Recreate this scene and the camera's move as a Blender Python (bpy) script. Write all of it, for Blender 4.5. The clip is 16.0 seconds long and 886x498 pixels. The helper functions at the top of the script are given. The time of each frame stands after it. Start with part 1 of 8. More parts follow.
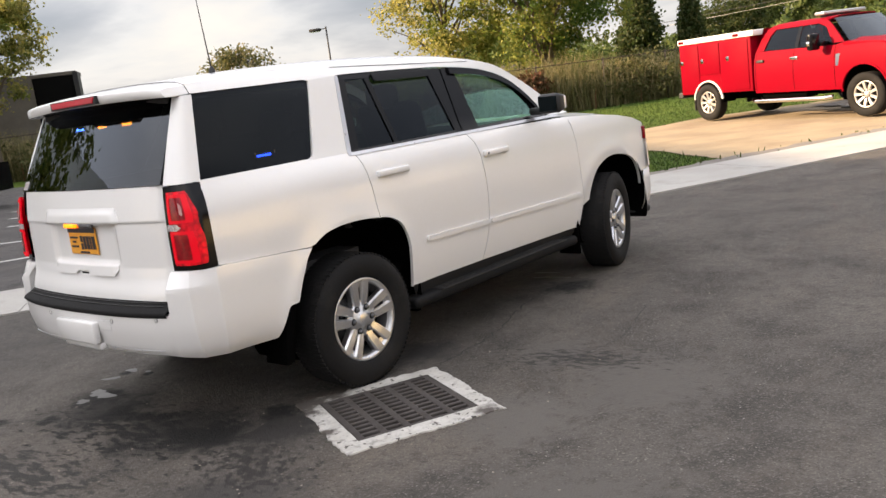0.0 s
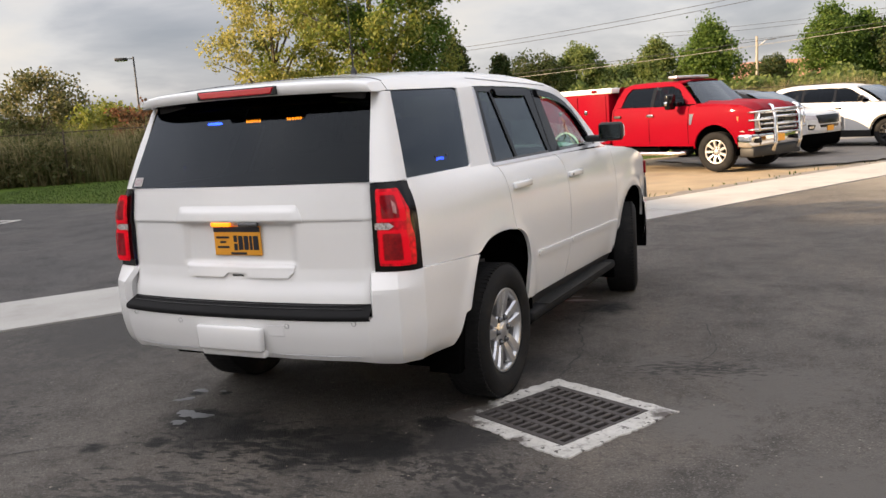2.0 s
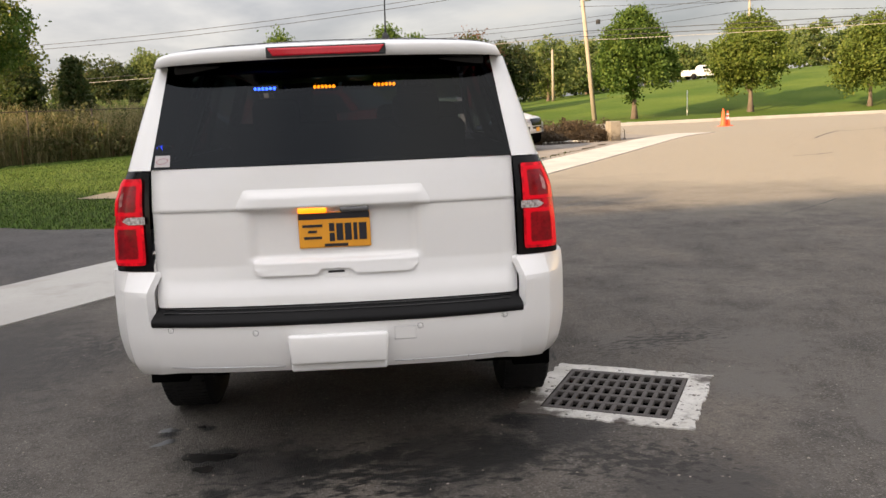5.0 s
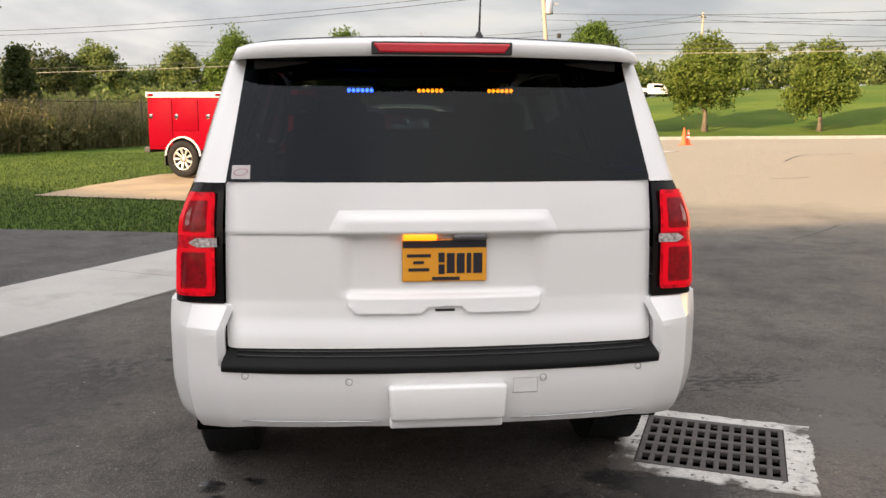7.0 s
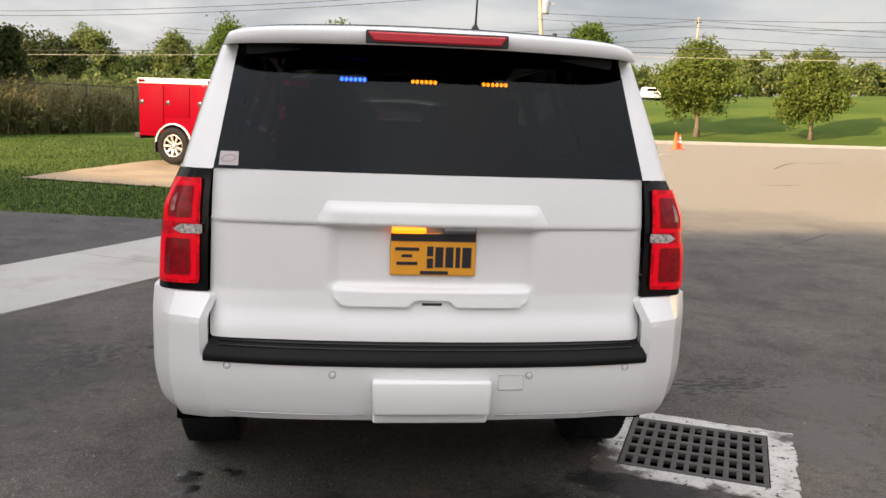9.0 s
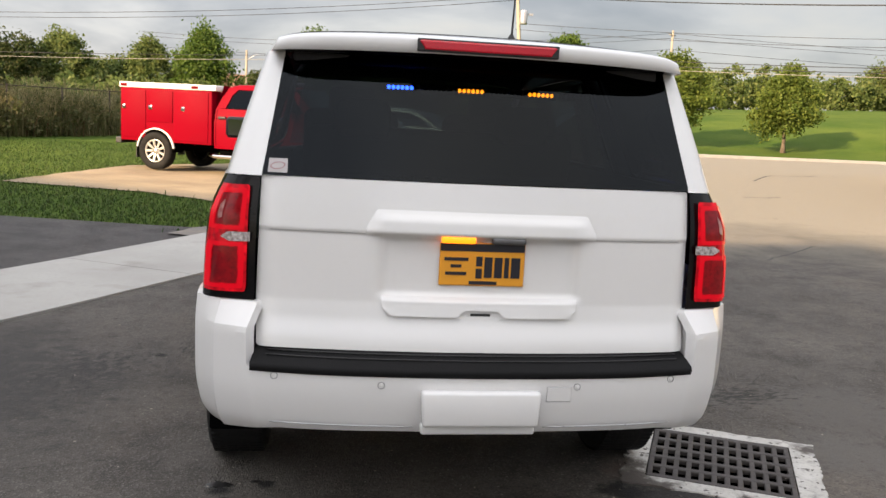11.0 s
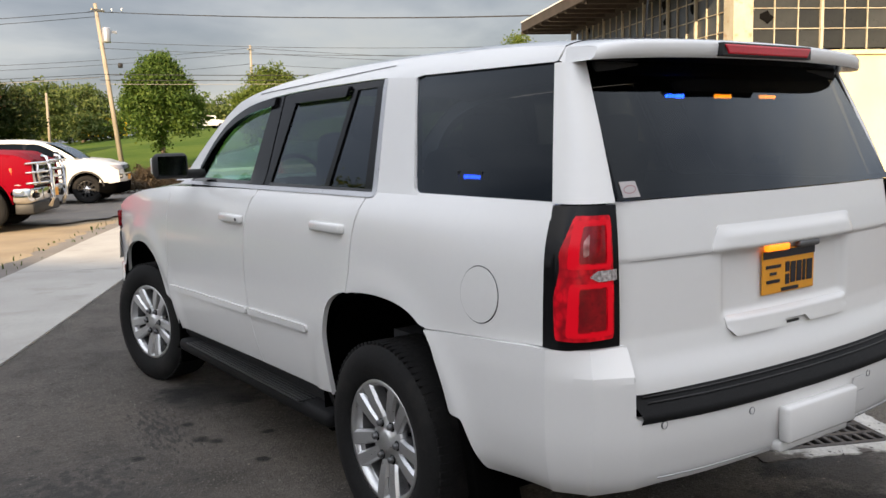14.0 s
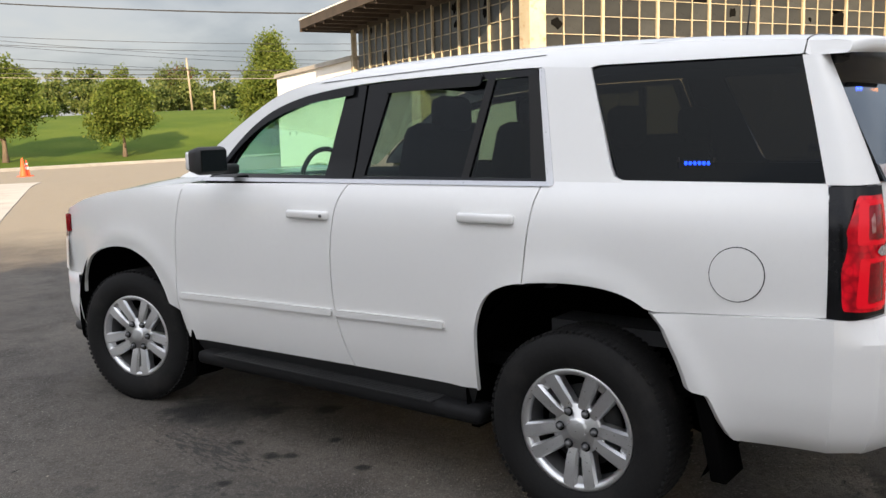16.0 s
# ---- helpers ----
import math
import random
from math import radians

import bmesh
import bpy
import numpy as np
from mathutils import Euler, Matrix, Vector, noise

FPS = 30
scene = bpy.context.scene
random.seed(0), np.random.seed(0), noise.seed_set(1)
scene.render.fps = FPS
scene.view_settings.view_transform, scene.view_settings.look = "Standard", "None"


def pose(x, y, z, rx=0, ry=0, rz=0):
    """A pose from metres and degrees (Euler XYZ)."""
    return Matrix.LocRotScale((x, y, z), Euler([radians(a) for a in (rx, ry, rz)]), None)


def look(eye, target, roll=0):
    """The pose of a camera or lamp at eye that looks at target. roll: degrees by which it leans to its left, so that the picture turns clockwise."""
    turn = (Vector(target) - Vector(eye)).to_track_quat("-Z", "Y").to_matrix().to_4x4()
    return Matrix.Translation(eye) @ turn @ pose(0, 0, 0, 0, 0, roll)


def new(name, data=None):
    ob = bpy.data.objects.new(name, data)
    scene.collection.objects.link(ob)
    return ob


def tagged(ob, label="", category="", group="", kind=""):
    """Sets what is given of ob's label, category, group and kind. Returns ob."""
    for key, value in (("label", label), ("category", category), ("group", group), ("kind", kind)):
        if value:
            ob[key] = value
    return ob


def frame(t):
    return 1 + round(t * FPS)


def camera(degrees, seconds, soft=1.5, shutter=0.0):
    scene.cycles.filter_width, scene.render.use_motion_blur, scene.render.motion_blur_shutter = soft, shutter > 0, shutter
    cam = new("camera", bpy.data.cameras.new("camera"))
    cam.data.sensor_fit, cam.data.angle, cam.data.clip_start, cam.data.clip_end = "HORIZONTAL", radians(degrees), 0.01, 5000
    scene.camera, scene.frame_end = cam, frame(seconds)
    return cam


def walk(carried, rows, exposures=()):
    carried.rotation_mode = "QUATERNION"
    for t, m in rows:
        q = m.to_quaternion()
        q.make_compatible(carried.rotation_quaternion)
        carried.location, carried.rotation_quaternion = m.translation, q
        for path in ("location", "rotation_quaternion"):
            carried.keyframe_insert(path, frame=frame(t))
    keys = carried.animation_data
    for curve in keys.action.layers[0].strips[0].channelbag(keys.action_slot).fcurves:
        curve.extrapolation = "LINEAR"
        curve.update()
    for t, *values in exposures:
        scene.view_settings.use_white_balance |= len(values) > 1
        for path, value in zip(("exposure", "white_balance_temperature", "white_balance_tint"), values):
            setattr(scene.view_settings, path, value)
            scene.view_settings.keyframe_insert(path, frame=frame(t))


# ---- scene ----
cam = camera(53.7, 16.0)
PATH = [
    (0, (4.703, -3.438, 1.68), (3.401, -1.965, 1.315), -7.5),
    (0.5, (4.313, -3.78, 1.691), (3.056, -2.256, 1.376), -5.6),
    (1, (3.91, -4.116, 1.691), (2.742, -2.523, 1.375), -4.7),
    (1.5, (3.425, -4.361, 1.68), (2.352, -2.704, 1.358), -4.4),
    (2, (2.972, -4.633, 1.674), (2.077, -2.871, 1.367), -3.8),
    (2.5, (2.499, -4.817, 1.656), (1.8, -2.967, 1.354), -3.3),
    (3, (2.028, -4.967, 1.645), (1.504, -3.062, 1.336), -2.8),
    (3.5, (1.597, -5.082, 1.644), (1.214, -3.144, 1.332), -3.7),
    (4, (1.116, -5.024, 1.649), (0.869, -3.065, 1.332), -4.8),
    (4.2, (0.943, -5.015, 1.603), (0.769, -3.046, 1.299), -4.4),
    (6.3, (-0.259, -4.294, 1.624), (-0.03, -2.342, 1.257), -0.3),
    (6.5, (-0.284, -4.25, 1.628), (-0.062, -2.294, 1.271), -0.5),
    (7, (-0.317, -4.189, 1.627), (-0.118, -2.224, 1.311), 0.2),
    (7.5, (-0.315, -4.177, 1.617), (-0.111, -2.21, 1.318), 1.4),
    (8, (-0.31, -4.158, 1.613), (-0.088, -2.195, 1.305), 1.9),
    (10.5, (-0.367, -4.142, 1.607), (-0.142, -2.182, 1.28), 2.5),
    (11, (-0.579, -4.096, 1.603), (-0.292, -2.14, 1.301), 3.0),
    (11.5, (-0.884, -4.034, 1.631), (-0.459, -2.098, 1.361), 1.3),
    (12, (-1.189, -3.819, 1.609), (-0.622, -1.92, 1.342), 0.2),
    (12.5, (-1.572, -3.581, 1.592), (-0.838, -1.74, 1.325), 0.5),
    (13, (-1.936, -3.384, 1.604), (-1.075, -1.598, 1.34), -0.0),
    (13.5, (-2.298, -3.105, 1.591), (-1.315, -1.385, 1.32), -1.0),
    (14, (-2.708, -2.872, 1.578), (-1.563, -1.252, 1.322), -1.4),
    (14.5, (-3.04, -2.611, 1.565), (-1.755, -1.097, 1.33), -0.7),
    (15, (-3.364, -2.259, 1.564), (-1.984, -0.829, 1.337), -0.2),
    (15.5, (-3.688, -1.983, 1.584), (-2.204, -0.664, 1.347), -1.2),
    (16, (-3.932, -1.646, 1.578), (-2.362, -0.436, 1.307), -1.4),
]
GAIN = [(0, 0.43, 7450, 15), (2, 0.17, 7370, 15), (4, 0.17, 7480, 15), (6.5, 0.39, 7700, 14), (7.2, 0.33, 7550, 15), (10.5, 0.25, 7350, 14), (11.2, 0.22, 7280, 13), (12.5, 0.0, 7100, 12), (13.5, -0.06, 7020, 12), (14, 0.0, 7020, 12), (15, 0.13, 7070, 12), (16, 0.16, 7070, 12)]
walk(cam, [(t, look(eye, target, roll)) for t, eye, target, roll in PATH], [(t, g + 1.17, k, w) for t, g, k, w in GAIN])

# ---- light ----
SUN_AZ, SUN_EL = 232.0, 21.0          # compass from +Y, clockwise
sun_way = Vector((math.sin(radians(SUN_AZ)) * math.cos(radians(SUN_EL)), math.cos(radians(SUN_AZ)) * math.cos(radians(SUN_EL)), math.sin(radians(SUN_EL))))
sun = new("sun", bpy.data.lights.new("sun", "SUN"))
sun.data.energy, sun.data.angle, sun.data.color = 5.0, radians(0.6), (1.0, 0.79, 0.54)
sun.matrix_world = look(sun_way * 100, (0, 0, 0))

world = bpy.data.worlds.new("sky")
scene.world = world
world.use_nodes = True
wn, wl = world.node_tree.nodes, world.node_tree.links
wn.clear()
w_out, w_bg = wn.new("ShaderNodeOutputWorld"), wn.new("ShaderNodeBackground")
w_sky = wn.new("ShaderNodeTexSky")
w_sky.sky_type, w_sky.sun_disc = "NISHITA", False
w_sky.sun_elevation, w_sky.sun_rotation = radians(SUN_EL), radians(SUN_AZ)
w_co, w_sep, w_com = wn.new("ShaderNodeTexCoord"), wn.new("ShaderNodeSeparateXYZ"), wn.new("ShaderNodeCombineXYZ")
w_z = wn.new("ShaderNodeMath"); w_z.operation, w_z.inputs[1].default_value = "ADD", 0.22
w_x = wn.new("ShaderNodeMath"); w_x.operation = "DIVIDE"
w_y = wn.new("ShaderNodeMath"); w_y.operation = "DIVIDE"
wl.new(w_co.outputs["Generated"], w_sep.inputs[0])
wl.new(w_sep.outputs["Z"], w_z.inputs[0])
for ax, nd in (("X", w_x), ("Y", w_y)):
    wl.new(w_sep.outputs[ax], nd.inputs[0]); wl.new(w_z.outputs[0], nd.inputs[1])
wl.new(w_x.outputs[0], w_com.inputs["X"]); wl.new(w_y.outputs[0], w_com.inputs["Y"])
w_n = wn.new("ShaderNodeTexNoise")
w_n.inputs["Scale"].default_value, w_n.inputs["Detail"].default_value, w_n.inputs["Roughness"].default_value = 0.9, 7.0, 0.52
w_n.inputs["Distortion"].default_value = 0.25
wl.new(w_com.outputs[0], w_n.inputs["Vector"])
w_r = wn.new("ShaderNodeValToRGB")          # cloud shade: slate bellies to bright gaps
e = w_r.color_ramp.elements
e[0].position, e[0].color = 0.36, (0.295, 0.345, 0.435, 1)
e[1].position, e[1].color = 0.73, (0.83, 0.83, 0.82, 1)
m = e.new(0.47); m.color = (0.425, 0.475, 0.565, 1)
m = e.new(0.57); m.color = (0.64, 0.69, 0.765, 1)
wl.new(w_n.outputs["Fac"], w_r.inputs["Fac"])
# the cloud deck grows brighter overhead and towards the veiled sun
w_dot = wn.new("ShaderNodeVectorMath"); w_dot.operation = "DOT_PRODUCT"
w_dot.inputs[1].default_value = sun_way
wl.new(w_co.outputs["Generated"], w_dot.inputs[0])
w_up = wn.new("ShaderNodeMapRange")
w_up.inputs["From Min"].default_value, w_up.inputs["From Max"].default_value = 0.16, 0.75
w_up.inputs["To Min"].default_value, w_up.inputs["To Max"].default_value = 5.2, 15.6
wl.new(w_sep.outputs["Z"], w_up.inputs["Value"])
w_nr = wn.new("ShaderNodeMapRange")
w_nr.inputs["From Min"].default_value, w_nr.inputs["From Max"].default_value = 0.45, 1.0
w_nr.inputs["To Min"].default_value, w_nr.inputs["To Max"].default_value = 1.0, 1.55
wl.new(w_dot.outputs["Value"], w_nr.inputs["Value"])
w_aw = wn.new("ShaderNodeMapRange")         # slate clouds opposite the sun
w_aw.inputs["From Min"].default_value, w_aw.inputs["From Max"].default_value = -0.90, -0.42
w_aw.inputs["To Min"].default_value, w_aw.inputs["To Max"].default_value = 0.70, 0.95
wl.new(w_dot.outputs["Value"], w_aw.inputs["Value"])
w_k0 = wn.new("ShaderNodeMath"); w_k0.operation = "MULTIPLY"
wl.new(w_nr.outputs[0], w_k0.inputs[0]); wl.new(w_aw.outputs[0], w_k0.inputs[1])
w_k = wn.new("ShaderNodeMath"); w_k.operation = "MULTIPLY"
wl.new(w_up.outputs[0], w_k.inputs[0]); wl.new(w_k0.outputs[0], w_k.inputs[1])
w_cl = wn.new("ShaderNodeVectorMath"); w_cl.operation = "SCALE"
wl.new(w_r.outputs["Color"], w_cl.inputs[0]); wl.new(w_k.outputs[0], w_cl.inputs["Scale"])
w_mix = wn.new("ShaderNodeMix"); w_mix.data_type = "RGBA"
w_mix.inputs["Factor"].default_value = 0.88
wl.new(w_sky.outputs["Color"], w_mix.inputs["A"]); wl.new(w_cl.outputs[0], w_mix.inputs["B"])
w_bg.inputs["Strength"].default_value = 0.084
wl.new(w_mix.outputs["Result"], w_bg.inputs["Color"]); wl.new(w_bg.outputs[0], w_out.inputs["Surface"])


# ---- materials ----
def nodes_of(name):
    m = bpy.data.materials.new(name)
    m.use_nodes = True
    return m, m.node_tree.nodes, m.node_tree.links, m.node_tree.nodes["Principled BSDF"]


def noise_node(n, l, co, scale, detail=4.0, rough=0.55, stretch=None):
    t = n.new("ShaderNodeTexNoise")
    t.inputs["Scale"].default_value, t.inputs["Detail"].default_value, t.inputs["Roughness"].default_value = scale, detail, rough
    if stretch:
        mp = n.new("ShaderNodeMapping")
        mp.inputs["Scale"].default_value = stretch
        l.new(co, mp.inputs["Vector"]); co = mp.outputs[0]
    l.new(co, t.inputs["Vector"])
    return t.outputs["Fac"]


def mixed(n, l, fac, a, b, low=0.0, high=1.0):
    r = n.new("ShaderNodeMapRange")
    r.inputs["From Min"].default_value, r.inputs["From Max"].default_value = low, high
    l.new(fac, r.inputs["Value"])
    x = n.new("ShaderNodeMix"); x.data_type = "RGBA"
    l.new(r.outputs[0], x.inputs["Factor"])
    for s, v in (("A", a), ("B", b)):
        if hasattr(v, "links"):
            l.new(v, x.inputs[s])
        else:
            x.inputs[s].default_value = (*v, 1)
    return x.outputs["Result"]


def surface(name, color, color2=None, rough=0.5, metal=0.0, big=2.0, fine=60.0, bump=0.0, bump_size=None, coat=0.0, spec=0.5, vary=0.18, random_tint=0.0, island=0.0, stretch=None, dirt=None, coat_rough=0.04):
    """A principled material: colour that drifts at a large and a fine scale, with fine relief."""
    m, n, l, p = nodes_of(name)
    co = n.new("ShaderNodeTexCoord").outputs["Object"]
    c2 = color2 or tuple(v * (1 - vary) for v in color)
    f1, f2 = noise_node(n, l, co, big, 3.0, stretch=stretch), noise_node(n, l, co, fine, 4.0, stretch=stretch)
    c = mixed(n, l, f1, color, c2, 0.35, 0.68)
    c = mixed(n, l, f2, c, tuple(v * (1 - vary) for v in color), 0.5, 0.85)
    if dirt:
        c = mixed(n, l, noise_node(n, l, co, big * 2.3, 6.0), c, dirt, 0.55, 0.8)
    if random_tint or island:
        src = n.new("ShaderNodeNewGeometry").outputs["Random Per Island"] if island else n.new("ShaderNodeObjectInfo").outputs["Random"]
        hs = n.new("ShaderNodeHueSaturation")
        mr = n.new("ShaderNodeMapRange")
        a = island or random_tint
        mr.inputs["To Min"].default_value, mr.inputs["To Max"].default_value = 1 - a, 1 + a
        l.new(src, mr.inputs["Value"]); l.new(mr.outputs[0], hs.inputs["Value"]); l.new(c, hs.inputs["Color"])
        c = hs.outputs["Color"]
    l.new(c, p.inputs["Base Color"])
    rr = n.new("ShaderNodeMapRange")
    rr.inputs["To Min"].default_value, rr.inputs["To Max"].default_value = max(0.02, rough - 0.08), min(1, rough + 0.08)
    l.new(f2, rr.inputs["Value"]); l.new(rr.outputs[0], p.inputs["Roughness"])
    p.inputs["Metallic"].default_value, p.inputs["Coat Weight"].default_value = metal, coat
    p.inputs["Coat Roughness"].default_value, p.inputs["Specular IOR Level"].default_value = coat_rough, spec
    if bump:
        b = n.new("ShaderNodeBump")
        b.inputs["Strength"].default_value, b.inputs["Distance"].default_value = 1.0, bump
        l.new(noise_node(n, l, co, bump_size or fine, 5.0, 0.6, stretch), b.inputs["Height"]); l.new(b.outputs[0], p.inputs["Normal"])
    return m


def glowing(name, color, strength, base=None):
    m, n, l, p = nodes_of(name)
    p.inputs["Base Color"].default_value = (*(base or color), 1)
    p.inputs["Emission Color"].default_value, p.inputs["Emission Strength"].default_value = (*color, 1), strength
    p.inputs["Roughness"].default_value = 0.25
    return m


def pane_glass(name, tint, gloss=0.02):
    """Thin window glass: a tinted see-through sheet with a clear reflection."""
    m, n, l, p = nodes_of(name)
    n.remove(p)
    tr, gl, mx, fr = n.new("ShaderNodeBsdfTransparent"), n.new("ShaderNodeBsdfGlossy"), n.new("ShaderNodeMixShader"), n.new("ShaderNodeLayerWeight")
    tr.inputs["Color"].default_value = (*tint, 1)
    gl.inputs["Roughness"].default_value, gl.inputs["Color"].default_value = gloss, (0.84, 0.92, 1, 1)
    fr.inputs["Blend"].default_value = 0.5
    pw, ma = n.new("ShaderNodeMath"), n.new("ShaderNodeMath")
    pw.operation, pw.inputs[1].default_value = "POWER", 3.4
    ma.operation, ma.inputs[1].default_value, ma.inputs[2].default_value = "MULTIPLY_ADD", 0.92, 0.0125
    l.new(fr.outputs["Facing"], pw.inputs[0]); l.new(pw.outputs[0], ma.inputs[0])
    l.new(ma.outputs[0], mx.inputs[0]); l.new(tr.outputs[0], mx.inputs[1]); l.new(gl.outputs[0], mx.inputs[2])
    l.new(mx.outputs[0], n["Material Output"].inputs["Surface"])
    return m


def leafage(name, a, b, c=None):
    """Leaves: two or three hues that change from leaf to leaf, with some light passing through."""
    m, n, l, p = nodes_of(name)
    g = n.new("ShaderNodeNewGeometry").outputs["Random Per Island"]
    r = n.new("ShaderNodeValToRGB")
    e = r.color_ramp.elements
    e[0].color, e[1].color = (*a, 1), (*(c or b), 1)
    if c:
        k = e.new(0.55); k.color = (*b, 1)
    l.new(g, r.inputs["Fac"])
    co = n.new("ShaderNodeTexCoord").outputs["Object"]
    col = mixed(n, l, noise_node(n, l, co, 0.9, 3.0), r.outputs["Color"], tuple(v * 0.55 for v in b), 0.52, 0.8)
    l.new(col, p.inputs["Base Color"])
    p.inputs["Roughness"].default_value, p.inputs["Specular IOR Level"].default_value = 0.6, 0.25
    t, mx = n.new("ShaderNodeBsdfTranslucent"), n.new("ShaderNodeMixShader")
    mx.inputs[0].default_value = 0.48
    l.new(col, t.inputs["Color"]); l.new(p.outputs[0], mx.inputs[1]); l.new(t.outputs[0], mx.inputs[2])
    l.new(mx.outputs[0], n["Material Output"].inputs["Surface"])
    return m


def blot(n, l, c, co, edge, x, y, r, tone):
    """One ragged patch of another tone laid over a colour."""
    d = n.new("ShaderNodeVectorMath"); d.operation = "DISTANCE"
    d.inputs[1].default_value = (x, y, 0)
    l.new(co, d.inputs[0])
    ad = n.new("ShaderNodeMath"); ad.operation = "MULTIPLY_ADD"
    ad.inputs[1].default_value, ad.inputs[2].default_value = r * 2.6, -r * 1.3
    l.new(edge, ad.inputs[0])
    sm = n.new("ShaderNodeMath"); sm.operation = "ADD"
    l.new(d.outputs["Value"], sm.inputs[0]); l.new(ad.outputs[0], sm.inputs[1])
    inv = n.new("ShaderNodeMath"); inv.operation, inv.inputs[0].default_value = "SUBTRACT", r
    l.new(sm.outputs[0], inv.inputs[1])
    return mixed(n, l, inv.outputs[0], c, tone, 0.0, r * 0.6)


def asphalt_material(name, base, stains_and_shade, dust_sun=None, drips=()):
    """Worn asphalt: stone grain, tyre-polished drift, stains and painted shade (x, y, radius, darkness)."""
    m, n, l, p = nodes_of(name)
    co = n.new("ShaderNodeTexCoord").outputs["Object"]
    c = mixed(n, l, noise_node(n, l, co, 0.35, 4.0), base, tuple(v * 1.5 for v in base), 0.38, 0.66)
    c = mixed(n, l, noise_node(n, l, co, 1.7, 5.0, 0.65), c, tuple(v * 0.45 for v in base), 0.45, 0.68)
    c = mixed(n, l, noise_node(n, l, co, 0.8, 6.0, 0.7, (1.0, 0.45, 1.0)), c, (base[0] * 1.75, base[1] * 1.65, base[2] * 1.55), 0.50, 0.76)
    c = mixed(n, l, noise_node(n, l, co, 9.0, 6.0, 0.75), c, tuple(v * 0.55 for v in base), 0.48, 0.74)
    vo = n.new("ShaderNodeTexVoronoi")
    vo.inputs["Scale"].default_value = 130.0
    l.new(co, vo.inputs["Vector"])
    c = mixed(n, l, noise_node(n, l, co, 45.0, 4.0, 0.75), c, tuple(v * 0.45 for v in base), 0.52, 0.72)
    if dust_sun:                                # tan dust, with the far yard's sunlight painted into its tone
        x, y, r, tone = dust_sun
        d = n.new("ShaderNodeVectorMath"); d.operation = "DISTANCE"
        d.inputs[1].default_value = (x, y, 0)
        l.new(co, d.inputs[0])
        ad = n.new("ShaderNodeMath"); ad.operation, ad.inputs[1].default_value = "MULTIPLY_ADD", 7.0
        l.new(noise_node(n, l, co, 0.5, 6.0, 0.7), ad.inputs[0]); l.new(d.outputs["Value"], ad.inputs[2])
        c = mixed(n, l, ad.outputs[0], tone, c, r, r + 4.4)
    c = mixed(n, l, vo.outputs["Color"], c, tuple(v * 2.4 + 0.03 for v in base), 0.62, 1.2)
    chip = n.new("ShaderNodeTexVoronoi")                # pale stone chips, in drifts
    chip.inputs["Scale"].default_value = 48.0
    l.new(co, chip.inputs["Vector"])
    near = n.new("ShaderNodeMapRange")
    near.inputs["From Min"].default_value, near.inputs["From Max"].default_value, near.inputs["To Min"].default_value, near.inputs["To Max"].default_value = 0.22, 0.34, 1.0, 0.0
    l.new(chip.outputs["Distance"], near.inputs["Value"])
    few = n.new("ShaderNodeMath"); few.operation = "MULTIPLY"
    l.new(near.outputs[0], few.inputs[0])
    pick = n.new("ShaderNodeMath"); pick.operation = "MULTIPLY"
    l.new(chip.outputs["Color"], pick.inputs[0]); l.new(noise_node(n, l, co, 1.1, 4.0, 0.6), pick.inputs[1])
    l.new(pick.outputs[0], few.inputs[1])
    c = mixed(n, l, few.outputs[0], c, (0.25, 0.23, 0.205), 0.39, 0.50)
    edge = noise_node(n, l, co, 9.0, 8.0, 0.78)
    for x, y, r, tone in stains_and_shade:
        c = blot(n, l, c, co, edge, x, y, r, tone)
    for x, y, sx, sy, rot, tone in drips:           # zones of ragged drip marks
        mp = n.new("ShaderNodeMapping"); mp.vector_type = "TEXTURE"
        mp.inputs["Location"].default_value, mp.inputs["Rotation"].default_value, mp.inputs["Scale"].default_value = (x, y, 0), (0, 0, radians(rot)), (sx, sy, 1)
        l.new(co, mp.inputs["Vector"])
        d = n.new("ShaderNodeVectorMath"); d.operation = "LENGTH"
        l.new(mp.outputs[0], d.inputs[0])
        z = n.new("ShaderNodeMapRange")
        z.inputs["From Min"].default_value, z.inputs["From Max"].default_value, z.inputs["To Min"].default_value, z.inputs["To Max"].default_value = 0.15, 1.0, 0.17, -0.06
        l.new(d.outputs["Value"], z.inputs["Value"])
        sm = n.new("ShaderNodeMath"); sm.operation = "ADD"
        l.new(noise_node(n, l, mp.outputs[0], 9.0, 6.0, 0.62), sm.inputs[0]); l.new(z.outputs[0], sm.inputs[1])
        c = mixed(n, l, sm.outputs[0], c, tone, 0.60, 0.68)
    l.new(c, p.inputs["Base Color"])
    p.inputs["Roughness"].default_value, p.inputs["Specular IOR Level"].default_value = 0.82, 0.35
    b = n.new("ShaderNodeBump")
    b.inputs["Strength"].default_value, b.inputs["Distance"].default_value = 0.8, 0.006
    l.new(vo.outputs["Distance"], b.inputs["Height"])
    b2 = n.new("ShaderNodeBump")
    b2.inputs["Strength"].default_value, b2.inputs["Distance"].default_value = 0.6, 0.02
    l.new(noise_node(n, l, co, 22.0, 5.0, 0.7), b2.inputs["Height"]); l.new(b.outputs[0], b2.inputs["Normal"])
    l.new(b2.outputs[0], p.inputs["Normal"])
    return m


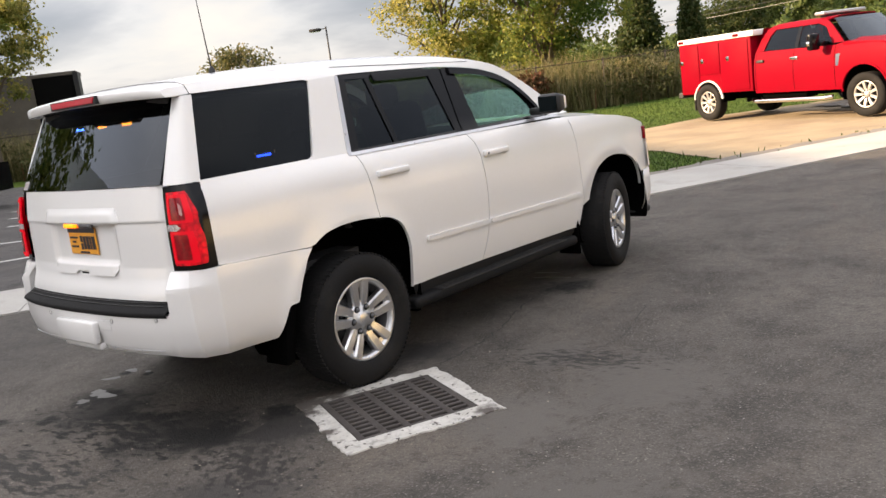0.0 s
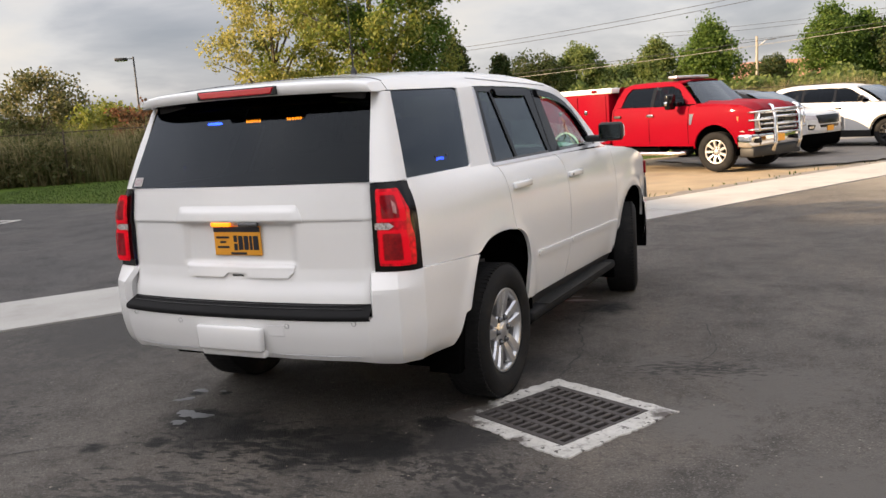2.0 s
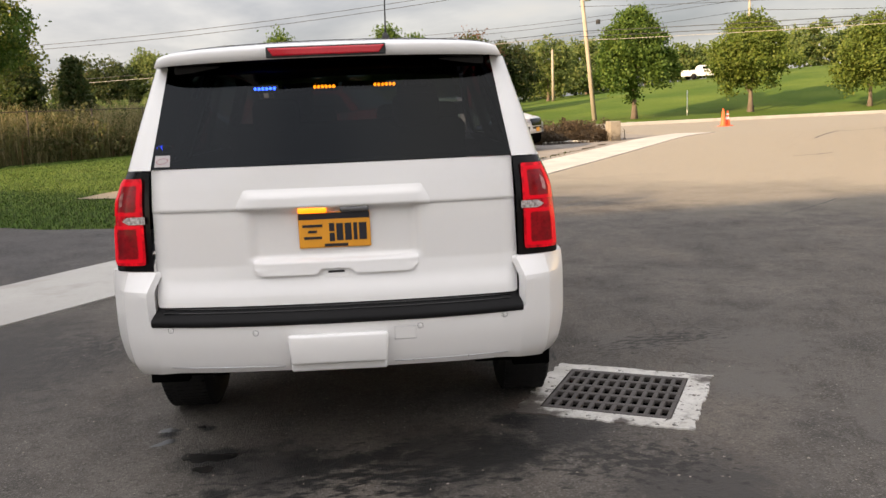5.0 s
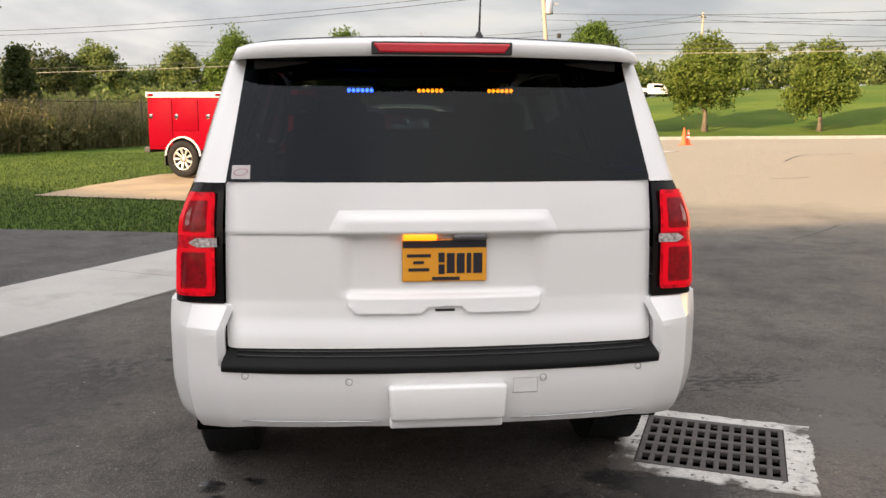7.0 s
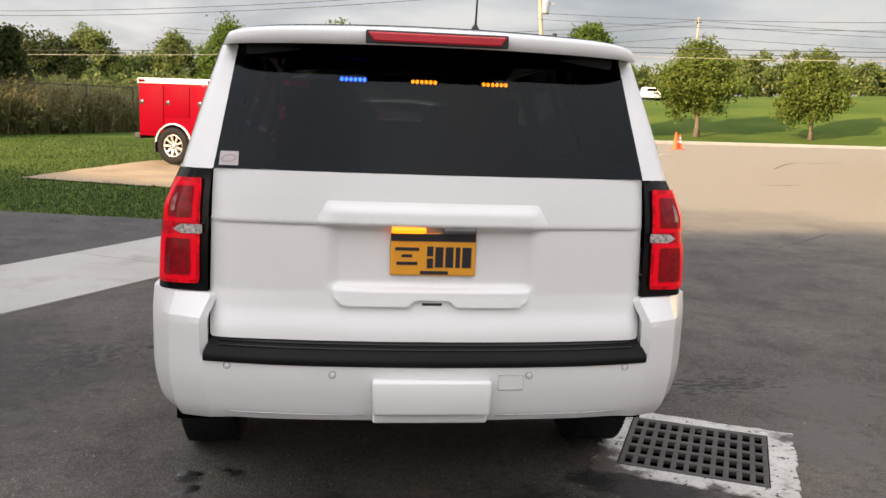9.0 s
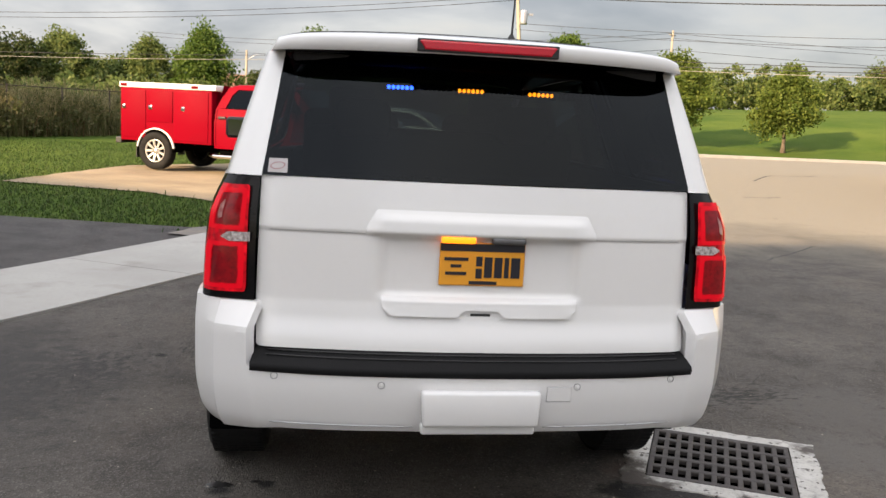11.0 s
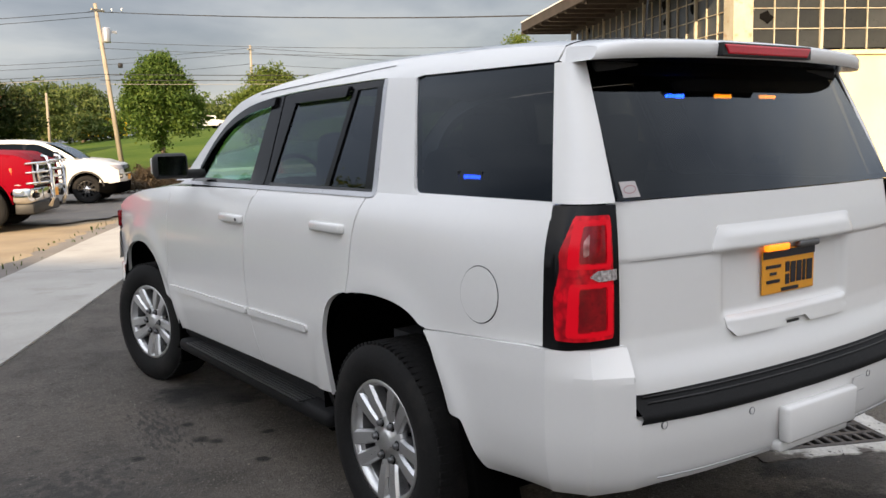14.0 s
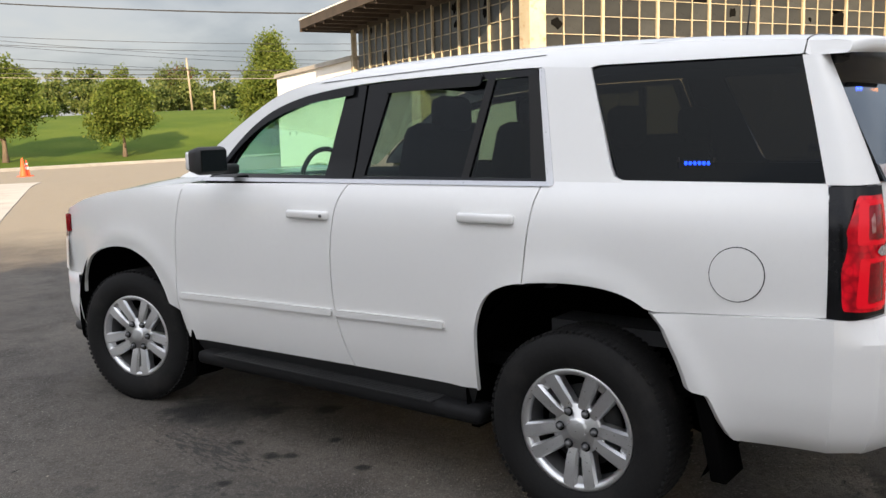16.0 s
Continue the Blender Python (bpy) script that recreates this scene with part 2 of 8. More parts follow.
M = {}
M["white"] = surface("white_paint", (0.735, 0.727, 0.718), vary=0.025, rough=0.5, coat=1.0, big=1.2, fine=35, coat_rough=0.10)
M["fleet"] = surface("fleet_white_paint", (0.57, 0.565, 0.56), vary=0.05, rough=0.5, coat=0.8, big=1.2, fine=35, coat_rough=0.1)
M["red"] = surface("red_paint", (0.195, 0.0007, 0.0085), vary=0.06, rough=0.55, spec=0.04, coat=0.10, big=1.5, fine=40)
M["plastic"] = surface("black_plastic", (0.018, 0.018, 0.019), vary=0.3, rough=0.55, fine=220, bump=0.0006)
M["gloss_black"] = surface("gloss_black", (0.006, 0.006, 0.007), vary=0.2, rough=0.14, spec=0.22)
M["pad"] = surface("ribbed_rubber", (0.006, 0.006, 0.0066), vary=0.3, rough=0.7, spec=0.22, fine=160, bump=0.001)
M["tyre"] = surface("tyre_rubber", (0.0105, 0.0102, 0.0104), vary=0.35, rough=0.82, spec=0.25, fine=90, bump=0.0012, dirt=(0.026, 0.024, 0.022))
M["alloy"] = surface("alloy", (0.66, 0.66, 0.67), vary=0.12, rough=0.3, metal=0.85, fine=90)
M["alloy_dark"] = surface("alloy_inner", (0.16, 0.16, 0.165), vary=0.3, rough=0.45, metal=0.7)
M["mirror"] = surface("mirror_glass", (0.14, 0.155, 0.15), vary=0.05, rough=0.04, metal=1.0)
M["chrome"] = surface("chrome", (0.82, 0.82, 0.83), vary=0.05, rough=0.09, metal=1.0)
M["trim"] = surface("satin_trim", (0.52, 0.52, 0.54), vary=0.08, rough=0.3, metal=0.7)
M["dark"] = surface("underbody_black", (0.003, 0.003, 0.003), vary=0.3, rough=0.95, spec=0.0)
M["cabin"] = surface("cabin_fabric", (0.03, 0.03, 0.033), vary=0.3, rough=0.85, fine=120, bump=0.001)
M["tinted"] = pane_glass("tinted_glass", (0.035, 0.039, 0.047))
M["privacy"] = pane_glass("privacy_glass", (0.026, 0.029, 0.035))
M["tinted2"] = pane_glass("half_tinted_glass", (0.105, 0.125, 0.118))
M["clear"] = pane_glass("green_glass", (0.52, 0.76, 0.64))
M["lens_red"] = surface("deep_red_lens", (0.17, 0.0015, 0.006), (0.30, 0.002, 0.008), vary=0.3, rough=0.16, spec=0.3, coat=0.25, big=22, fine=90)
M["lens_lit"] = glowing("softly_lit_lens", (1.0, 0.003, 0.016), 0.07, (0.27, 0.002, 0.009))
ln, ll = M["lens_lit"].node_tree.nodes, M["lens_lit"].node_tree.links      # uneven light of moulded facets, painted into colour and glow
lc = ln.new("ShaderNodeTexCoord").outputs["Object"]
lv = ln.new("ShaderNodeTexVoronoi"); lv.inputs["Scale"].default_value = 38.0
ll.new(lc, lv.inputs["Vector"])
lm = mixed(ln, ll, noise_node(ln, ll, lc, 18.0, 4.0, 0.6, (1, 1, 0.35)), (0.20, 0.001, 0.006), (0.52, 0.003, 0.014), 0.34, 0.58)
ll.new(mixed(ln, ll, lv.outputs["Distance"], lm, (0.16, 0.001, 0.006), 0.35, 0.75), ln["Principled BSDF"].inputs["Base Color"])
lg = ln.new("ShaderNodeMapRange")
lg.inputs["From Min"].default_value, lg.inputs["From Max"].default_value, lg.inputs["To Min"].default_value, lg.inputs["To Max"].default_value = 0.36, 0.66, 0.03, 0.17
ll.new(noise_node(ln, ll, lc, 16.0, 3.0, 0.5, (1, 1, 0.35)), lg.inputs["Value"]); ll.new(lg.outputs[0], ln["Principled BSDF"].inputs["Emission Strength"])
ln["Principled BSDF"].inputs["Specular IOR Level"].default_value = 0.3
M["lens_glow"] = glowing("lit_red_lens", (1.0, 0.002, 0.014), 0.15, (0.40, 0.002, 0.011))
M["lens_glow"].node_tree.nodes["Principled BSDF"].inputs["Specular IOR Level"].default_value = 0.25
M["bulb"] = surface("bulb_reflection", (0.62, 0.30, 0.28), (0.30, 0.03, 0.04), vary=0.4, rough=0.15, metal=0.5, big=30, fine=90)
M["lens_stop"] = surface("stop_lens", (0.60, 0.008, 0.025), vary=0.25, rough=0.15, fine=120, coat=0.5)
M["lens_dark"] = surface("dark_red_lens", (0.16, 0.004, 0.008), vary=0.3, rough=0.08, coat=0.8)
M["lens_clear"] = surface("clear_lens", (0.55, 0.5, 0.5), vary=0.3, rough=0.12, metal=0.4)
M["amber"] = glowing("amber_led", (1.0, 0.27, 0.012), 26.0)
M["plate_lamp"] = glowing("amber_plate_lamp", (1.0, 0.23, 0.012), 0.85)
M["blue"] = glowing("blue_led", (0.006, 0.07, 1.0), 75.0)
M["blue_side"] = glowing("blue_side_led", (0.006, 0.07, 1.0), 30.0)
M["sensor"] = surface("sensor_ring", (0.24, 0.24, 0.245), vary=0.2, rough=0.5)
M["blue_lens"] = surface("grey_clear_lens", (0.20, 0.17, 0.17), (0.62, 0.58, 0.57), vary=0.6, rough=0.15, big=70, fine=120, coat=0.6)
M["dim_led"] = surface("unlit_diodes", (0.10, 0.10, 0.11), vary=0.3, rough=0.3)
M["plate"] = surface("orange_plate", (0.80, 0.34, 0.03), vary=0.06, rough=0.4)
M["ink"] = surface("plate_ink", (0.012, 0.012, 0.02), vary=0.1, rough=0.5)
M["sticker"] = surface("sticker", (0.50, 0.46, 0.46), vary=0.2, rough=0.5)
M["faded_red"] = surface("faded_red_print", (0.36, 0.17, 0.18), vary=0.2, rough=0.5)
OIL = (0.009, 0.0085, 0.008)
SEEP = (0.030, 0.027, 0.025)
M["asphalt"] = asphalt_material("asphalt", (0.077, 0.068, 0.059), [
    (2.15, -0.15, 0.42, (0.112, 0.101, 0.090)), (2.5, 0.55, 0.55, (0.100, 0.090, 0.080)), (1.75, 0.75, 0.32, (0.098, 0.088, 0.078)), (2.9, -0.9, 0.6, (0.10, 0.09, 0.08)), (1.5, -1.5, 0.5, (0.05, 0.045, 0.041)),
    # shade over the yard's left side, painted as two broad dark patches
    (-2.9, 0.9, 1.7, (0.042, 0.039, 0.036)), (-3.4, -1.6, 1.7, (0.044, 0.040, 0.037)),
    (0.45, -0.98, 0.48, SEEP), (-0.35, -1.02, 0.42, SEEP), (1.02, -0.75, 0.36, SEEP), (-0.85, 2.40, 0.42, SEEP), (0.72, -0.97, 0.27, OIL), (0.56, -1.06, 0.16, OIL), (-0.94, 2.50, 0.22, OIL), (-0.70, 2.15, 0.15, OIL), (-0.50, 1.87, 0.10, OIL), (-1.18, 1.58, 0.06, OIL), (-1.12, 1.50, 0.05, OIL), (-1.15, 1.87, 0.05, OIL), (-0.84, 1.47, 0.045, OIL), (-1.04, 1.10, 0.05, OIL), (-1.53, 1.50, 0.06, OIL), (-0.76, -0.48, 0.05, OIL), (-0.95, -0.53, 0.07, OIL), (-0.63, -0.90, 0.22, OIL), (-0.19, -1.02, 0.17, OIL), (0.02, -0.98, 0.11, OIL), (0.17, -0.95, 0.12, OIL),
    (0.80, -0.58, 0.14, OIL), (-0.55, -1.30, 0.09, OIL), (-0.85, -1.46, 0.09, OIL), (0.34, -1.34, 0.09, OIL),
    (0.98, 2.25, 0.26, OIL), (0.90, -0.34, 0.14, (0.075, 0.055, 0.045)), (0.9, 0.55, 0.3, (0.03, 0.028, 0.027))],
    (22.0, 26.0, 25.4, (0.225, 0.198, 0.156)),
    ((0.15, -1.16, 1.3, 0.52, 8, OIL), (1.25, -1.15, 0.75, 0.5, -12, (0.026, 0.023, 0.021)), (1.95, 0.75, 0.9, 0.35, 14, (0.034, 0.031, 0.028)), (0.1, -1.75, 1.35, 0.5, 8, (0.030, 0.028, 0.026)), (-1.30, 1.9, 0.25, 0.9, -8, (0.040, 0.037, 0.035)), (-1.9, 1.2, 0.5, 0.8, -20, (0.036, 0.033, 0.031)), (-2.2, -1.6, 1.2, 0.8, 35, (0.030, 0.028, 0.026))))
M["lot"] = asphalt_material("lot_asphalt", (0.054, 0.050, 0.048), [])
M["old_concrete"] = surface("weathered_concrete", (0.235, 0.205, 0.165), (0.165, 0.145, 0.118), rough=0.92, big=2.5, fine=20, bump=0.012, bump_size=30, dirt=(0.10, 0.085, 0.065))
M["concrete"] = surface("concrete_walk", (0.385, 0.372, 0.345), (0.315, 0.30, 0.278), rough=0.85, big=0.8, fine=30, bump=0.003, bump_size=90, dirt=(0.25, 0.235, 0.21))
M["collar"] = surface("worn_white_paint", (0.56, 0.54, 0.505), (0.43, 0.41, 0.375), rough=0.85, big=6, fine=55, bump=0.006, bump_size=60, vary=0.4, dirt=(0.09, 0.08, 0.075))
cn, cl = M["collar"].node_tree.nodes, M["collar"].node_tree.links        # oily dirt trodden over one corner
cc = cn.new("ShaderNodeTexCoord").outputs["Object"]
ce = noise_node(cn, cl, cc, 9.0, 8.0, 0.78)
ct = cn["Principled BSDF"].inputs["Base Color"]
tint = ct.links[0].from_socket
for spot in ((-0.41, -0.42, 0.24), (-0.27, -0.47, 0.12), (-0.44, -0.22, 0.13), (0.42, 0.35, 0.08), (0.1, -0.44, 0.06)):
    tint = blot(cn, cl, tint, cc, ce, *spot, (0.085, 0.072, 0.063))
tint = mixed(cn, cl, noise_node(cn, cl, cc, 26.0, 3.0, 0.5), tint, (0.075, 0.066, 0.06), 0.625, 0.655)     # flaked spots
cl.new(tint, ct)
M["iron"] = surface("cast_iron", (0.080, 0.070, 0.065), (0.045, 0.037, 0.033), rough=0.7, metal=0.2, big=6, fine=70, bump=0.002)
M["soil"] = surface("dirt_drive", (0.310, 0.239, 0.150), (0.205, 0.152, 0.096), rough=0.95, big=0.8, fine=14, bump=0.012, bump_size=18, dirt=(0.22, 0.175, 0.125))
M["lawn"] = surface("lawn", (0.046, 0.084, 0.012), (0.088, 0.122, 0.021), rough=0.95, spec=0.08, big=0.16, fine=9, bump=0.03, bump_size=14, vary=0.35)
M["blade"] = leafage("grass_blades", (0.026, 0.062, 0.011), (0.044, 0.080, 0.016), (0.080, 0.092, 0.032))
M["reed"] = leafage("dry_reeds", (0.12, 0.13, 0.050), (0.25, 0.215, 0.10), (0.42, 0.35, 0.20))
M["bark"] = surface("bark", (0.15, 0.115, 0.085), (0.085, 0.065, 0.05), rough=0.95, big=4, fine=26, bump=0.02, bump_size=22, stretch=(3, 3, 0.6))
M["leaf_green"] = leafage("green_leaves", (0.05, 0.10, 0.018), (0.09, 0.15, 0.028), (0.14, 0.20, 0.04))
M["leaf_olive"] = leafage("olive_leaves", (0.11, 0.15, 0.03), (0.19, 0.215, 0.042), (0.29, 0.28, 0.07))
M["leaf_gold"] = leafage("yellow_leaves", (0.20, 0.215, 0.06), (0.32, 0.29, 0.08), (0.44, 0.37, 0.11))
M["leaf_dark"] = leafage("dark_leaves", (0.030, 0.052, 0.016), (0.056, 0.080, 0.024), (0.10, 0.098, 0.036))
M["leaf_rust"] = leafage("rusty_leaves", (0.075, 0.056, 0.025), (0.125, 0.068, 0.034), (0.21, 0.080, 0.046))
M["pole"] = surface("weathered_pole", (0.33, 0.285, 0.225), (0.24, 0.205, 0.16), rough=0.9, big=3, fine=30, stretch=(4, 4, 0.5))
M["cable"] = surface("cable", (0.02, 0.02, 0.022), rough=0.6)
M["cable_pale"] = surface("pale_cable", (0.30, 0.28, 0.25), rough=0.5)
M["plaster"] = surface("white_block_paint", (0.86, 0.85, 0.82), (0.80, 0.785, 0.74), rough=0.85, big=0.6, fine=18, bump=0.004, bump_size=24)
M["plaster_y"] = surface("cream_paint", (0.72, 0.63, 0.38), (0.64, 0.54, 0.31), rough=0.85, big=0.7, fine=18, bump=0.004, bump_size=24)
M["steel_y"] = surface("rusting_cream_steel", (0.50, 0.46, 0.355), (0.40, 0.35, 0.25), rough=0.75, big=2.2, fine=20, dirt=(0.30, 0.12, 0.035))
M["timber"] = surface("weathered_timber", (0.52, 0.47, 0.38), (0.36, 0.30, 0.22), rough=0.9, big=2, fine=30, stretch=(2, 2, 2))
M["soffit"] = surface("brown_soffit", (0.055, 0.042, 0.033), (0.036, 0.028, 0.023), rough=0.9, big=1.5, fine=20)
M["old_glass"] = surface("dusty_glass", (0.040, 0.042, 0.040), (0.020, 0.021, 0.021), rough=0.3, big=1.5, fine=9, random_tint=0.45)
M["hole"] = surface("broken_gap", (0.006, 0.006, 0.006), rough=0.95, spec=0.05)
M["orange"] = surface("cone_orange", (0.80, 0.10, 0.025), vary=0.12, rough=0.6)
M["reflect"] = surface("reflective_white", (0.75, 0.74, 0.72), rough=0.4)
M["brick"] = surface("far_brick", (0.33, 0.17, 0.11), rough=0.9, big=1, fine=20)
M["roofing"] = surface("far_roof", (0.12, 0.11, 0.105), rough=0.9)
M["yellow"] = surface("yellow_paint", (0.75, 0.50, 0.02), vary=0.08, rough=0.5)
M["box_grey"] = surface("faded_trailer", (0.13, 0.115, 0.095), (0.085, 0.075, 0.063), rough=0.7, big=1.0, fine=12)
M["paint_line"] = surface("lane_paint", (0.55, 0.54, 0.52), (0.40, 0.39, 0.37), rough=0.8, big=4, fine=30)


# ---- shape tools ----
def mesh_of(name, verts, faces, mat, smooth=True, flat_from=None):
    me = bpy.data.meshes.new(name)
    me.from_pydata([tuple(v) for v in verts], [], [tuple(f) for f in faces])
    me.materials.append(mat)
    n = len(me.polygons)
    flags = [smooth] * n
    if flat_from is not None:
        flags[flat_from:] = [False] * (n - flat_from)
    me.polygons.foreach_set("use_smooth", flags)
    me.update()
    return me


def thing(name, label, category, place=None, group="", kind=""):
    ob = new(name)
    ob.empty_display_size = 0.2
    if place is not None:
        ob.matrix_basis = place
    return tagged(ob, label, category, group, kind)


def put(name, me, parent=None, label="", m=None):
    ob = new(name, me)
    if parent is not None:
        ob.parent = parent
    if m is not None:
        ob.matrix_basis = m
    if label:
        tagged(ob, label)
    return ob


def part(name, bm, mat, parent, label="", smooth=True, m=None):
    me = bpy.data.meshes.new(name)
    bm.to_mesh(me); bm.free()
    me.materials.append(mat)
    me.polygons.foreach_set("use_smooth", [smooth] * len(me.polygons))
    return put(name, me, parent, label, m)


def box(bm, lo, hi, bevel=0.0, m=None, seg=2):
    r = bmesh.ops.create_cube(bm, size=1.0)
    vs = r["verts"]
    c = [(a + b) / 2 for a, b in zip(lo, hi)]
    s = [abs(b - a) for a, b in zip(lo, hi)]
    for v in vs:
        v.co = Vector((c[0] + v.co.x * s[0], c[1] + v.co.y * s[1], c[2] + v.co.z * s[2]))
    if bevel:
        es = list({e for v in vs for e in v.link_edges})
        r2 = bmesh.ops.bevel(bm, geom=es, offset=bevel, segments=seg, affect="EDGES", profile=0.5)
        vs = list({v for f in r2["faces"] for v in f.verts} | {v for v in vs if v.is_valid})
    if m is not None:
        bmesh.ops.transform(bm, matrix=m, verts=vs)
    return vs


def boxed(lo, hi, bevel=0.0, m=None):
    bm = bmesh.new()
    box(bm, lo, hi, bevel, m)
    return bm


def lathe(profile, n=48, axis="X", arc=(0, 2 * math.pi)):
    """Verts and faces of a profile of (radius, along) turned about an axis."""
    full = abs(arc[1] - arc[0] - 2 * math.pi) < 1e-6
    k = n if full else n + 1
    vs, fs = [], []
    for i in range(k):
        a = arc[0] + (arc[1] - arc[0]) * i / n
        for r, t in profile:
            u, w = r * math.cos(a), r * math.sin(a)
            vs.append((t, u, w) if axis == "X" else (u, w, t))
    q = len(profile)
    for i in range(n):
        j = (i + 1) % k
        for s in range(q - 1):
            fs.append((i * q + s, j * q + s, j * q + s + 1, i * q + s + 1))
    return vs, fs


def tube(points, radius, n=8, closed=False, taper=None):
    vs, fs = [], []
    pts = [Vector(p) for p in points]
    for i, p in enumerate(pts):
        a, b = pts[max(0, i - 1)], pts[min(len(pts) - 1, i + 1)]
        d = (b - a).normalized()
        u = d.cross(Vector((0, 0, 1)) if abs(d.z) < 0.95 else Vector((1, 0, 0))).normalized()
        w = d.cross(u)
        r = radius if taper is None else radius + (taper - radius) * i / max(1, len(pts) - 1)
        vs += [p + (u * math.cos(t) + w * math.sin(t)) * r for t in (2 * math.pi * k / n for k in range(n))]
    for i in range(len(pts) - 1):
        for k in range(n):
            fs.append((i * n + k, i * n + (k + 1) % n, (i + 1) * n + (k + 1) % n, (i + 1) * n + k))
    fs.append(tuple(reversed(range(n)))); fs.append(tuple(range((len(pts) - 1) * n, len(pts) * n)))
    return vs, fs


def spline(pts, n=6):
    """A smooth line through points."""
    out = []
    P = [np.array(p, float) for p in pts]
    for i in range(len(P) - 1):
        a, b, c, d = P[max(0, i - 1)], P[i], P[i + 1], P[min(len(P) - 1, i + 2)]
        for k in range(n):
            t = k / n
            out.append(tuple(0.5 * (2 * b + (c - a) * t + (2 * a - 5 * b + 4 * c - d) * t * t + (3 * b - a - 3 * c + d) * t ** 3)))
    return out + [tuple(P[-1])]


def rounded(pts, r, n=5):
    """A closed outline with its corners rounded."""
    out = []
    for i, p in enumerate(pts):
        p = Vector(p); a, b = Vector(pts[i - 1]) - p, Vector(pts[(i + 1) % len(pts)]) - p
        k = min(r, a.length * 0.45, b.length * 0.45)
        s, e = p + a.normalized() * k, p + b.normalized() * k
        for j in range(n + 1):
            t = j / n
            out.append(tuple(s * (1 - t) ** 2 + p * 2 * t * (1 - t) + e * t * t))
    return out


def clipped(poly, ax, lim, sign):
    out = []
    for i, p in enumerate(poly):
        q = poly[i - 1]
        a, b = sign * (q[ax] - lim), sign * (p[ax] - lim)
        if (a < 0) != (b < 0):
            t = a / (a - b)
            x = [q[0] + (p[0] - q[0]) * t, q[1] + (p[1] - q[1]) * t]
            x[ax] = lim
            out.append(tuple(x))
        if b >= 0:
            out.append(p)
    return out


def loops(f):
    """A loop that touches itself, parted into clean loops."""
    for i in range(len(f)):
        for j in range(i + 1, len(f)):
            if f[i] == f[j]:
                return loops(f[i:j]) + loops(f[j:] + f[:i])
    return [f] if len(f) >= 3 else []


def sheet(outline, fmap, du=0.05, dv=0.05, rim=None, flip=False):
    """A flat outline laid on a curved surface fmap(u, v): verts, faces and the number of face quads before the turned-in rim."""
    area = sum(a[0] * b[1] - b[0] * a[1] for a, b in zip(outline, outline[1:] + outline[:1]))
    poly = [(float(a), float(b)) for a, b in (outline if area > 0 else outline[::-1])]
    us, vsx = [p[0] for p in poly], [p[1] for p in poly]
    u0, v0 = min(us), min(vsx)
    nu, nv = max(1, math.ceil((max(us) - u0) / du)), max(1, math.ceil((max(vsx) - v0) / dv))
    su, sv = (max(us) - u0) / nu, (max(vsx) - v0) / nv
    index, verts, faces = {}, [], []

    def vert(p):
        key = (round(p[0], 5), round(p[1], 5))
        if key not in index:
            index[key] = len(verts)
            verts.append(fmap(*p))
        return index[key]
    for i in range(nu):
        col = clipped(clipped(poly, 0, u0 + i * su, 1), 0, u0 + (i + 1) * su, -1)
        if len(col) < 3:
            continue
        for j in range(nv):
            c = clipped(clipped(col, 1, v0 + j * sv, 1), 1, v0 + (j + 1) * sv, -1)
            if len(c) < 3:
                continue
            f = []
            for p in c:
                k = vert(p)
                if not f or f[-1] != k:
                    f.append(k)
            if len(f) > 1 and f[0] == f[-1]:
                f.pop()
            faces += loops(f)
    if flip:
        faces = [f[::-1] for f in faces]
    main = len(faces)
    if rim:
        edges = {(f[i - 1], f[i]) for f in faces for i in range(len(f))}
        for a, b in [e for e in edges if (e[1], e[0]) not in edges]:
            k = len(verts)
            pa, pb = Vector(verts[a]), Vector(verts[b])
            verts += [pa, pb, rim(pb), rim(pa)]
            faces.append((k + 1, k, k + 3, k + 2))
    return verts, faces, main


def sheet_part(name, outline, fmap, mat, parent, label="", du=0.05, dv=0.05, rim=None, flip=False):
    v, f, k = sheet(outline, fmap, du, dv, rim, flip)
    return put(name, mesh_of(name, v, f, mat, True, k), parent, label)


def line_table(pts, n=10):
    s = spline(pts, n)
    return [p[0] for p in s], [p[1] for p in s]


# ---- ground ----
WALK = spline([(-34.0, -41.0), (-20.0, -21.5), (-9.5, -7.0), (-4.33, 0.0), (-2.95, 1.98), (-1.95, 3.72), (-1.28, 4.98), (0.43, 8.25), (3.6, 14.35), (10.3, 25.75), (14.5, 32.5)], 10)
WALK_S = [0.0]
for a_, b_ in zip(WALK, WALK[1:]):
    WALK_S.append(WALK_S[-1] + math.hypot(b_[0] - a_[0], b_[1] - a_[1]))
WALK_S = [q - WALK_S[30] for q in WALK_S]      # counted from the point beside the rear wheels
WALK_WIDE = 1.50


def smooth01(t):
    t = min(1.0, max(0.0, t))
    return t * t * (3 - 2 * t)


def rise(x, y):
    """The paving climbs gently away from the drain, towards the old building."""
    return 0.27 * smooth01((x - 3.0) / 13.0) * smooth01((31.0 - y) / 8.0) * smooth01((y + 12) / 8)


def hill(x, y):
    d, az = math.hypot(x, y + 4), math.degrees(math.atan2(x, y + 4))
    top = float(np.interp(az, [-20, 0, 4, 8.4, 16, 24, 32, 42, 60, 100], [0, 0, 0.4, 1.4, 3.0, 4.4, 5.1, 5.6, 5.0, 0]))
    return top * float(np.interp(d, [60, 65, 69.5, 74.5, 84, 100, 132], [0, 0.03, 0.15, 0.34, 0.56, 0.78, 1.0]))


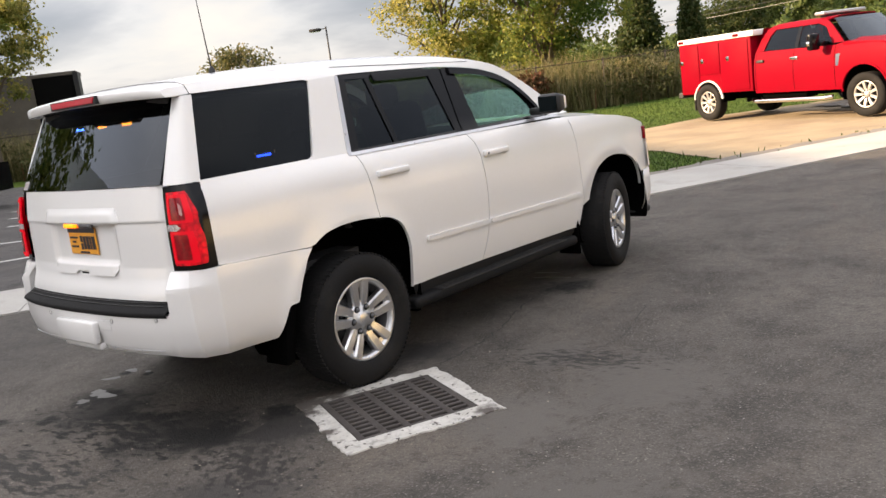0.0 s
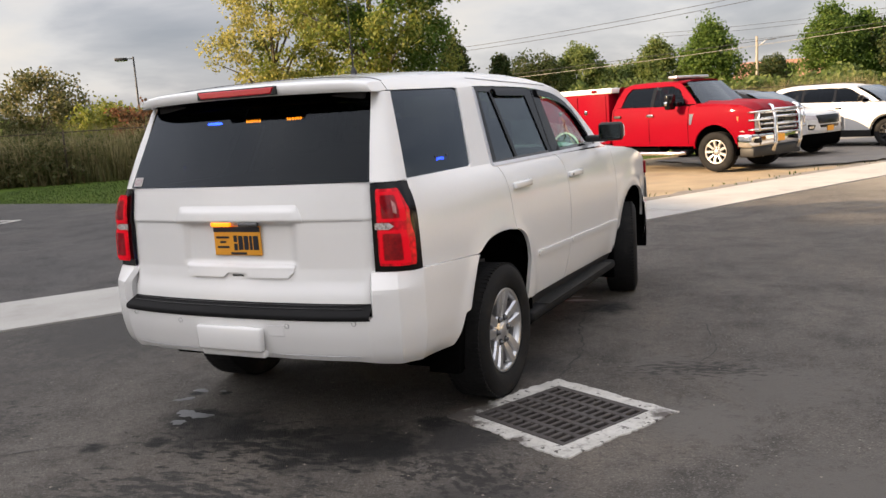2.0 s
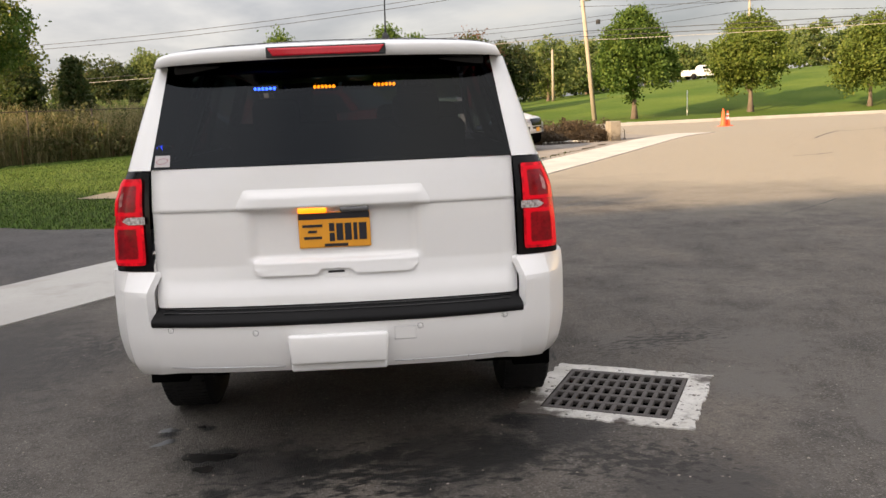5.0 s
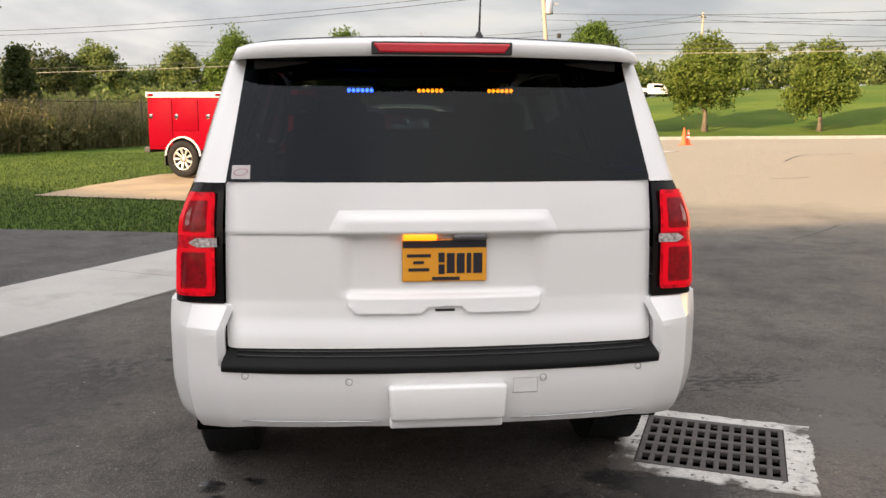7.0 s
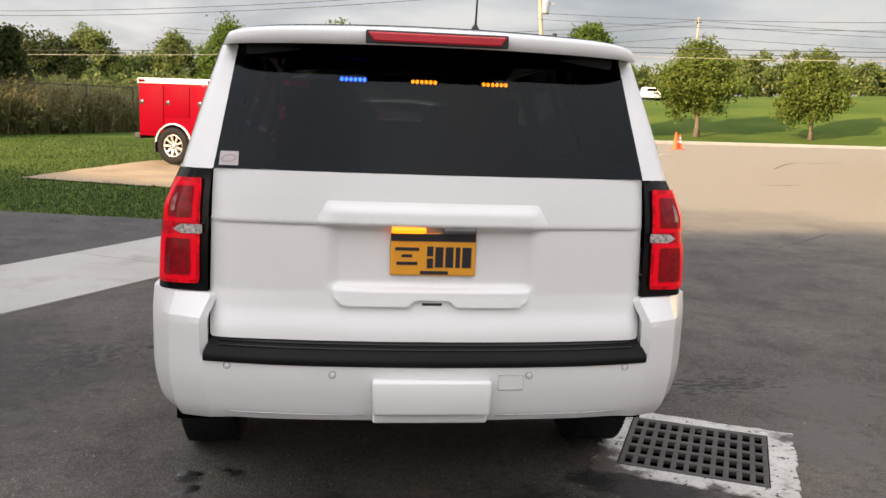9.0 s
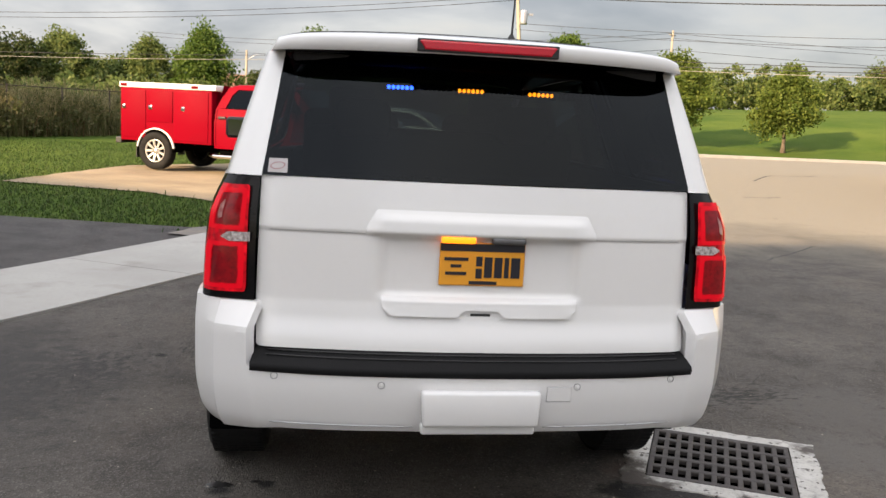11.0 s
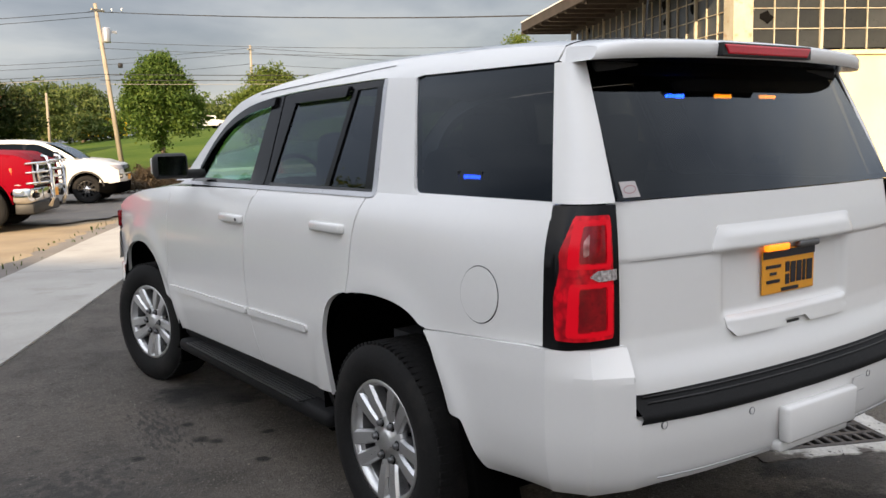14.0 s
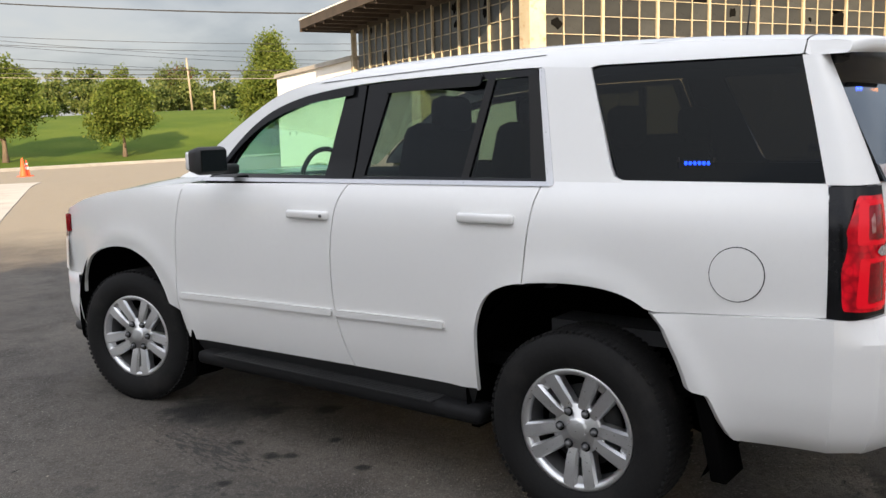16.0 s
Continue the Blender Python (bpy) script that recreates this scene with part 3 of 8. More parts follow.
def along_walk(s, n=0.0, z=0.0):
    """A point s metres along the walk's kerb side and n metres across it."""
    f = lambda q: (float(np.interp(q, WALK_S, [p[0] for p in WALK])), float(np.interp(q, WALK_S, [p[1] for p in WALK])))
    (x, y), (x0, y0), (x1, y1) = f(s), f(s - 0.4), f(s + 0.4)
    d = math.hypot(x1 - x0, y1 - y0)
    return Vector((x - (y1 - y0) / d * n, y + (x1 - x0) / d * n, z))


def graded(lo, hi, near0, near1, step, grow):
    c = list(np.arange(near0, near1 + 1e-6, step))
    k = step
    while c[-1] < hi:
        k *= grow; c.append(c[-1] + k)
    k = step
    while c[0] > lo:
        k *= grow; c.insert(0, c[0] - k)
    return c


gx, gy = graded(-1500, 1500, -40, 110, 2.5, 1.4), graded(-1500, 1500, -20, 150, 2.5, 1.4)
gv = [(x, y, hill(x, y) + rise(x, y) - 0.05 + 0.012 * math.sin(x * 1.3) * math.cos(y * 1.1)) for y in gy for x in gx]
gf = [(j * len(gx) + i, j * len(gx) + i + 1, (j + 1) * len(gx) + i + 1, (j + 1) * len(gx) + i) for j in range(len(gy) - 1) for i in range(len(gx) - 1)]
tagged(put("ground", mesh_of("ground", gv, gf, M["lawn"])), "mown green lawn climbing to a low hill", "ground", kind="structure")


def flat(name, outline, z, mat, label, category, step=1.0):
    v, f, _ = sheet(outline, lambda x, y: (x, y, z + rise(x, y)), step, step)
    return tagged(put(name, mesh_of(name, v, f, mat)), label, category, kind="structure")


def ragged(pts, size, seed, step=0.35):
    """An outline with a wandering edge."""
    rnd = random.Random(seed)
    out = []
    for i, p in enumerate(pts):
        q = pts[(i + 1) % len(pts)]
        L = math.hypot(q[0] - p[0], q[1] - p[1])
        k = max(1, min(60, int(L / step)))
        nx, ny = -(q[1] - p[1]) / L, (q[0] - p[0]) / L
        for j in range(k):
            t, o = j / k, rnd.uniform(-size, size)
            out.append((p[0] + (q[0] - p[0]) * t + nx * o, p[1] + (q[1] - p[1]) * t + ny * o))
    return out


near_edge = [tuple(along_walk(s)[:2]) for s in range(-45, 25, 3)] + [tuple(along_walk(26, WALK_WIDE + 0.3)[:2])]
flat("road", near_edge + [(8.0, 31.6), (3.4, 33.6), (4.4, 39.2), (9.6, 40.6), (12.0, 41.4), (16.26, 42.3), (31, 45.1), (70, 51), (70, -40), (-26, -60)], 0.0, M["asphalt"], "worn dark grey asphalt yard with stain marks, cracks and painted shade", "road", 1.2)
far_edge = [tuple(along_walk(s, WALK_WIDE)[:2]) for s in [*range(-45, 7, 3), 7.9]]
flat("parking_lot", far_edge + [(-2.7, 7.67), (-5.1, 8.2), (-8, 9.9), (-10.6, 10.7), (-16.8, 11.3), (-22, 11.6), (-40, 10), (-70, 4), (-70, -70)], -0.012, M["lot"], "dark asphalt parking lot", "parking lot", 1.5)
flat("dirt_drive", ragged([(-0.95, 9.9), (-2.54, 11.18), (-3.7, 12.2), (-6.41, 13.2), (-5.9, 15.9), (-5.2, 18.6), (-1.0, 23.0), (3.0, 30.0), *[tuple(along_walk(q, WALK_WIDE)[:2]) for q in (33, 28, 23, 18, 14, 10.5)]], 0.06, 3), -0.030, M["soil"], "pale tan dirt driveway beside the concrete walk", "driveway", 0.8)
M["gravel"] = surface("grey_gravel", (0.19, 0.17, 0.15), (0.14, 0.125, 0.11), rough=0.95, big=0.7, fine=20, bump=0.01, bump_size=25, dirt=(0.27, 0.22, 0.16))
flat("gravel_lot", ragged([(1.2, 16.0), (-2.6, 19.2), (-1.0, 24.0), (3.5, 31.0), (9.0, 33.5), *[tuple(along_walk(q, WALK_WIDE + 0.5)[:2]) for q in (32, 27, 22, 18.5)]], 0.18, 5), 0.006, M["gravel"], "grey gravel parking patch under the parked cars", "parking lot", 0.8)
flat("gravel_edge", ragged([tuple(along_walk(s, WALK_WIDE - 0.05)[:2]) for s in range(7, 34, 2)] + [tuple(along_walk(s, WALK_WIDE + 0.35)[:2]) for s in range(33, 6, -2)], 0.08, 6, 0.25), 0.010, M["gravel"], "loose gravel along the concrete walk", "gravel", 0.6)

walkway = thing("concrete_walk", "pale concrete walk of long slabs flush with the asphalt", "walkway", kind="structure")
for k in range(-8, 7):
    s0 = 0.2 + 4.74 * k
    v, f, q = sheet([(s0 + 0.006, 0.0), (s0 + 4.734, 0.0), (s0 + 4.734, WALK_WIDE), (s0 + 0.006, WALK_WIDE)], lambda a, b: tuple(along_walk(a, b, 0.016 + rise(*along_walk(a, b)[:2]))), 0.6, 0.5, rim=lambda p: Vector((p.x, p.y, p.z - 0.12)))
    put("concrete_slab", mesh_of("concrete_slab", v, f, M["concrete"], False), walkway)

# far kerb in front of the hill
kv, kf = [], []
kpts = spline([(4.6, 39.3), (9.6, 40.6), (12.0, 41.4), (16.26, 42.35), (31, 45.2), (70, 51.1)], 8)
for i, (x, y) in enumerate(kpts):
    z = rise(x, y)
    kv += [(x, y - 0.02, z - 0.02), (x, y, z + 0.15), (x - 0.02, y + 0.34, z + 0.16), (x - 0.04, y + 0.42, z - 0.05)]
for i in range(len(kpts) - 1):
    kf += [(i * 4 + k, i * 4 + k + 1, i * 4 + 5 + k, i * 4 + 4 + k)[::-1] for k in range(3)]
tagged(put("kerb", mesh_of("kerb", kv, kf, M["concrete"], False)), "pale concrete kerb in front of the lawn", "kerb", kind="structure")

# painted stall lines and a far drain outline on the lot
for a, b in (((-17.4, 5.85), (-15.2, 7.4)), ((-13.8, 4.2), (-11.4, 5.05)), ((-15.6, 5.0), (-13.4, 6.2)), ((-8.9, 1.1), (-8.2, 2.35)), ((-11.2, 2.6), (-9.9, 3.6))):
    v = (Vector(b) - Vector(a)).normalized()
    n = Vector((-v.y, v.x)) * 0.06
    tagged(put("stall_line", mesh_of("stall_line", [(*(Vector(p) + s * n), -0.007) for p, s in ((a, 1), (a, -1), (b, -1), (b, 1))], [(0, 1, 2, 3)], M["paint_line"])), "faded white parking stall line", "road marking", "stall lines", "structure")
bm = bmesh.new()
for lo, hi in (((-0.62, -0.36, 0), (0.62, -0.24, 0.012)), ((-0.62, 0.24, 0), (0.62, 0.36, 0.012)), ((-0.62, -0.24, 0), (-0.5, 0.24, 0.012)), ((0.5, -0.24, 0), (0.62, 0.24, 0.012))):
    box(bm, lo, hi)
ob = part("far_drain_collar", bm, M["collar"], None, smooth=False, m=pose(-14.1, 7.55, -0.012, rz=14))
tagged(ob, "white painted collar of a far drain in the lot", "drain")

# ---- drain in the yard ----
drain = thing("drain", "rusty cast-iron grate in a flaking white concrete collar", "drain", pose(1.407, -0.262, 0.0, rz=-25.0))
G = 0.338
rnd = random.Random(11)


def square_ring(x0, x1, y0, y1, n):
    """Points round a rectangle, n to a side, from its lower left corner."""
    c = [(x0, y0), (x1, y0), (x1, y1), (x0, y1)]
    return [(c[i][0] + (c[(i + 1) % 4][0] - c[i][0]) * k / n, c[i][1] + (c[(i + 1) % 4][1] - c[i][1]) * k / n) for i in range(4) for k in range(n)]


inner = square_ring(-G, G, -G, G, 34)
outer = square_ring(-G - 0.105, G + 0.125, -G - 0.105, G + 0.095, 34)
cv = [(x, y, 0.0075) for x, y in inner]
wander = 0.0
for x, y in outer:
    wander = 0.7 * wander + rnd.uniform(-0.008, 0.008) * (2.4 if x < -G - 0.05 else 1.0)
    k = 1 + (wander + rnd.uniform(-0.004, 0.004)) / math.hypot(x, y)
    cv.append((x * k, y * k, 0.007))
cv += [(x * 1.008, y * 1.008, -0.01) for x, y, z in cv[136:272]]
cf = [(i + r * 136, (i + 1) % 136 + r * 136, (i + 1) % 136 + (r + 1) * 136, i + (r + 1) * 136)[::-1] for r in range(2) for i in range(136)]
put("collar", mesh_of("collar", cv, cf, M["collar"], False), drain, "flaking white painted concrete")
# the yard is open over the pit
into = drain.matrix_basis.inverted()
for sheet_ob in (bpy.data.objects["road"], bpy.data.objects["ground"]):
    bm = bmesh.new()
    bm.from_mesh(sheet_ob.data)
    for ax in ((1, 0), (-1, 0), (0, 1), (0, -1)):
        d = (drain.matrix_basis.to_3x3() @ Vector((*ax, 0))).normalized()
        bmesh.ops.bisect_plane(bm, geom=[f for f in bm.faces if (f.calc_center_median() - drain.matrix_basis.translation).length < 4] + bm.edges[:] + bm.verts[:], plane_co=drain.matrix_basis.translation + d * (G - 0.002), plane_no=d)
    bmesh.ops.delete(bm, geom=[f for f in bm.faces if all(abs(c) < G for c in (into @ f.calc_center_median())[:2])], context="FACES")
    bm.to_mesh(sheet_ob.data)
    bm.free()
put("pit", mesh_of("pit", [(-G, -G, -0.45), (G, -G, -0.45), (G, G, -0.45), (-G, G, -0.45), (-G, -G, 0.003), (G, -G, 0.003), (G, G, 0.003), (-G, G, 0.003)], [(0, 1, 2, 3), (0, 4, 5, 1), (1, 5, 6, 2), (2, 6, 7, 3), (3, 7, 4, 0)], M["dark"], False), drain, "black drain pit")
bm = bmesh.new(); box(bm, (-G + 0.004, -0.0195, -0.016), (G - 0.004, 0.0195, 0.009), 0.006); long_bar = bpy.data.meshes.new("grate_bar"); bm.to_mesh(long_bar); bm.free(); long_bar.materials.append(M["iron"])
bm = bmesh.new(); box(bm, (-0.0125, -G + 0.004, -0.016), (0.0125, G - 0.004, 0.0075), 0.005); cross_bar = bpy.data.meshes.new("grate_rib"); bm.to_mesh(cross_bar); bm.free(); cross_bar.materials.append(M["iron"])
for i in range(6):
    put("grate_bar", long_bar, drain, m=pose(0, -G + 0.023 + (2 * G - 0.046) * i / 5, 0))
for i in range(12):
    put("grate_rib", cross_bar, drain, m=pose(-G + 0.017 + (2 * G - 0.034) * i / 11, 0, 0))

# cracks in the asphalt
def crack(pts, wide, seed):
    rnd = random.Random(seed)
    s = spline(pts, 9)
    vs, fs = [], []
    for i, p in enumerate(s):
        a, b = s[max(0, i - 1)], s[min(len(s) - 1, i + 1)]
        d = Vector((b[0] - a[0], b[1] - a[1])).normalized()
        n, o = Vector((-d.y, d.x)), rnd.uniform(-0.022, 0.022)
        w = wide * rnd.uniform(0.35, 1.0) * (0.3 if i in (0, len(s) - 1) else 1)
        c = Vector(p) + n * o
        vs += [(*(c + n * w), 0.003 + rise(*c)), (*(c - n * w), 0.003 + rise(*c))]
        if i:
            fs.append((2 * i - 2, 2 * i - 1, 2 * i + 1, 2 * i))
    tagged(put("crack", mesh_of("crack", vs, fs, M["tar"], False)), "dark crack in the asphalt", "crack", "asphalt cracks", "structure")


# wet films that mirror the sky at a low angle
M["wet"] = surface("wet_oil_film", (0.016, 0.015, 0.014), rough=0.33, vary=0.3, fine=40, spec=0.7)


def puddle(x, y, sx, sy, rot, seed):
    rnd = random.Random(seed)
    ph = [rnd.uniform(0, 6.3) for _ in range(4)]
    vs = [(0, 0, 0.0025)]
    for i in range(28):
        a = math.tau * i / 28
        k = 1 + 0.22 * math.sin(2 * a + ph[0]) + 0.16 * math.sin(3 * a + ph[1]) + 0.1 * math.sin(6 * a + ph[2]) + rnd.uniform(-0.05, 0.05)
        vs.append((sx * k * math.cos(a), sy * k * math.sin(a), 0.0015))
    m = pose(x, y, rise(x, y), rz=rot)
    tagged(put("puddle", mesh_of("puddle", vs, [(0, 1 + i, 1 + (i + 1) % 28) for i in range(28)], M["wet"]), m=m), "small wet oily film on the asphalt", "puddle", "wet patches under the car", "structure")


for n, (x, y, sx, sy, rot) in enumerate(((-0.74, -0.86, 0.055, 0.06, 10), (-0.62, -0.87, 0.065, 0.05, 20), (-0.67, -1.0, 0.05, 0.035, 25), (-0.94, -0.65, 0.06, 0.03, 30), (-0.96, -0.48, 0.05, 0.035, 15), (-0.80, -0.45, 0.02, 0.02, 0), (0.66, 2.47, 0.17, 0.035, 8), (0.50, 2.60, 0.10, 0.02, 12))):
    puddle(x, y, sx, sy, rot, n + 40)
M["tar"] = surface("crack_tar", (0.02, 0.019, 0.018), rough=0.8)
crack([(1.19, 0.35), (1.15, 0.9), (1.0, 1.4), (0.89, 1.9), (1.0, 2.6)], 0.009, 1)
crack([(1.25, 0.2), (1.6, 0.5), (1.95, 0.65), (2.4, 1.2), (2.9, 1.4)], 0.003, 2)
crack([(1.9, 0.6), (2.0, 1.2), (1.8, 1.9)], 0.004, 3)
crack([(-1.9, -2.3), (-1.2, -1.63), (-0.45, -1.24), (0.0, -0.95)], 0.006, 5)
crack([(0.5, -2.4), (0.7, -3.0), (1.4, -3.3), (1.8, -4.2)], 0.006, 7)
crack([(5.0, 6.05), (5.75, 6.7), (6.45, 7.35)], 0.016, 8)
crack([(11.7, 19.4), (12.9, 21.1), (13.6, 21.9), (14.4, 21.9), (15.5, 22.4)], 0.05, 9)
crack([(8.9, 14.5), (9.4, 14.4), (9.85, 14.55)], 0.045, 10)

# grit and scraps lying on the asphalt
rnd = random.Random(31)
gvs, gfs = [], []
for k in range(420):
    x, y = rnd.gauss(0.6, 1.9), rnd.gauss(-0.9, 1.5)
    r, a0, h = rnd.uniform(0.003, 0.009), rnd.uniform(0, 6.28), rnd.uniform(0.002, 0.006)
    o = len(gvs)
    gvs += [(x + r * rnd.uniform(0.6, 1.2) * math.cos(a0 + 1.2566 * i), y + r * rnd.uniform(0.6, 1.2) * math.sin(a0 + 1.2566 * i), 0.0008 + rise(x, y)) for i in range(5)] + [(x, y, 0.001 + h + rise(x, y))]
    gfs += [(o + i, o + (i + 1) % 5, o + 5) for i in range(5)]
M["grit"] = surface("pale_grit", (0.22, 0.19, 0.16), (0.12, 0.10, 0.085), rough=0.9, big=3, fine=40, island=0.6)
tagged(put("grit", mesh_of("grit", gvs, gfs, M["grit"], False)), "pale grit scattered on the asphalt", "grit", kind="stuff")

# ---- old building ----
BP, BA, BB = Vector((13.96, 9.4, 0)), Vector((0.45, 0.893, 0)), Vector((0.893, -0.45, 0))
old = thing("old_building", "old white-walled works hall with many-paned steel windows, some broken", "building", Matrix(((BA.x, BB.x, 0, BP.x), (BA.y, BB.y, 0, BP.y), (0, 0, 1, 0), (0, 0, 0, 1))))
# local axes: x along the long wall, y along the end wall (into the building), z up
SILL, EAVE, LA, LB = 3.28, 5.12, 12.0, 17.0


def slab_part(name, lo, hi, mat, label="", bevel=0.0, parent=old):
    return part(name, boxed(lo, hi, bevel), mat, parent, label, False)


slab_part("wall", (0.2, 0.0, -0.3), (4.55, 0.3, SILL - 0.1), M["plaster"], "white painted block wall")
slab_part("wall", (7.0, 0.0, -0.3), (LA, 0.3, SILL - 0.1), M["plaster"], "white painted block wall")
slab_part("wall", (4.55, 0.0, 3.08), (7.0, 0.3, SILL - 0.1), M["plaster"])
slab_part("wall", (0.0, 0.3, -0.3), (0.3, LB, SILL - 0.1), M["plaster_y"], "cream end wall")
slab_part("wall", (0.3, LB - 0.3, -0.3), (LA, LB, EAVE), M["plaster"])
slab_part("wall", (LA - 0.3, 0.3, -0.3), (LA, LB - 0.3, EAVE), M["plaster"])
slab_part("sill", (0.2, -0.07, SILL - 0.1), (LA, 0.28, SILL), M["plaster"], "projecting white sill")
slab_part("sill", (-0.07, 0.2, SILL - 0.1), (0.28, LB, SILL), M["plaster_y"], "projecting cream sill")
slab_part("corner_post", (-0.12, -0.1, 0.62), (0.36, 0.34, EAVE), M["steel_y"], "rusting cream steel corner post", 0.01)
slab_part("post_base", (-0.14, -0.12, -0.3), (0.40, 0.38, 0.62), M["plaster_y"], "crumbling cream plinth", 0.02)
slab_part("corner_post", (LA - 0.12, -0.06, SILL), (LA + 0.02, 0.1, EAVE), M["timber"])
slab_part("downpipe", (LA + 0.02, -0.06, 0.1), (LA + 0.1, 0.02, 4.2), M["steel_y"], "rusty downpipe")
# recessed door
slab_part("door", (4.9, 0.55, 0.75), (6.8, 0.62, 3.0), M["timber"], "weathered boarded door")
for x0, z0, x1, z1 in ((5.0, 1.85, 5.5, 2.45), (5.55, 1.85, 6.05, 2.45), (6.1, 1.85, 6.65, 2.45), (5.0, 0.95, 6.65, 1.1), (5.0, 1.3, 6.65, 1.42)):
    slab_part("door_panel", (x0, 0.52, z0), (x1, 0.56, z1), M["timber"])
slab_part("door_jamb", (4.55, 0.3, -0.3), (4.9, 0.9, 3.08), M["plaster"])
slab_part("door_jamb", (6.8, 0.3, -0.3), (7.0, 0.9, 3.08), M["plaster_y"])
slab_part("door_lining", (4.9, 0.62, -0.3), (6.8, 0.9, 3.08), M["plaster_y"])
step_bm = boxed((4.3, -0.75, -0.1), (6.9, 0.55, 0.72), 0.06)
for v in step_bm.verts:
    v.co += Vector((noise.noise(v.co * 3), noise.noise(v.co * 3 + Vector((5, 0, 0))), noise.noise(v.co * 2.2))) * 0.07
part("door_step", step_bm, surface("step_stone", (0.30, 0.27, 0.22), (0.20, 0.18, 0.14), rough=0.95, big=3, fine=20, bump=0.01), old, "crumbling stone step overgrown with weeds", False)
# roof with a deep eave
slab_part("roof", (-0.7, -1.55, EAVE + 0.22), (LA + 1.0, LB + 0.5, EAVE + 0.42), M["roofing"], "flat dark roof")
slab_part("soffit", (-0.6, -1.45, EAVE + 0.16), (LA + 0.9, LB, EAVE + 0.215), M["soffit"], "brown boarded soffit")
slab_part("fascia", (-0.7, -1.6, EAVE + 0.12), (LA + 1.0, -1.55, EAVE + 0.42), M["soffit"], "weathered brown fascia board")
slab_part("fascia", (LA + 1.0, -1.6, EAVE + 0.02), (LA + 1.05, LB + 0.5, EAVE + 0.42), M["soffit"], "brown fascia board")
slab_part("roof_edge", (-0.7, -1.62, EAVE + 0.42), (LA + 1.05, -1.4, EAVE + 0.46), M["plaster"], "pale roof edging")
rafter = bpy.data.meshes.new("rafter"); bm = boxed((-0.05, -1.54, EAVE + 0.03), (0.05, 0.1, EAVE + 0.158)); bm.to_mesh(rafter); bm.free(); rafter.materials.append(M["soffit"])
for i in range(14):
    put("rafter", rafter, old, m=pose(0.1 + i * 0.95, 0, 0))
# window bands
PW, PH, ROWS_N = 0.56, (EAVE - SILL - 0.08) / 4, 4
pane = bpy.data.meshes.new("pane"); bm = boxed((0.012, -0.006, 0.012), (PW - 0.012, 0.006, PH - 0.012)); bm.to_mesh(pane); bm.free(); pane.materials.append(M["old_glass"])
gap = mesh_of("broken_gap", [(0.02, 0.012, 0.02), (PW - 0.02, 0.012, 0.02), (PW - 0.02, 0.012, PH - 0.08), (PW * 0.6, 0.012, PH - 0.03), (PW * 0.3, 0.012, PH - 0.12), (0.02, 0.012, PH - 0.05)], [(0, 1, 2, 3, 4, 5)], M["hole"], False)
thin_v = bpy.data.meshes.new("glazing_bar"); bm = boxed((-0.009, -0.03, 0), (0.009, 0.03, EAVE - SILL)); bm.to_mesh(thin_v); bm.free(); thin_v.materials.append(M["steel_y"])
wide_v = bpy.data.meshes.new("mullion"); bm = boxed((-0.032, -0.06, 0), (0.032, 0.06, EAVE - SILL)); bm.to_mesh(wide_v); bm.free(); wide_v.materials.append(M["steel_y"])
rnd = random.Random(4)


def window_band(length, place):
    cols = int(length / PW)
    for i in range(cols):
        for j in range(ROWS_N):
            lean = rnd.uniform(-1.2, 1.2)
            if rnd.random() < 0.022:                    # a pane fallen out
                put("broken_gap", gap, old, "empty frame where a pane fell out", place @ pose(i * PW, 0.0, SILL + 0.04 + j * PH))
                continue
            put("pane", pane, old, m=place @ pose(i * PW, 0, SILL + 0.04 + j * PH, lean, 0, rnd.uniform(-0.6, 0.6)))
            if rnd.random() < 0.11:
                n, c = 9, (i * PW + rnd.uniform(0.15, 0.4), SILL + 0.04 + j * PH + rnd.uniform(0.12, 0.3))
                rr = rnd.uniform(0.08, 0.22)
                pts = [(c[0] + rr * rnd.uniform(0.45, 1.2) * math.cos(2 * math.pi * k / n), c[1] + rr * rnd.uniform(0.45, 1.2) * math.sin(2 * math.pi * k / n)) for k in range(n)]
                put("broken_gap", mesh_of("broken_gap", [(a, -0.016, b) for a, b in pts] + [(a, -0.012, b) for a, b in pts], [tuple(range(n))] + [(k, (k + 1) % n, n + (k + 1) % n, n + k) for k in range(n)], M["hole"], False), old, "jagged hole in a broken pane", place)
        put("mullion" if i % 3 == 0 else "glazing_bar", wide_v if i % 3 == 0 else thin_v, old, m=place @ pose(i * PW, -0.01, SILL))
    bar_h = bpy.data.meshes.new("glazing_bar"); bm = boxed((0, -0.022, -0.008), (cols * PW, 0.022, 0.008)); bm.to_mesh(bar_h); bm.free(); bar_h.materials.append(M["steel_y"])
    for j in range(1, ROWS_N):
        put("glazing_bar", bar_h, old, m=place @ pose(0, -0.012, SILL + 0.04 + j * PH))


window_band(LA - 0.5, pose(0.38, 0.06, 0))
window_band(LB - 0.5, Matrix(((0, 1, 0, 0.06), (1, 0, 0, 0.38), (0, 0, 1, 0), (0, 0, 0, 1))))
slab_part("lintel", (0.3, 0.0, EAVE - 0.06), (LA, 0.25, EAVE + 0.16), M["soffit"])
slab_part("lintel", (0.0, 0.3, EAVE - 0.06), (0.25, LB, EAVE + 0.16), M["soffit"])
slab_part("inner_floor", (0.4, 0.4, 0.25), (LA - 0.4, LB - 0.4, 0.3), M["dark"])
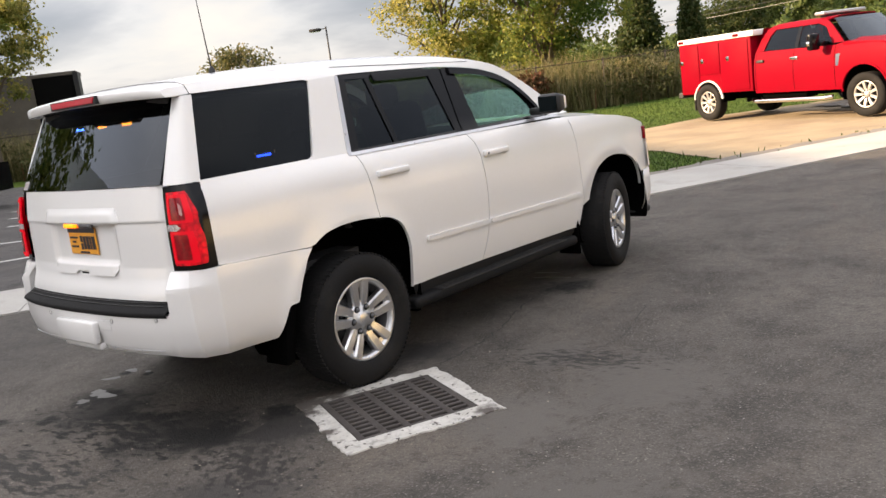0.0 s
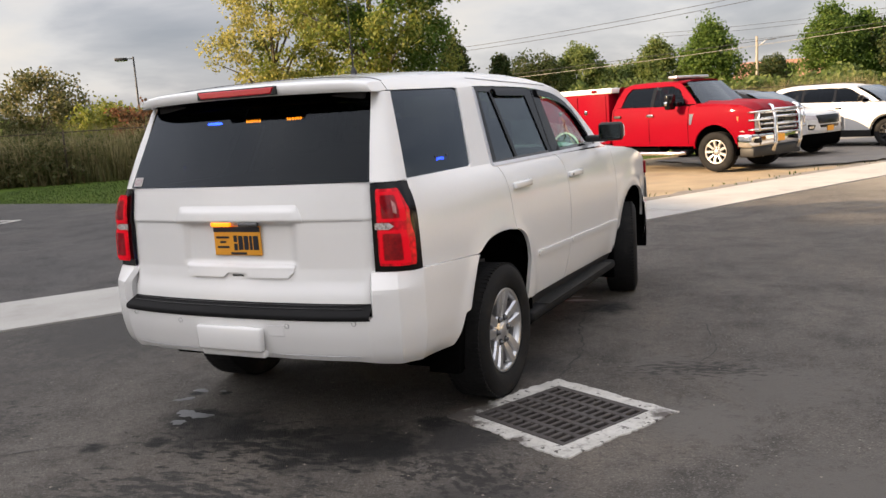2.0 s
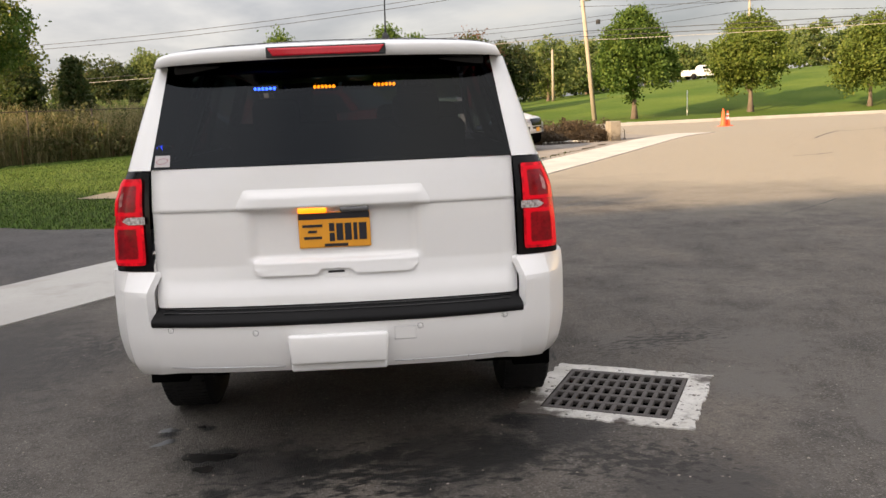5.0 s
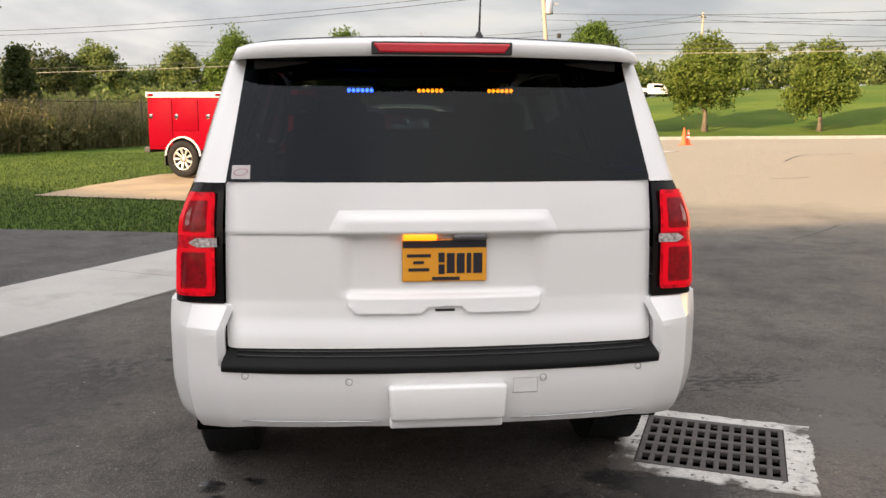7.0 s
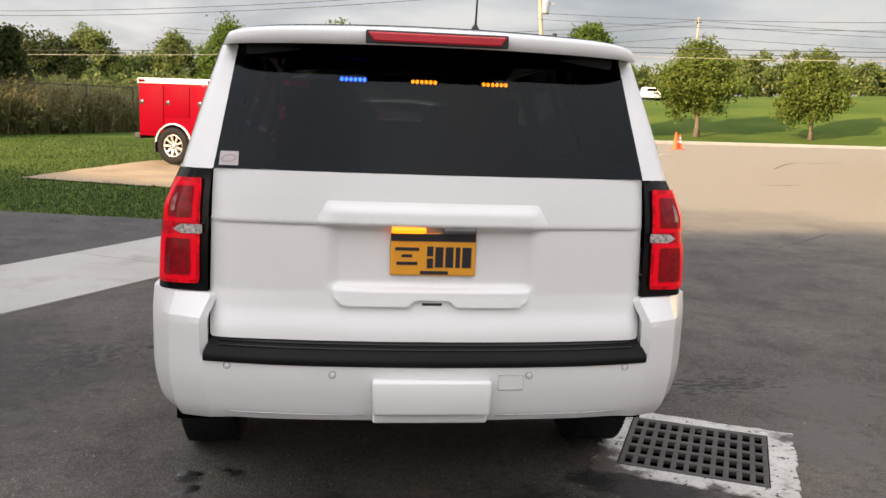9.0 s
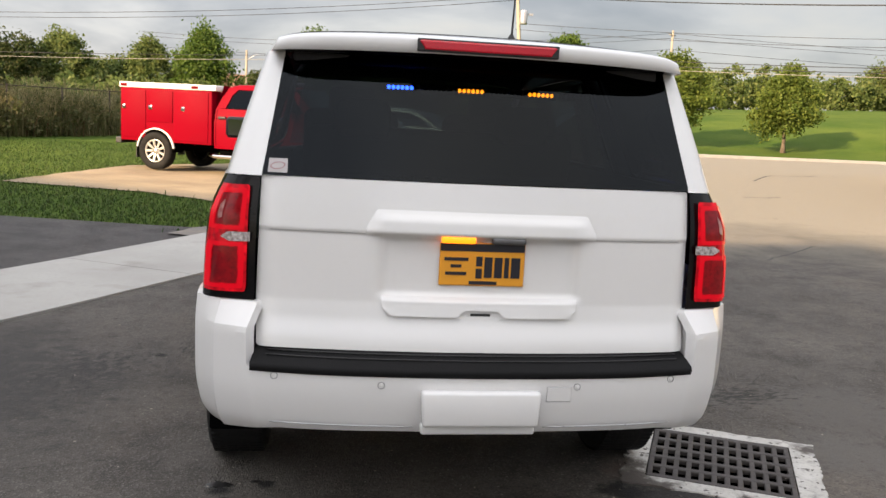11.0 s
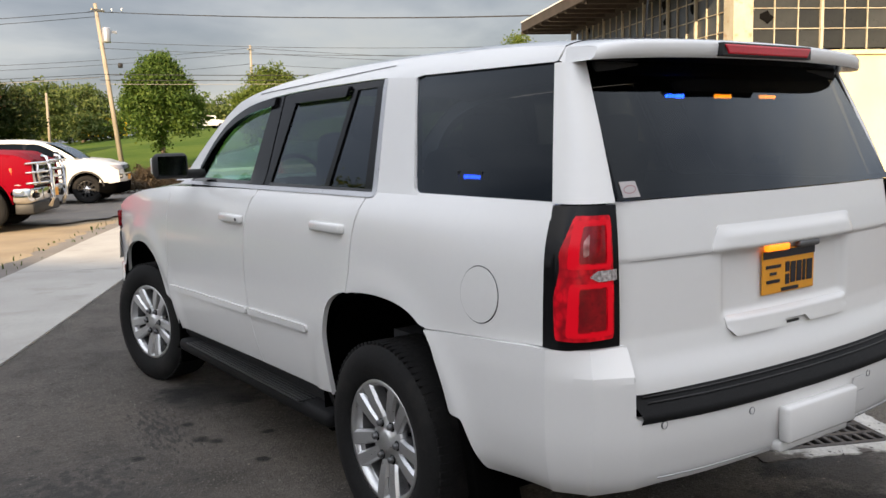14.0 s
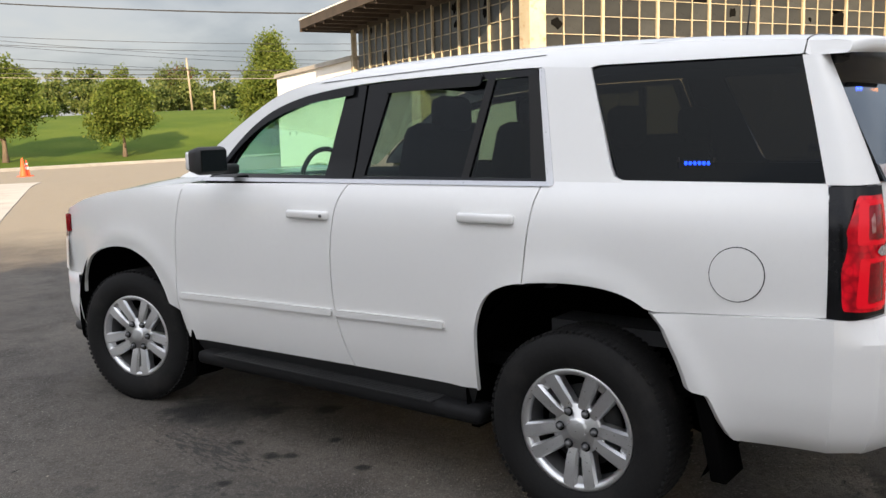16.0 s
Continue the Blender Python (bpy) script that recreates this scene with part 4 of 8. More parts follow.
# lower annex that carries on past the hall
annex = thing("annex", "low white plastered annex with a sloping coping", "building", old.matrix_basis @ pose(LA + 0.12, 0.0, 0.0))
part("wall", boxed((0.0, 0.02, -0.3), (10.2, 9.0, 4.1)), M["plaster"], annex, "plain white wall", False)
part("coping", boxed((-0.02, -0.08, 4.1), (10.3, 9.0, 4.26)), M["concrete"], annex, "pale stone coping", False)
part("wall_lamp", boxed((6.9, -0.3, 2.75), (7.5, 0.02, 2.95), 0.03), M["trim"], annex, "grey wall lamp", False)
part("socket_box", boxed((7.3, -0.05, 1.5), (7.42, 0.02, 1.62)), M["trim"], annex, "", False)
part("socket_box", boxed((8.3, -0.05, 1.5), (8.42, 0.02, 1.62)), M["trim"], annex, "", False)

# ---- unseen blocks, added behind the camera to shade the yard ----
shade_block = thing("shade_blocker", "unseen tall pale blocks added to shade the yard", "building")
# tall block and low wing, placed for their shadow edge and pale bounce
for outline, top in (([(-28.0, -20.1), (-32.9, -20.6), (-36.4, -17.2), (-90, 20.0), (-96, -20), (-29.6, -28.4)], 17.3), ([(-11.2, -1.2), (-26, 3.0), (-26.6, -0.4), (-16.5, -2.6), (-11.4, -1.9)], 5.2)):
    bm = bmesh.new()
    lo_v, hi_v = [bm.verts.new((x, y, -0.1)) for x, y in outline], [bm.verts.new((x, y, top)) for x, y in outline]
    for i in range(len(outline)):
        bm.faces.new((lo_v[i - 1], lo_v[i], hi_v[i], hi_v[i - 1]))
    bm.faces.new(hi_v)
    bmesh.ops.recalc_face_normals(bm, faces=bm.faces)
    part("wall", bm, M["plaster"], shade_block, "pale side of an added shade block", False)

# ---- white utility wagon ----
ZP, XP = line_table([(0.38, 0.925), (0.46, 0.955), (0.58, 0.978), (0.72, 0.992), (0.86, 1.002), (1.0, 1.004), (1.12, 0.998), (1.22, 0.985), (1.29, 0.963), (1.335, 0.933), (1.365, 0.906)])


def half(y, z):
    """Half width of the body side."""
    if z <= 1.365:
        x = float(np.interp(z, ZP, XP))
        low = min(1.0, max(0.0, (1.40 - z) / 0.12))
        if y < -0.2:
            x -= 0.032 * ((-0.2 - y) / 0.75) ** 2 * low
        if y > 2.7:
            x -= 0.085 * ((y - 2.7) / 1.15) ** 2
        for wy in (-0.01, 3.0):
            d = math.hypot(y - wy, (z - 0.44))
            if z > 0.36:
                x += 0.014 * math.exp(-((d - 0.56) / 0.055) ** 2)
    else:
        x = 0.906 - 0.325 * (z - 1.365)
        if z > 1.79:
            x -= 5.5 * (z - 1.79) ** 2
    if y > 1.1 and z > 1.30:
        x -= 0.055 * ((y - 1.1) / 1.4) ** 2 * min(1.0, (z - 1.30) / 0.1)
    return x


CY, CZ = line_table([(-0.82, 1.895), (-0.5, 1.92), (-0.1, 1.938), (0.4, 1.945), (0.9, 1.938), (1.3, 1.915), (1.62, 1.872), (1.75, 1.845)])


def roof_mid(y):
    return float(np.interp(y, CY, CZ))


def rail_z(y):
    return roof_mid(y) - 0.046


def on_roof(x, y):
    w = half(y, rail_z(y))
    a = abs(x / w)
    return (x, y, roof_mid(y) - 0.028 * a ** 2.2 - 0.018 * a ** 14)


def side(s, out=0.0):
    return lambda y, z: (s * (half(y, z) + out), y, z)


wagon = thing("sport_utility_vehicle", "white full-size SUV with tinted glass and lit warning lights", "car")
G_ = 0.003
arch_r = spline([(0.475, 0.46), (0.463, 0.66), (0.447, 0.77), (0.40, 0.88), (0.31, 0.937), (0.19, 0.963), (0.0, 0.978), (-0.19, 0.965), (-0.315, 0.914), (-0.40, 0.82), (-0.447, 0.74), (-0.487, 0.63)], 4)
arch_f = spline([(3.60, 0.42), (3.565, 0.66), (3.45, 0.815), (3.32, 0.885), (3.18, 0.92), (3.03, 0.932), (2.90, 0.915), (2.745, 0.845), (2.65, 0.71), (2.585, 0.55), (2.47, 0.455), (2.43, 0.43)], 4)
seam1 = [(2.455, 1.315), (2.485, 1.10), (2.505, 0.80), (2.515, 0.60)]
seam2 = spline([(1.215, 1.335), (1.262, 1.23), (1.286, 1.05), (1.288, 0.84), (1.268, 0.66), (1.20, 0.463)], 4)
seam3 = spline([(0.168, 1.352), (0.185, 1.25), (0.203, 1.10), (0.21, 0.957)], 3)
rail = [(y, rail_z(y) + 0.004) for y in (-0.775, -0.5, -0.2, 0.1, 0.4, 0.7, 1.0, 1.3, 1.5, 1.62)]
a_outer = spline([(1.62, rail_z(1.62) + 0.004), (1.86, 1.775), (2.1, 1.655), (2.34, 1.505), (2.56, 1.345)], 4)
top_in = spline([(2.30, 1.345), (2.20, 1.42), (2.06, 1.565), (1.87, 1.685), (1.62, 1.757), (1.26, 1.797), (0.8, 1.812), (0.29, 1.818)], 4)
q_glass = rounded([(-0.892, 1.372), (-0.165, 1.372), (0.032, 1.812), (-0.768, 1.802)], 0.03)
top_strip = [(2.56, 1.345)] + a_outer[::-1][1:] + rail[::-1] + [(-0.775, 1.808), (-0.765, 1.805), (0.0, 1.815), (0.034, 1.807), (0.265, 1.822)] + [(y, z + 0.006) for y, z in top_in[::-1][1:]]
mid_pillar = [(0.034, 1.807), (-0.115, 1.42), (-0.135, 1.385), (-0.172, 1.371), (-0.172, 1.362), (0.14, 1.362), (0.265, 1.822)]
low_panel = [(-0.172, 1.371), (-0.893, 1.371), (-0.908, 1.362), (-0.93, 1.2), (-0.935, 0.941), (-0.36, 0.905)] + [p for p in arch_r[::-1] if p[1] > 0.912 and p[0] < 0.20] + [(0.205, 0.957)] + [(y - G_, z) for y, z in seam3[::-1]] + [(0.14, 1.362), (-0.172, 1.362)]


def toward(s):
    return lambda p: Vector((p.x - s * 0.022, p.y, p.z))


for s in (1, -1):
    fl, rim = s < 0, toward(s)
    bv, bf, turned = [], [], []
    for o in (top_strip, mid_pillar, low_panel):
        v, f, k = sheet(o, side(s), 0.045, 0.04, rim, fl)
        n0 = len(bv)
        bv += v
        bf += [tuple(i + n0 for i in q) for q in f[:k]]
        turned += [tuple(i + n0 for i in q) for q in f[k:]]
    put("body_side", mesh_of("body_side", bv, bf + turned, M["white"], True, len(bf)), wagon)
    f_door = [(y - G_, z) for y, z in seam1] + [(2.475, 0.45), (2.44, 0.437)] + [(1.205, 0.463)] + [(y + G_, z) for y, z in seam2[::-1]] + [(1.215, 1.338)]
    sheet_part("front_door", f_door, side(s), M["white"], wagon, "", 0.045, 0.04, rim, fl)
    r_door = [(y - G_, z) for y, z in seam2] + [(1.19, 0.463), (0.48, 0.47)] + [p for p in arch_r if p[0] > 0.215] + [(0.216, 0.958)] + [(y + G_, z) for y, z in seam3[::-1]]
    sheet_part("rear_door", r_door, side(s), M["white"], wagon, "", 0.045, 0.04, rim, fl)
    fender = [(y + G_, z) for y, z in seam1] + [p for p in arch_f[::-1] if p[1] > 0.60] + [(3.60, 0.70), (3.80, 0.71), (3.76, 0.93), (3.70, 1.135), (3.5, 1.195), (3.2, 1.248), (2.9, 1.283)]
    sheet_part("front_fender", fender, side(s), M["white"], wagon, "", 0.045, 0.04, rim, fl)
    # glass area
    f_curve = spline([(2.17, 1.372), (2.10, 1.48), (1.97, 1.60), (1.80, 1.675), (1.58, 1.73), (1.365, 1.758)], 4)
    f_open = f_curve + [(1.405, 1.372)]
    for o in ([(2.30, 1.35)] + top_in[1:21] + [(1.235, 1.795), (1.365, 1.758)] + f_curve[::-1][1:], [(1.365, 1.758), (1.405, 1.372), (1.405, 1.352), (1.22, 1.352), (1.235, 1.795)], [(2.30, 1.35), (2.17, 1.372), (1.405, 1.372), (1.405, 1.352)]):
        sheet_part("front_window_frame", o, side(s, -0.006), M["gloss_black"], wagon, "glossy black window frame", 0.06, 0.06, rim, fl)
    sheet_part("front_side_window", f_open, side(s, -0.014), M["clear"], wagon, "green-tinted side glass", 0.08, 0.08, None, fl)
    r_open = [(1.15, 1.372), (1.075, 1.772), (0.53, 1.785), (0.585, 1.372)]
    o_open = [(0.545, 1.372), (0.49, 1.785), (0.325, 1.79), (0.235, 1.372)]
    for nm, o in (("rear_window_frame", [(1.205, 1.352), (1.22, 1.797), (1.075, 1.802), (1.15, 1.372), (1.15, 1.352)]), ("rear_window_frame", [(1.15, 1.352), (1.15, 1.372), (0.155, 1.372), (0.15, 1.352)]),
                  ("rear_window_frame", [(1.073, 1.775), (1.07, 1.804), (0.8, 1.812), (0.29, 1.818), (0.275, 1.79)]), ("rear_window_frame", [(0.585, 1.372), (0.53, 1.785), (0.49, 1.785), (0.545, 1.372)]),
                  ("rear_window_frame", [(0.235, 1.372), (0.325, 1.79), (0.28, 1.805), (0.16, 1.372)])):
        sheet_part(nm, o, side(s, -0.006), M["gloss_black"], wagon, "glossy black window frame", 0.08, 0.08, rim, fl)
    sheet_part("rear_side_window", r_open, side(s, -0.014), M["tinted2"], wagon, "dark tinted side glass", 0.08, 0.08, None, fl)
    sheet_part("rear_vent_window", o_open, side(s, -0.014), M["tinted2"], wagon, "dark tinted fixed glass", 0.08, 0.08, None, fl)
    sheet_part("quarter_window", rounded([(-0.899, 1.362), (-0.155, 1.362), (0.048, 1.822), (-0.766, 1.814)], 0.035), side(s, -0.009), M["tinted"], wagon, "dark tinted quarter glass", 0.06, 0.06, rim, fl)
    # smoked wind deflectors
    vis_f = spline([(2.21, 1.44), (2.07, 1.575), (1.88, 1.69), (1.62, 1.762), (1.30, 1.797)], 4)
    sheet_part("wind_deflector", vis_f + [(y, z - 0.045) for y, z in vis_f[::-1]], side(s, 0.012), M["gloss_black"], wagon, "smoked plastic wind deflector", 0.05, 0.02, lambda p, s=s: Vector((p.x - s * 0.016, p.y, p.z)), fl)
    vis_r = [(1.10, 1.802), (0.55, 1.808), (0.555, 1.76), (1.105, 1.752)]
    sheet_part("wind_deflector", rounded(vis_r, 0.015), side(s, 0.012), M["gloss_black"], wagon, "smoked plastic wind deflector", 0.05, 0.02, lambda p, s=s: Vector((p.x - s * 0.016, p.y, p.z)), fl)
    # bright belt trim and its upright end
    sheet_part("belt_trim", [(2.40, 1.332), (2.38, 1.35), (0.14, 1.362), (0.13, 1.344)], side(s, 0.006), M["trim"], wagon, "satin silver belt trim", 0.08, 0.02, rim, fl)
    sheet_part("window_trim", [(0.135, 1.345), (0.155, 1.362), (0.275, 1.818), (0.253, 1.818), (0.243, 1.80), (0.124, 1.372), (0.118, 1.356), (0.122, 1.345)], side(s, 0.003), M["trim"], wagon, "satin silver pillar trim", 0.05, 0.05, rim, fl)
    sheet_part("roof_rail_moulding", [(1.55, rail_z(1.55) - 0.012), (0.27, rail_z(0.27) - 0.022), (0.27, rail_z(0.27) - 0.026), (1.55, rail_z(1.55) - 0.016)], side(s, 0.002), M["plastic"], wagon, "", 0.08, 0.02, None, fl)
    # side moulding, handles, fuel flap
    for a, b, za, zb in ((2.47, 1.30, 0.676, 0.704), (1.27, 0.62, 0.705, 0.722)):
        sheet_part("side_moulding", rounded([(a, za), (a, za + 0.033), (b, zb + 0.033), (b, zb)], 0.012, 3), side(s, 0.014), M["white"], wagon, "", 0.08, 0.012, lambda p, s=s: Vector((p.x - s * 0.018, p.y, p.z)), fl)
    for y0, y1, z0 in ((1.30, 1.575, 1.165), (0.26, 0.535, 1.19)):
        bm = bmesh.new()
        box(bm, (-0.016, y0, z0), (0.02, y1, z0 + 0.042), 0.013, seg=3)
        for v in bm.verts:
            t = (v.co.y - (y0 + y1) / 2) / ((y1 - y0) / 2)
            v.co.x = s * (v.co.x + half(v.co.y, z0 + 0.02) + 0.018 - 0.012 * t * t)
        bmesh.ops.recalc_face_normals(bm, faces=bm.faces)
        h = part("door_handle", bm, M["white"], wagon)
        if y0 > 1:
            v, f = lathe([(0.009, 0.0), (0.008, 0.004), (0.0, 0.004)], 12)
            xl = half(y0 + 0.03, z0 + 0.02) + 0.029
            put("key_lock", mesh_of("key_lock", [(s * (xl + a), b + y0 + 0.028, c + z0 + 0.021) for a, b, c in v], f, M["alloy_dark"]), h)
        cup = [(((y0 + y1) / 2) + 0.075 * math.cos(a), z0 + 0.012 + 0.03 * math.sin(a)) for a in (2 * math.pi * k / 16 for k in range(16))]
        sheet_part("handle_cup", cup, side(s, 0.0015), M["white"], h, "", 0.05, 0.05, None, fl)
    if s < 0:
        ring = [(-0.64 + r * math.cos(a), 1.062 + r * math.sin(a)) for r, a in [(0.092, 2 * math.pi * k / 40) for k in range(40)]]
        sheet_part("fuel_flap", ring, side(s, 0.0035), M["white"], wagon, "round white fuel flap", 0.04, 0.04, lambda p: Vector((p.x + 0.006, p.y, p.z)), fl)
        sheet_part("fuel_flap_gap", [(-0.64 + 0.0955 * math.cos(2 * math.pi * k / 40), 1.062 + 0.0955 * math.sin(2 * math.pi * k / 40)) for k in range(40)], side(s, 0.001), M["plastic"], wagon, "", 0.04, 0.04, None, fl)
    # sill, running board
    sheet_part("rocker", [(2.44, 0.437), (2.40, 0.36), (0.52, 0.38), (0.48, 0.47)], side(s, -0.012), M["plastic"], wagon, "black sill", 0.1, 0.03, None, fl)
    bm = bmesh.new()
    box(bm, (0.86, 0.43, 0.318), (1.062, 2.36, 0.392), 0.03, seg=3)
    for v in bm.verts:
        v.co.x *= s
        if v.co.y > 2.2 or v.co.y < 0.60:
            v.co.x -= s * 0.05 * (abs(v.co.x) > 1.0)
    bmesh.ops.recalc_face_normals(bm, faces=bm.faces)
    board = part("running_board", bm, M["pad"], wagon, "black ribbed running board")
    for k in range(6):
        part("tread_strip", boxed((s * (0.915 + 0.02 * k), 0.68, 0.390), (s * (0.925 + 0.02 * k), 2.18, 0.396)), M["plastic"], board, "", False)
    # mirror
    bm = bmesh.new()
    box(bm, (1.010, 1.98, 1.378), (1.205, 2.10, 1.520), 0.03, seg=3)
    for v in bm.verts:
        t = (v.co.y - 2.04) / 0.06
        if t > 0:
            v.co.x = 1.11 + (v.co.x - 1.11) * 0.86; v.co.z = 1.449 + (v.co.z - 1.449) * 0.84
        v.co.x *= s
    bmesh.ops.recalc_face_normals(bm, faces=bm.faces)
    mir = part("door_mirror", bm, M["plastic"], wagon, "black door mirror")
    part("mirror_glass", boxed((s * 1.030, 1.974, 1.396), (s * 1.186, 1.98, 1.503), 0.0), M["mirror"], mir, "mirror glass", False)
    part("mirror_cap", boxed((s * 1.028, 2.062, 1.400), (s * 1.192, 2.108, 1.498), 0.015), M["white"], mir, "", True)
    part("mirror_arm", boxed((s * 0.89, 2.04, 1.372), (s * 1.06, 2.11, 1.425), 0.015), M["plastic"], mir)
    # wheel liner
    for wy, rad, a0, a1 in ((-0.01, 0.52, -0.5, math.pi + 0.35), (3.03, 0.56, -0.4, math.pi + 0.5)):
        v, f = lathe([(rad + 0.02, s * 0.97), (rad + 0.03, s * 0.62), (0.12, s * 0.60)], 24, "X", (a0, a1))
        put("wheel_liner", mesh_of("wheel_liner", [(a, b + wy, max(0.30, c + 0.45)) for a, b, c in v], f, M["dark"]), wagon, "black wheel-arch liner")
    # mud flaps
    flap = boxed((s * 0.80, -0.545, 0.30), (s * 0.985, -0.485, 0.64), 0.008)
    for v in flap.verts:
        v.co.y -= 0.22 * (0.64 - v.co.z)
    part("mud_flap", flap, M["dark"], wagon, "black rear mud flap")
    flap = boxed((s * 0.78, 2.42, 0.22), (s * 0.975, 2.445, 0.52), 0.008)
    part("mud_flap", flap, M["dark"], wagon, "black front mud flap")

# roof, windscreen, bonnet
ys = [-0.775, -0.5, -0.25, 0.0, 0.25, 0.5, 0.75, 1.0, 1.25, 1.5, 1.64]
edge = [(half(y, rail_z(y)), y) for y in ys]
sheet_part("roof", edge + [(0.4, 1.70), (0.0, 1.725), (-0.4, 1.70)] + [(-x, y) for x, y in edge[::-1]], on_roof, M["white"], wagon, "white roof skin", 0.06, 0.08, lambda p: Vector((p.x, p.y, p.z - 0.02)))


def screen(x, v):
    b = 1 - (x / 0.85) ** 2
    return (x, (2.56 + 0.17 * b) * (1 - v) + (1.66 + 0.06 * b) * v, 1.34 + 0.53 * v + 0.03 * math.sin(math.pi * v) - 0.045 * v * (x / 0.66) ** 2)


sheet_part("windscreen", [(-0.80, 0), (0.80, 0), (0.665, 1), (-0.665, 1)], screen, M["clear"], wagon, "clear windscreen", 0.1, 0.1, None, True)
HY, HZ = line_table([(2.52, 1.335), (2.8, 1.345), (3.0, 1.335), (3.3, 1.295), (3.55, 1.245), (3.75, 1.185), (3.88, 1.10)])
fe_y, fe_z = [2.45, 2.9, 3.2, 3.5, 3.70], [1.312, 1.283, 1.248, 1.195, 1.135]


def bonnet(x, y):
    w = half(min(y, 3.74), float(np.interp(y, fe_y, fe_z)))
    z, ze = float(np.interp(y, HY, HZ)), float(np.interp(y, fe_y, fe_z)) - (0.10 * max(0, y - 3.70) / 0.2)
    t = min(1.0, abs(x) / w)
    ridge = 0.012 * math.exp(-((abs(x) - 0.42) / 0.06) ** 2)
    return (x, y - 0.10 * (x / 0.9) ** 2 * (y - 2.5) / 1.4, z + (ze - z) * t ** 3 + ridge)


be = [(half(y, float(np.interp(y, fe_y, fe_z))) - 0.003, y) for y in (2.50, 2.8, 3.1, 3.4, 3.70)] + [(0.86, 3.82)]
sheet_part("bonnet", be + [(0.0, 3.88)] + [(-x, y) for x, y in be[::-1]], bonnet, M["white"], wagon, "white bonnet", 0.07, 0.07, lambda p: Vector((p.x, p.y, p.z - 0.02)))


# rear: D pillars, tailgate, glass, lamps, bumper
def strip_loft(stations, n=5, m=4):
    """A surface through stations of 3D points, smooth both ways."""
    rows = [spline(s, n) for s in stations]
    cols = [spline([r[i] for r in rows], m) for i in range(len(rows[0]))]
    k = len(cols[0])
    vs = [p for c in cols for p in c]
    fs = [(i * k + j, (i + 1) * k + j, (i + 1) * k + j + 1, i * k + j + 1) for i in range(len(cols) - 1) for j in range(k - 1)]
    return vs, fs


def mirrored(v, f, s):
    return ([(p[0] * s, p[1], p[2]) for p in v], f if s > 0 else [q[::-1] for q in f])


def loft_part(name, stations, mat, parent, s, label="", n=5, m=4):
    v, f = mirrored(*strip_loft(stations, n, m), s)
    return put(name, mesh_of(name, v, f, mat), parent, label)


def gate(x, z):
    """How far back the tailgate skin lies."""
    e = float(np.interp(z, [0.74, 0.80, 0.95, 1.12, 1.20, 1.28, 1.37], [-1.105, -1.098, -1.072, -1.066, -1.062, -1.05, -1.034]))
    y = e - 0.062 * (1 - (x / 0.79) ** 2)
    if abs(x) > 0.72:
        y += 0.02 * ((abs(x) - 0.72) / 0.06) ** 2
    box_w = smooth01((0.375 - abs(x) + 0.02 * (1.1 - z)) / 0.05)
    y += 0.020 * box_w * smooth01((1.195 - z) / 0.03) * smooth01((z - 0.955) / 0.035)
    y += 0.005 * smooth01((1.192 - z) / 0.006)
    y -= 0.012 * smooth01((0.90 - z) / 0.09)
    return y


gate_out = rounded([(0.772, 1.369), (-0.772, 1.369), (-0.782, 0.96), (-0.775, 0.785), (0.775, 0.785), (0.782, 0.96)], 0.012, 3)
tailgate = sheet_part("tailgate", gate_out, lambda x, z: (x, gate(x, z), z), M["white"], wagon, "white tailgate", 0.014, 0.008, lambda p: Vector((p.x, p.y + 0.03, p.z)), False)


def bar_out(x, z):
    lean = min((z - 1.186) / 0.004, (1.276 - z) / 0.045, (0.418 - 0.40 * max(0.0, z - 1.20) - abs(x)) / 0.05)
    return (x, gate(x, max(z, 1.2)) - 0.002 - 0.016 * smooth01(lean), z)


sheet_part("tailgate_bar", rounded([(0.412, 1.188), (0.408, 1.21), (0.375, 1.272), (-0.375, 1.272), (-0.408, 1.21), (-0.412, 1.188)], 0.01, 3), bar_out, M["white"], tailgate, "white grab bar over the plate", 0.03, 0.007, lambda p: Vector((p.x, p.y + 0.03, p.z)), False)


def lip_out(x, z):
    lean = min((0.974 - z) / 0.016, (0.355 - abs(x)) / 0.018)
    return (x, gate(x, z) - 0.002 - 0.011 * smooth01(lean), z)


lip_edge = rounded([(0.352, 0.972), (-0.352, 0.972), (-0.347, 0.935), (-0.315, 0.906), (-0.085, 0.906), (-0.060, 0.930), (0.060, 0.930), (0.085, 0.906), (0.315, 0.906), (0.347, 0.935)], 0.008, 3)
# thin dark strip stands for the shade in the white notch
part("latch_gap", boxed((-0.035, gate(0, 0.92) - 0.003, 0.910), (0.035, gate(0, 0.92) + 0.01, 0.919)), M["plastic"], tailgate, "dark strip painted as the shade in the latch notch", False)
sheet_part("gate_lip", lip_edge, lip_out, M["white"], tailgate, "white pull lip with a latch notch", 0.03, 0.006, lambda p: Vector((p.x, p.y + 0.025, p.z)), False)
for a_, b_ in ((-0.776, -0.41), (0.41, 0.776)):
    sheet_part("gate_crease", [(a_, 1.1855), (b_, 1.1855), (b_, 1.189), (a_, 1.189)], lambda x, z: (x, gate(x, 1.187) - 0.0025, z), M["trim"], tailgate, "", 0.05, 0.01, None, False)
py = gate(0, 1.09) - 0.006
plate = part("licence_plate", boxed((-0.152, py - 0.006, 1.015), (0.152, py, 1.168), 0.004), M["plate"], tailgate, "orange licence plate with dark bars", False)
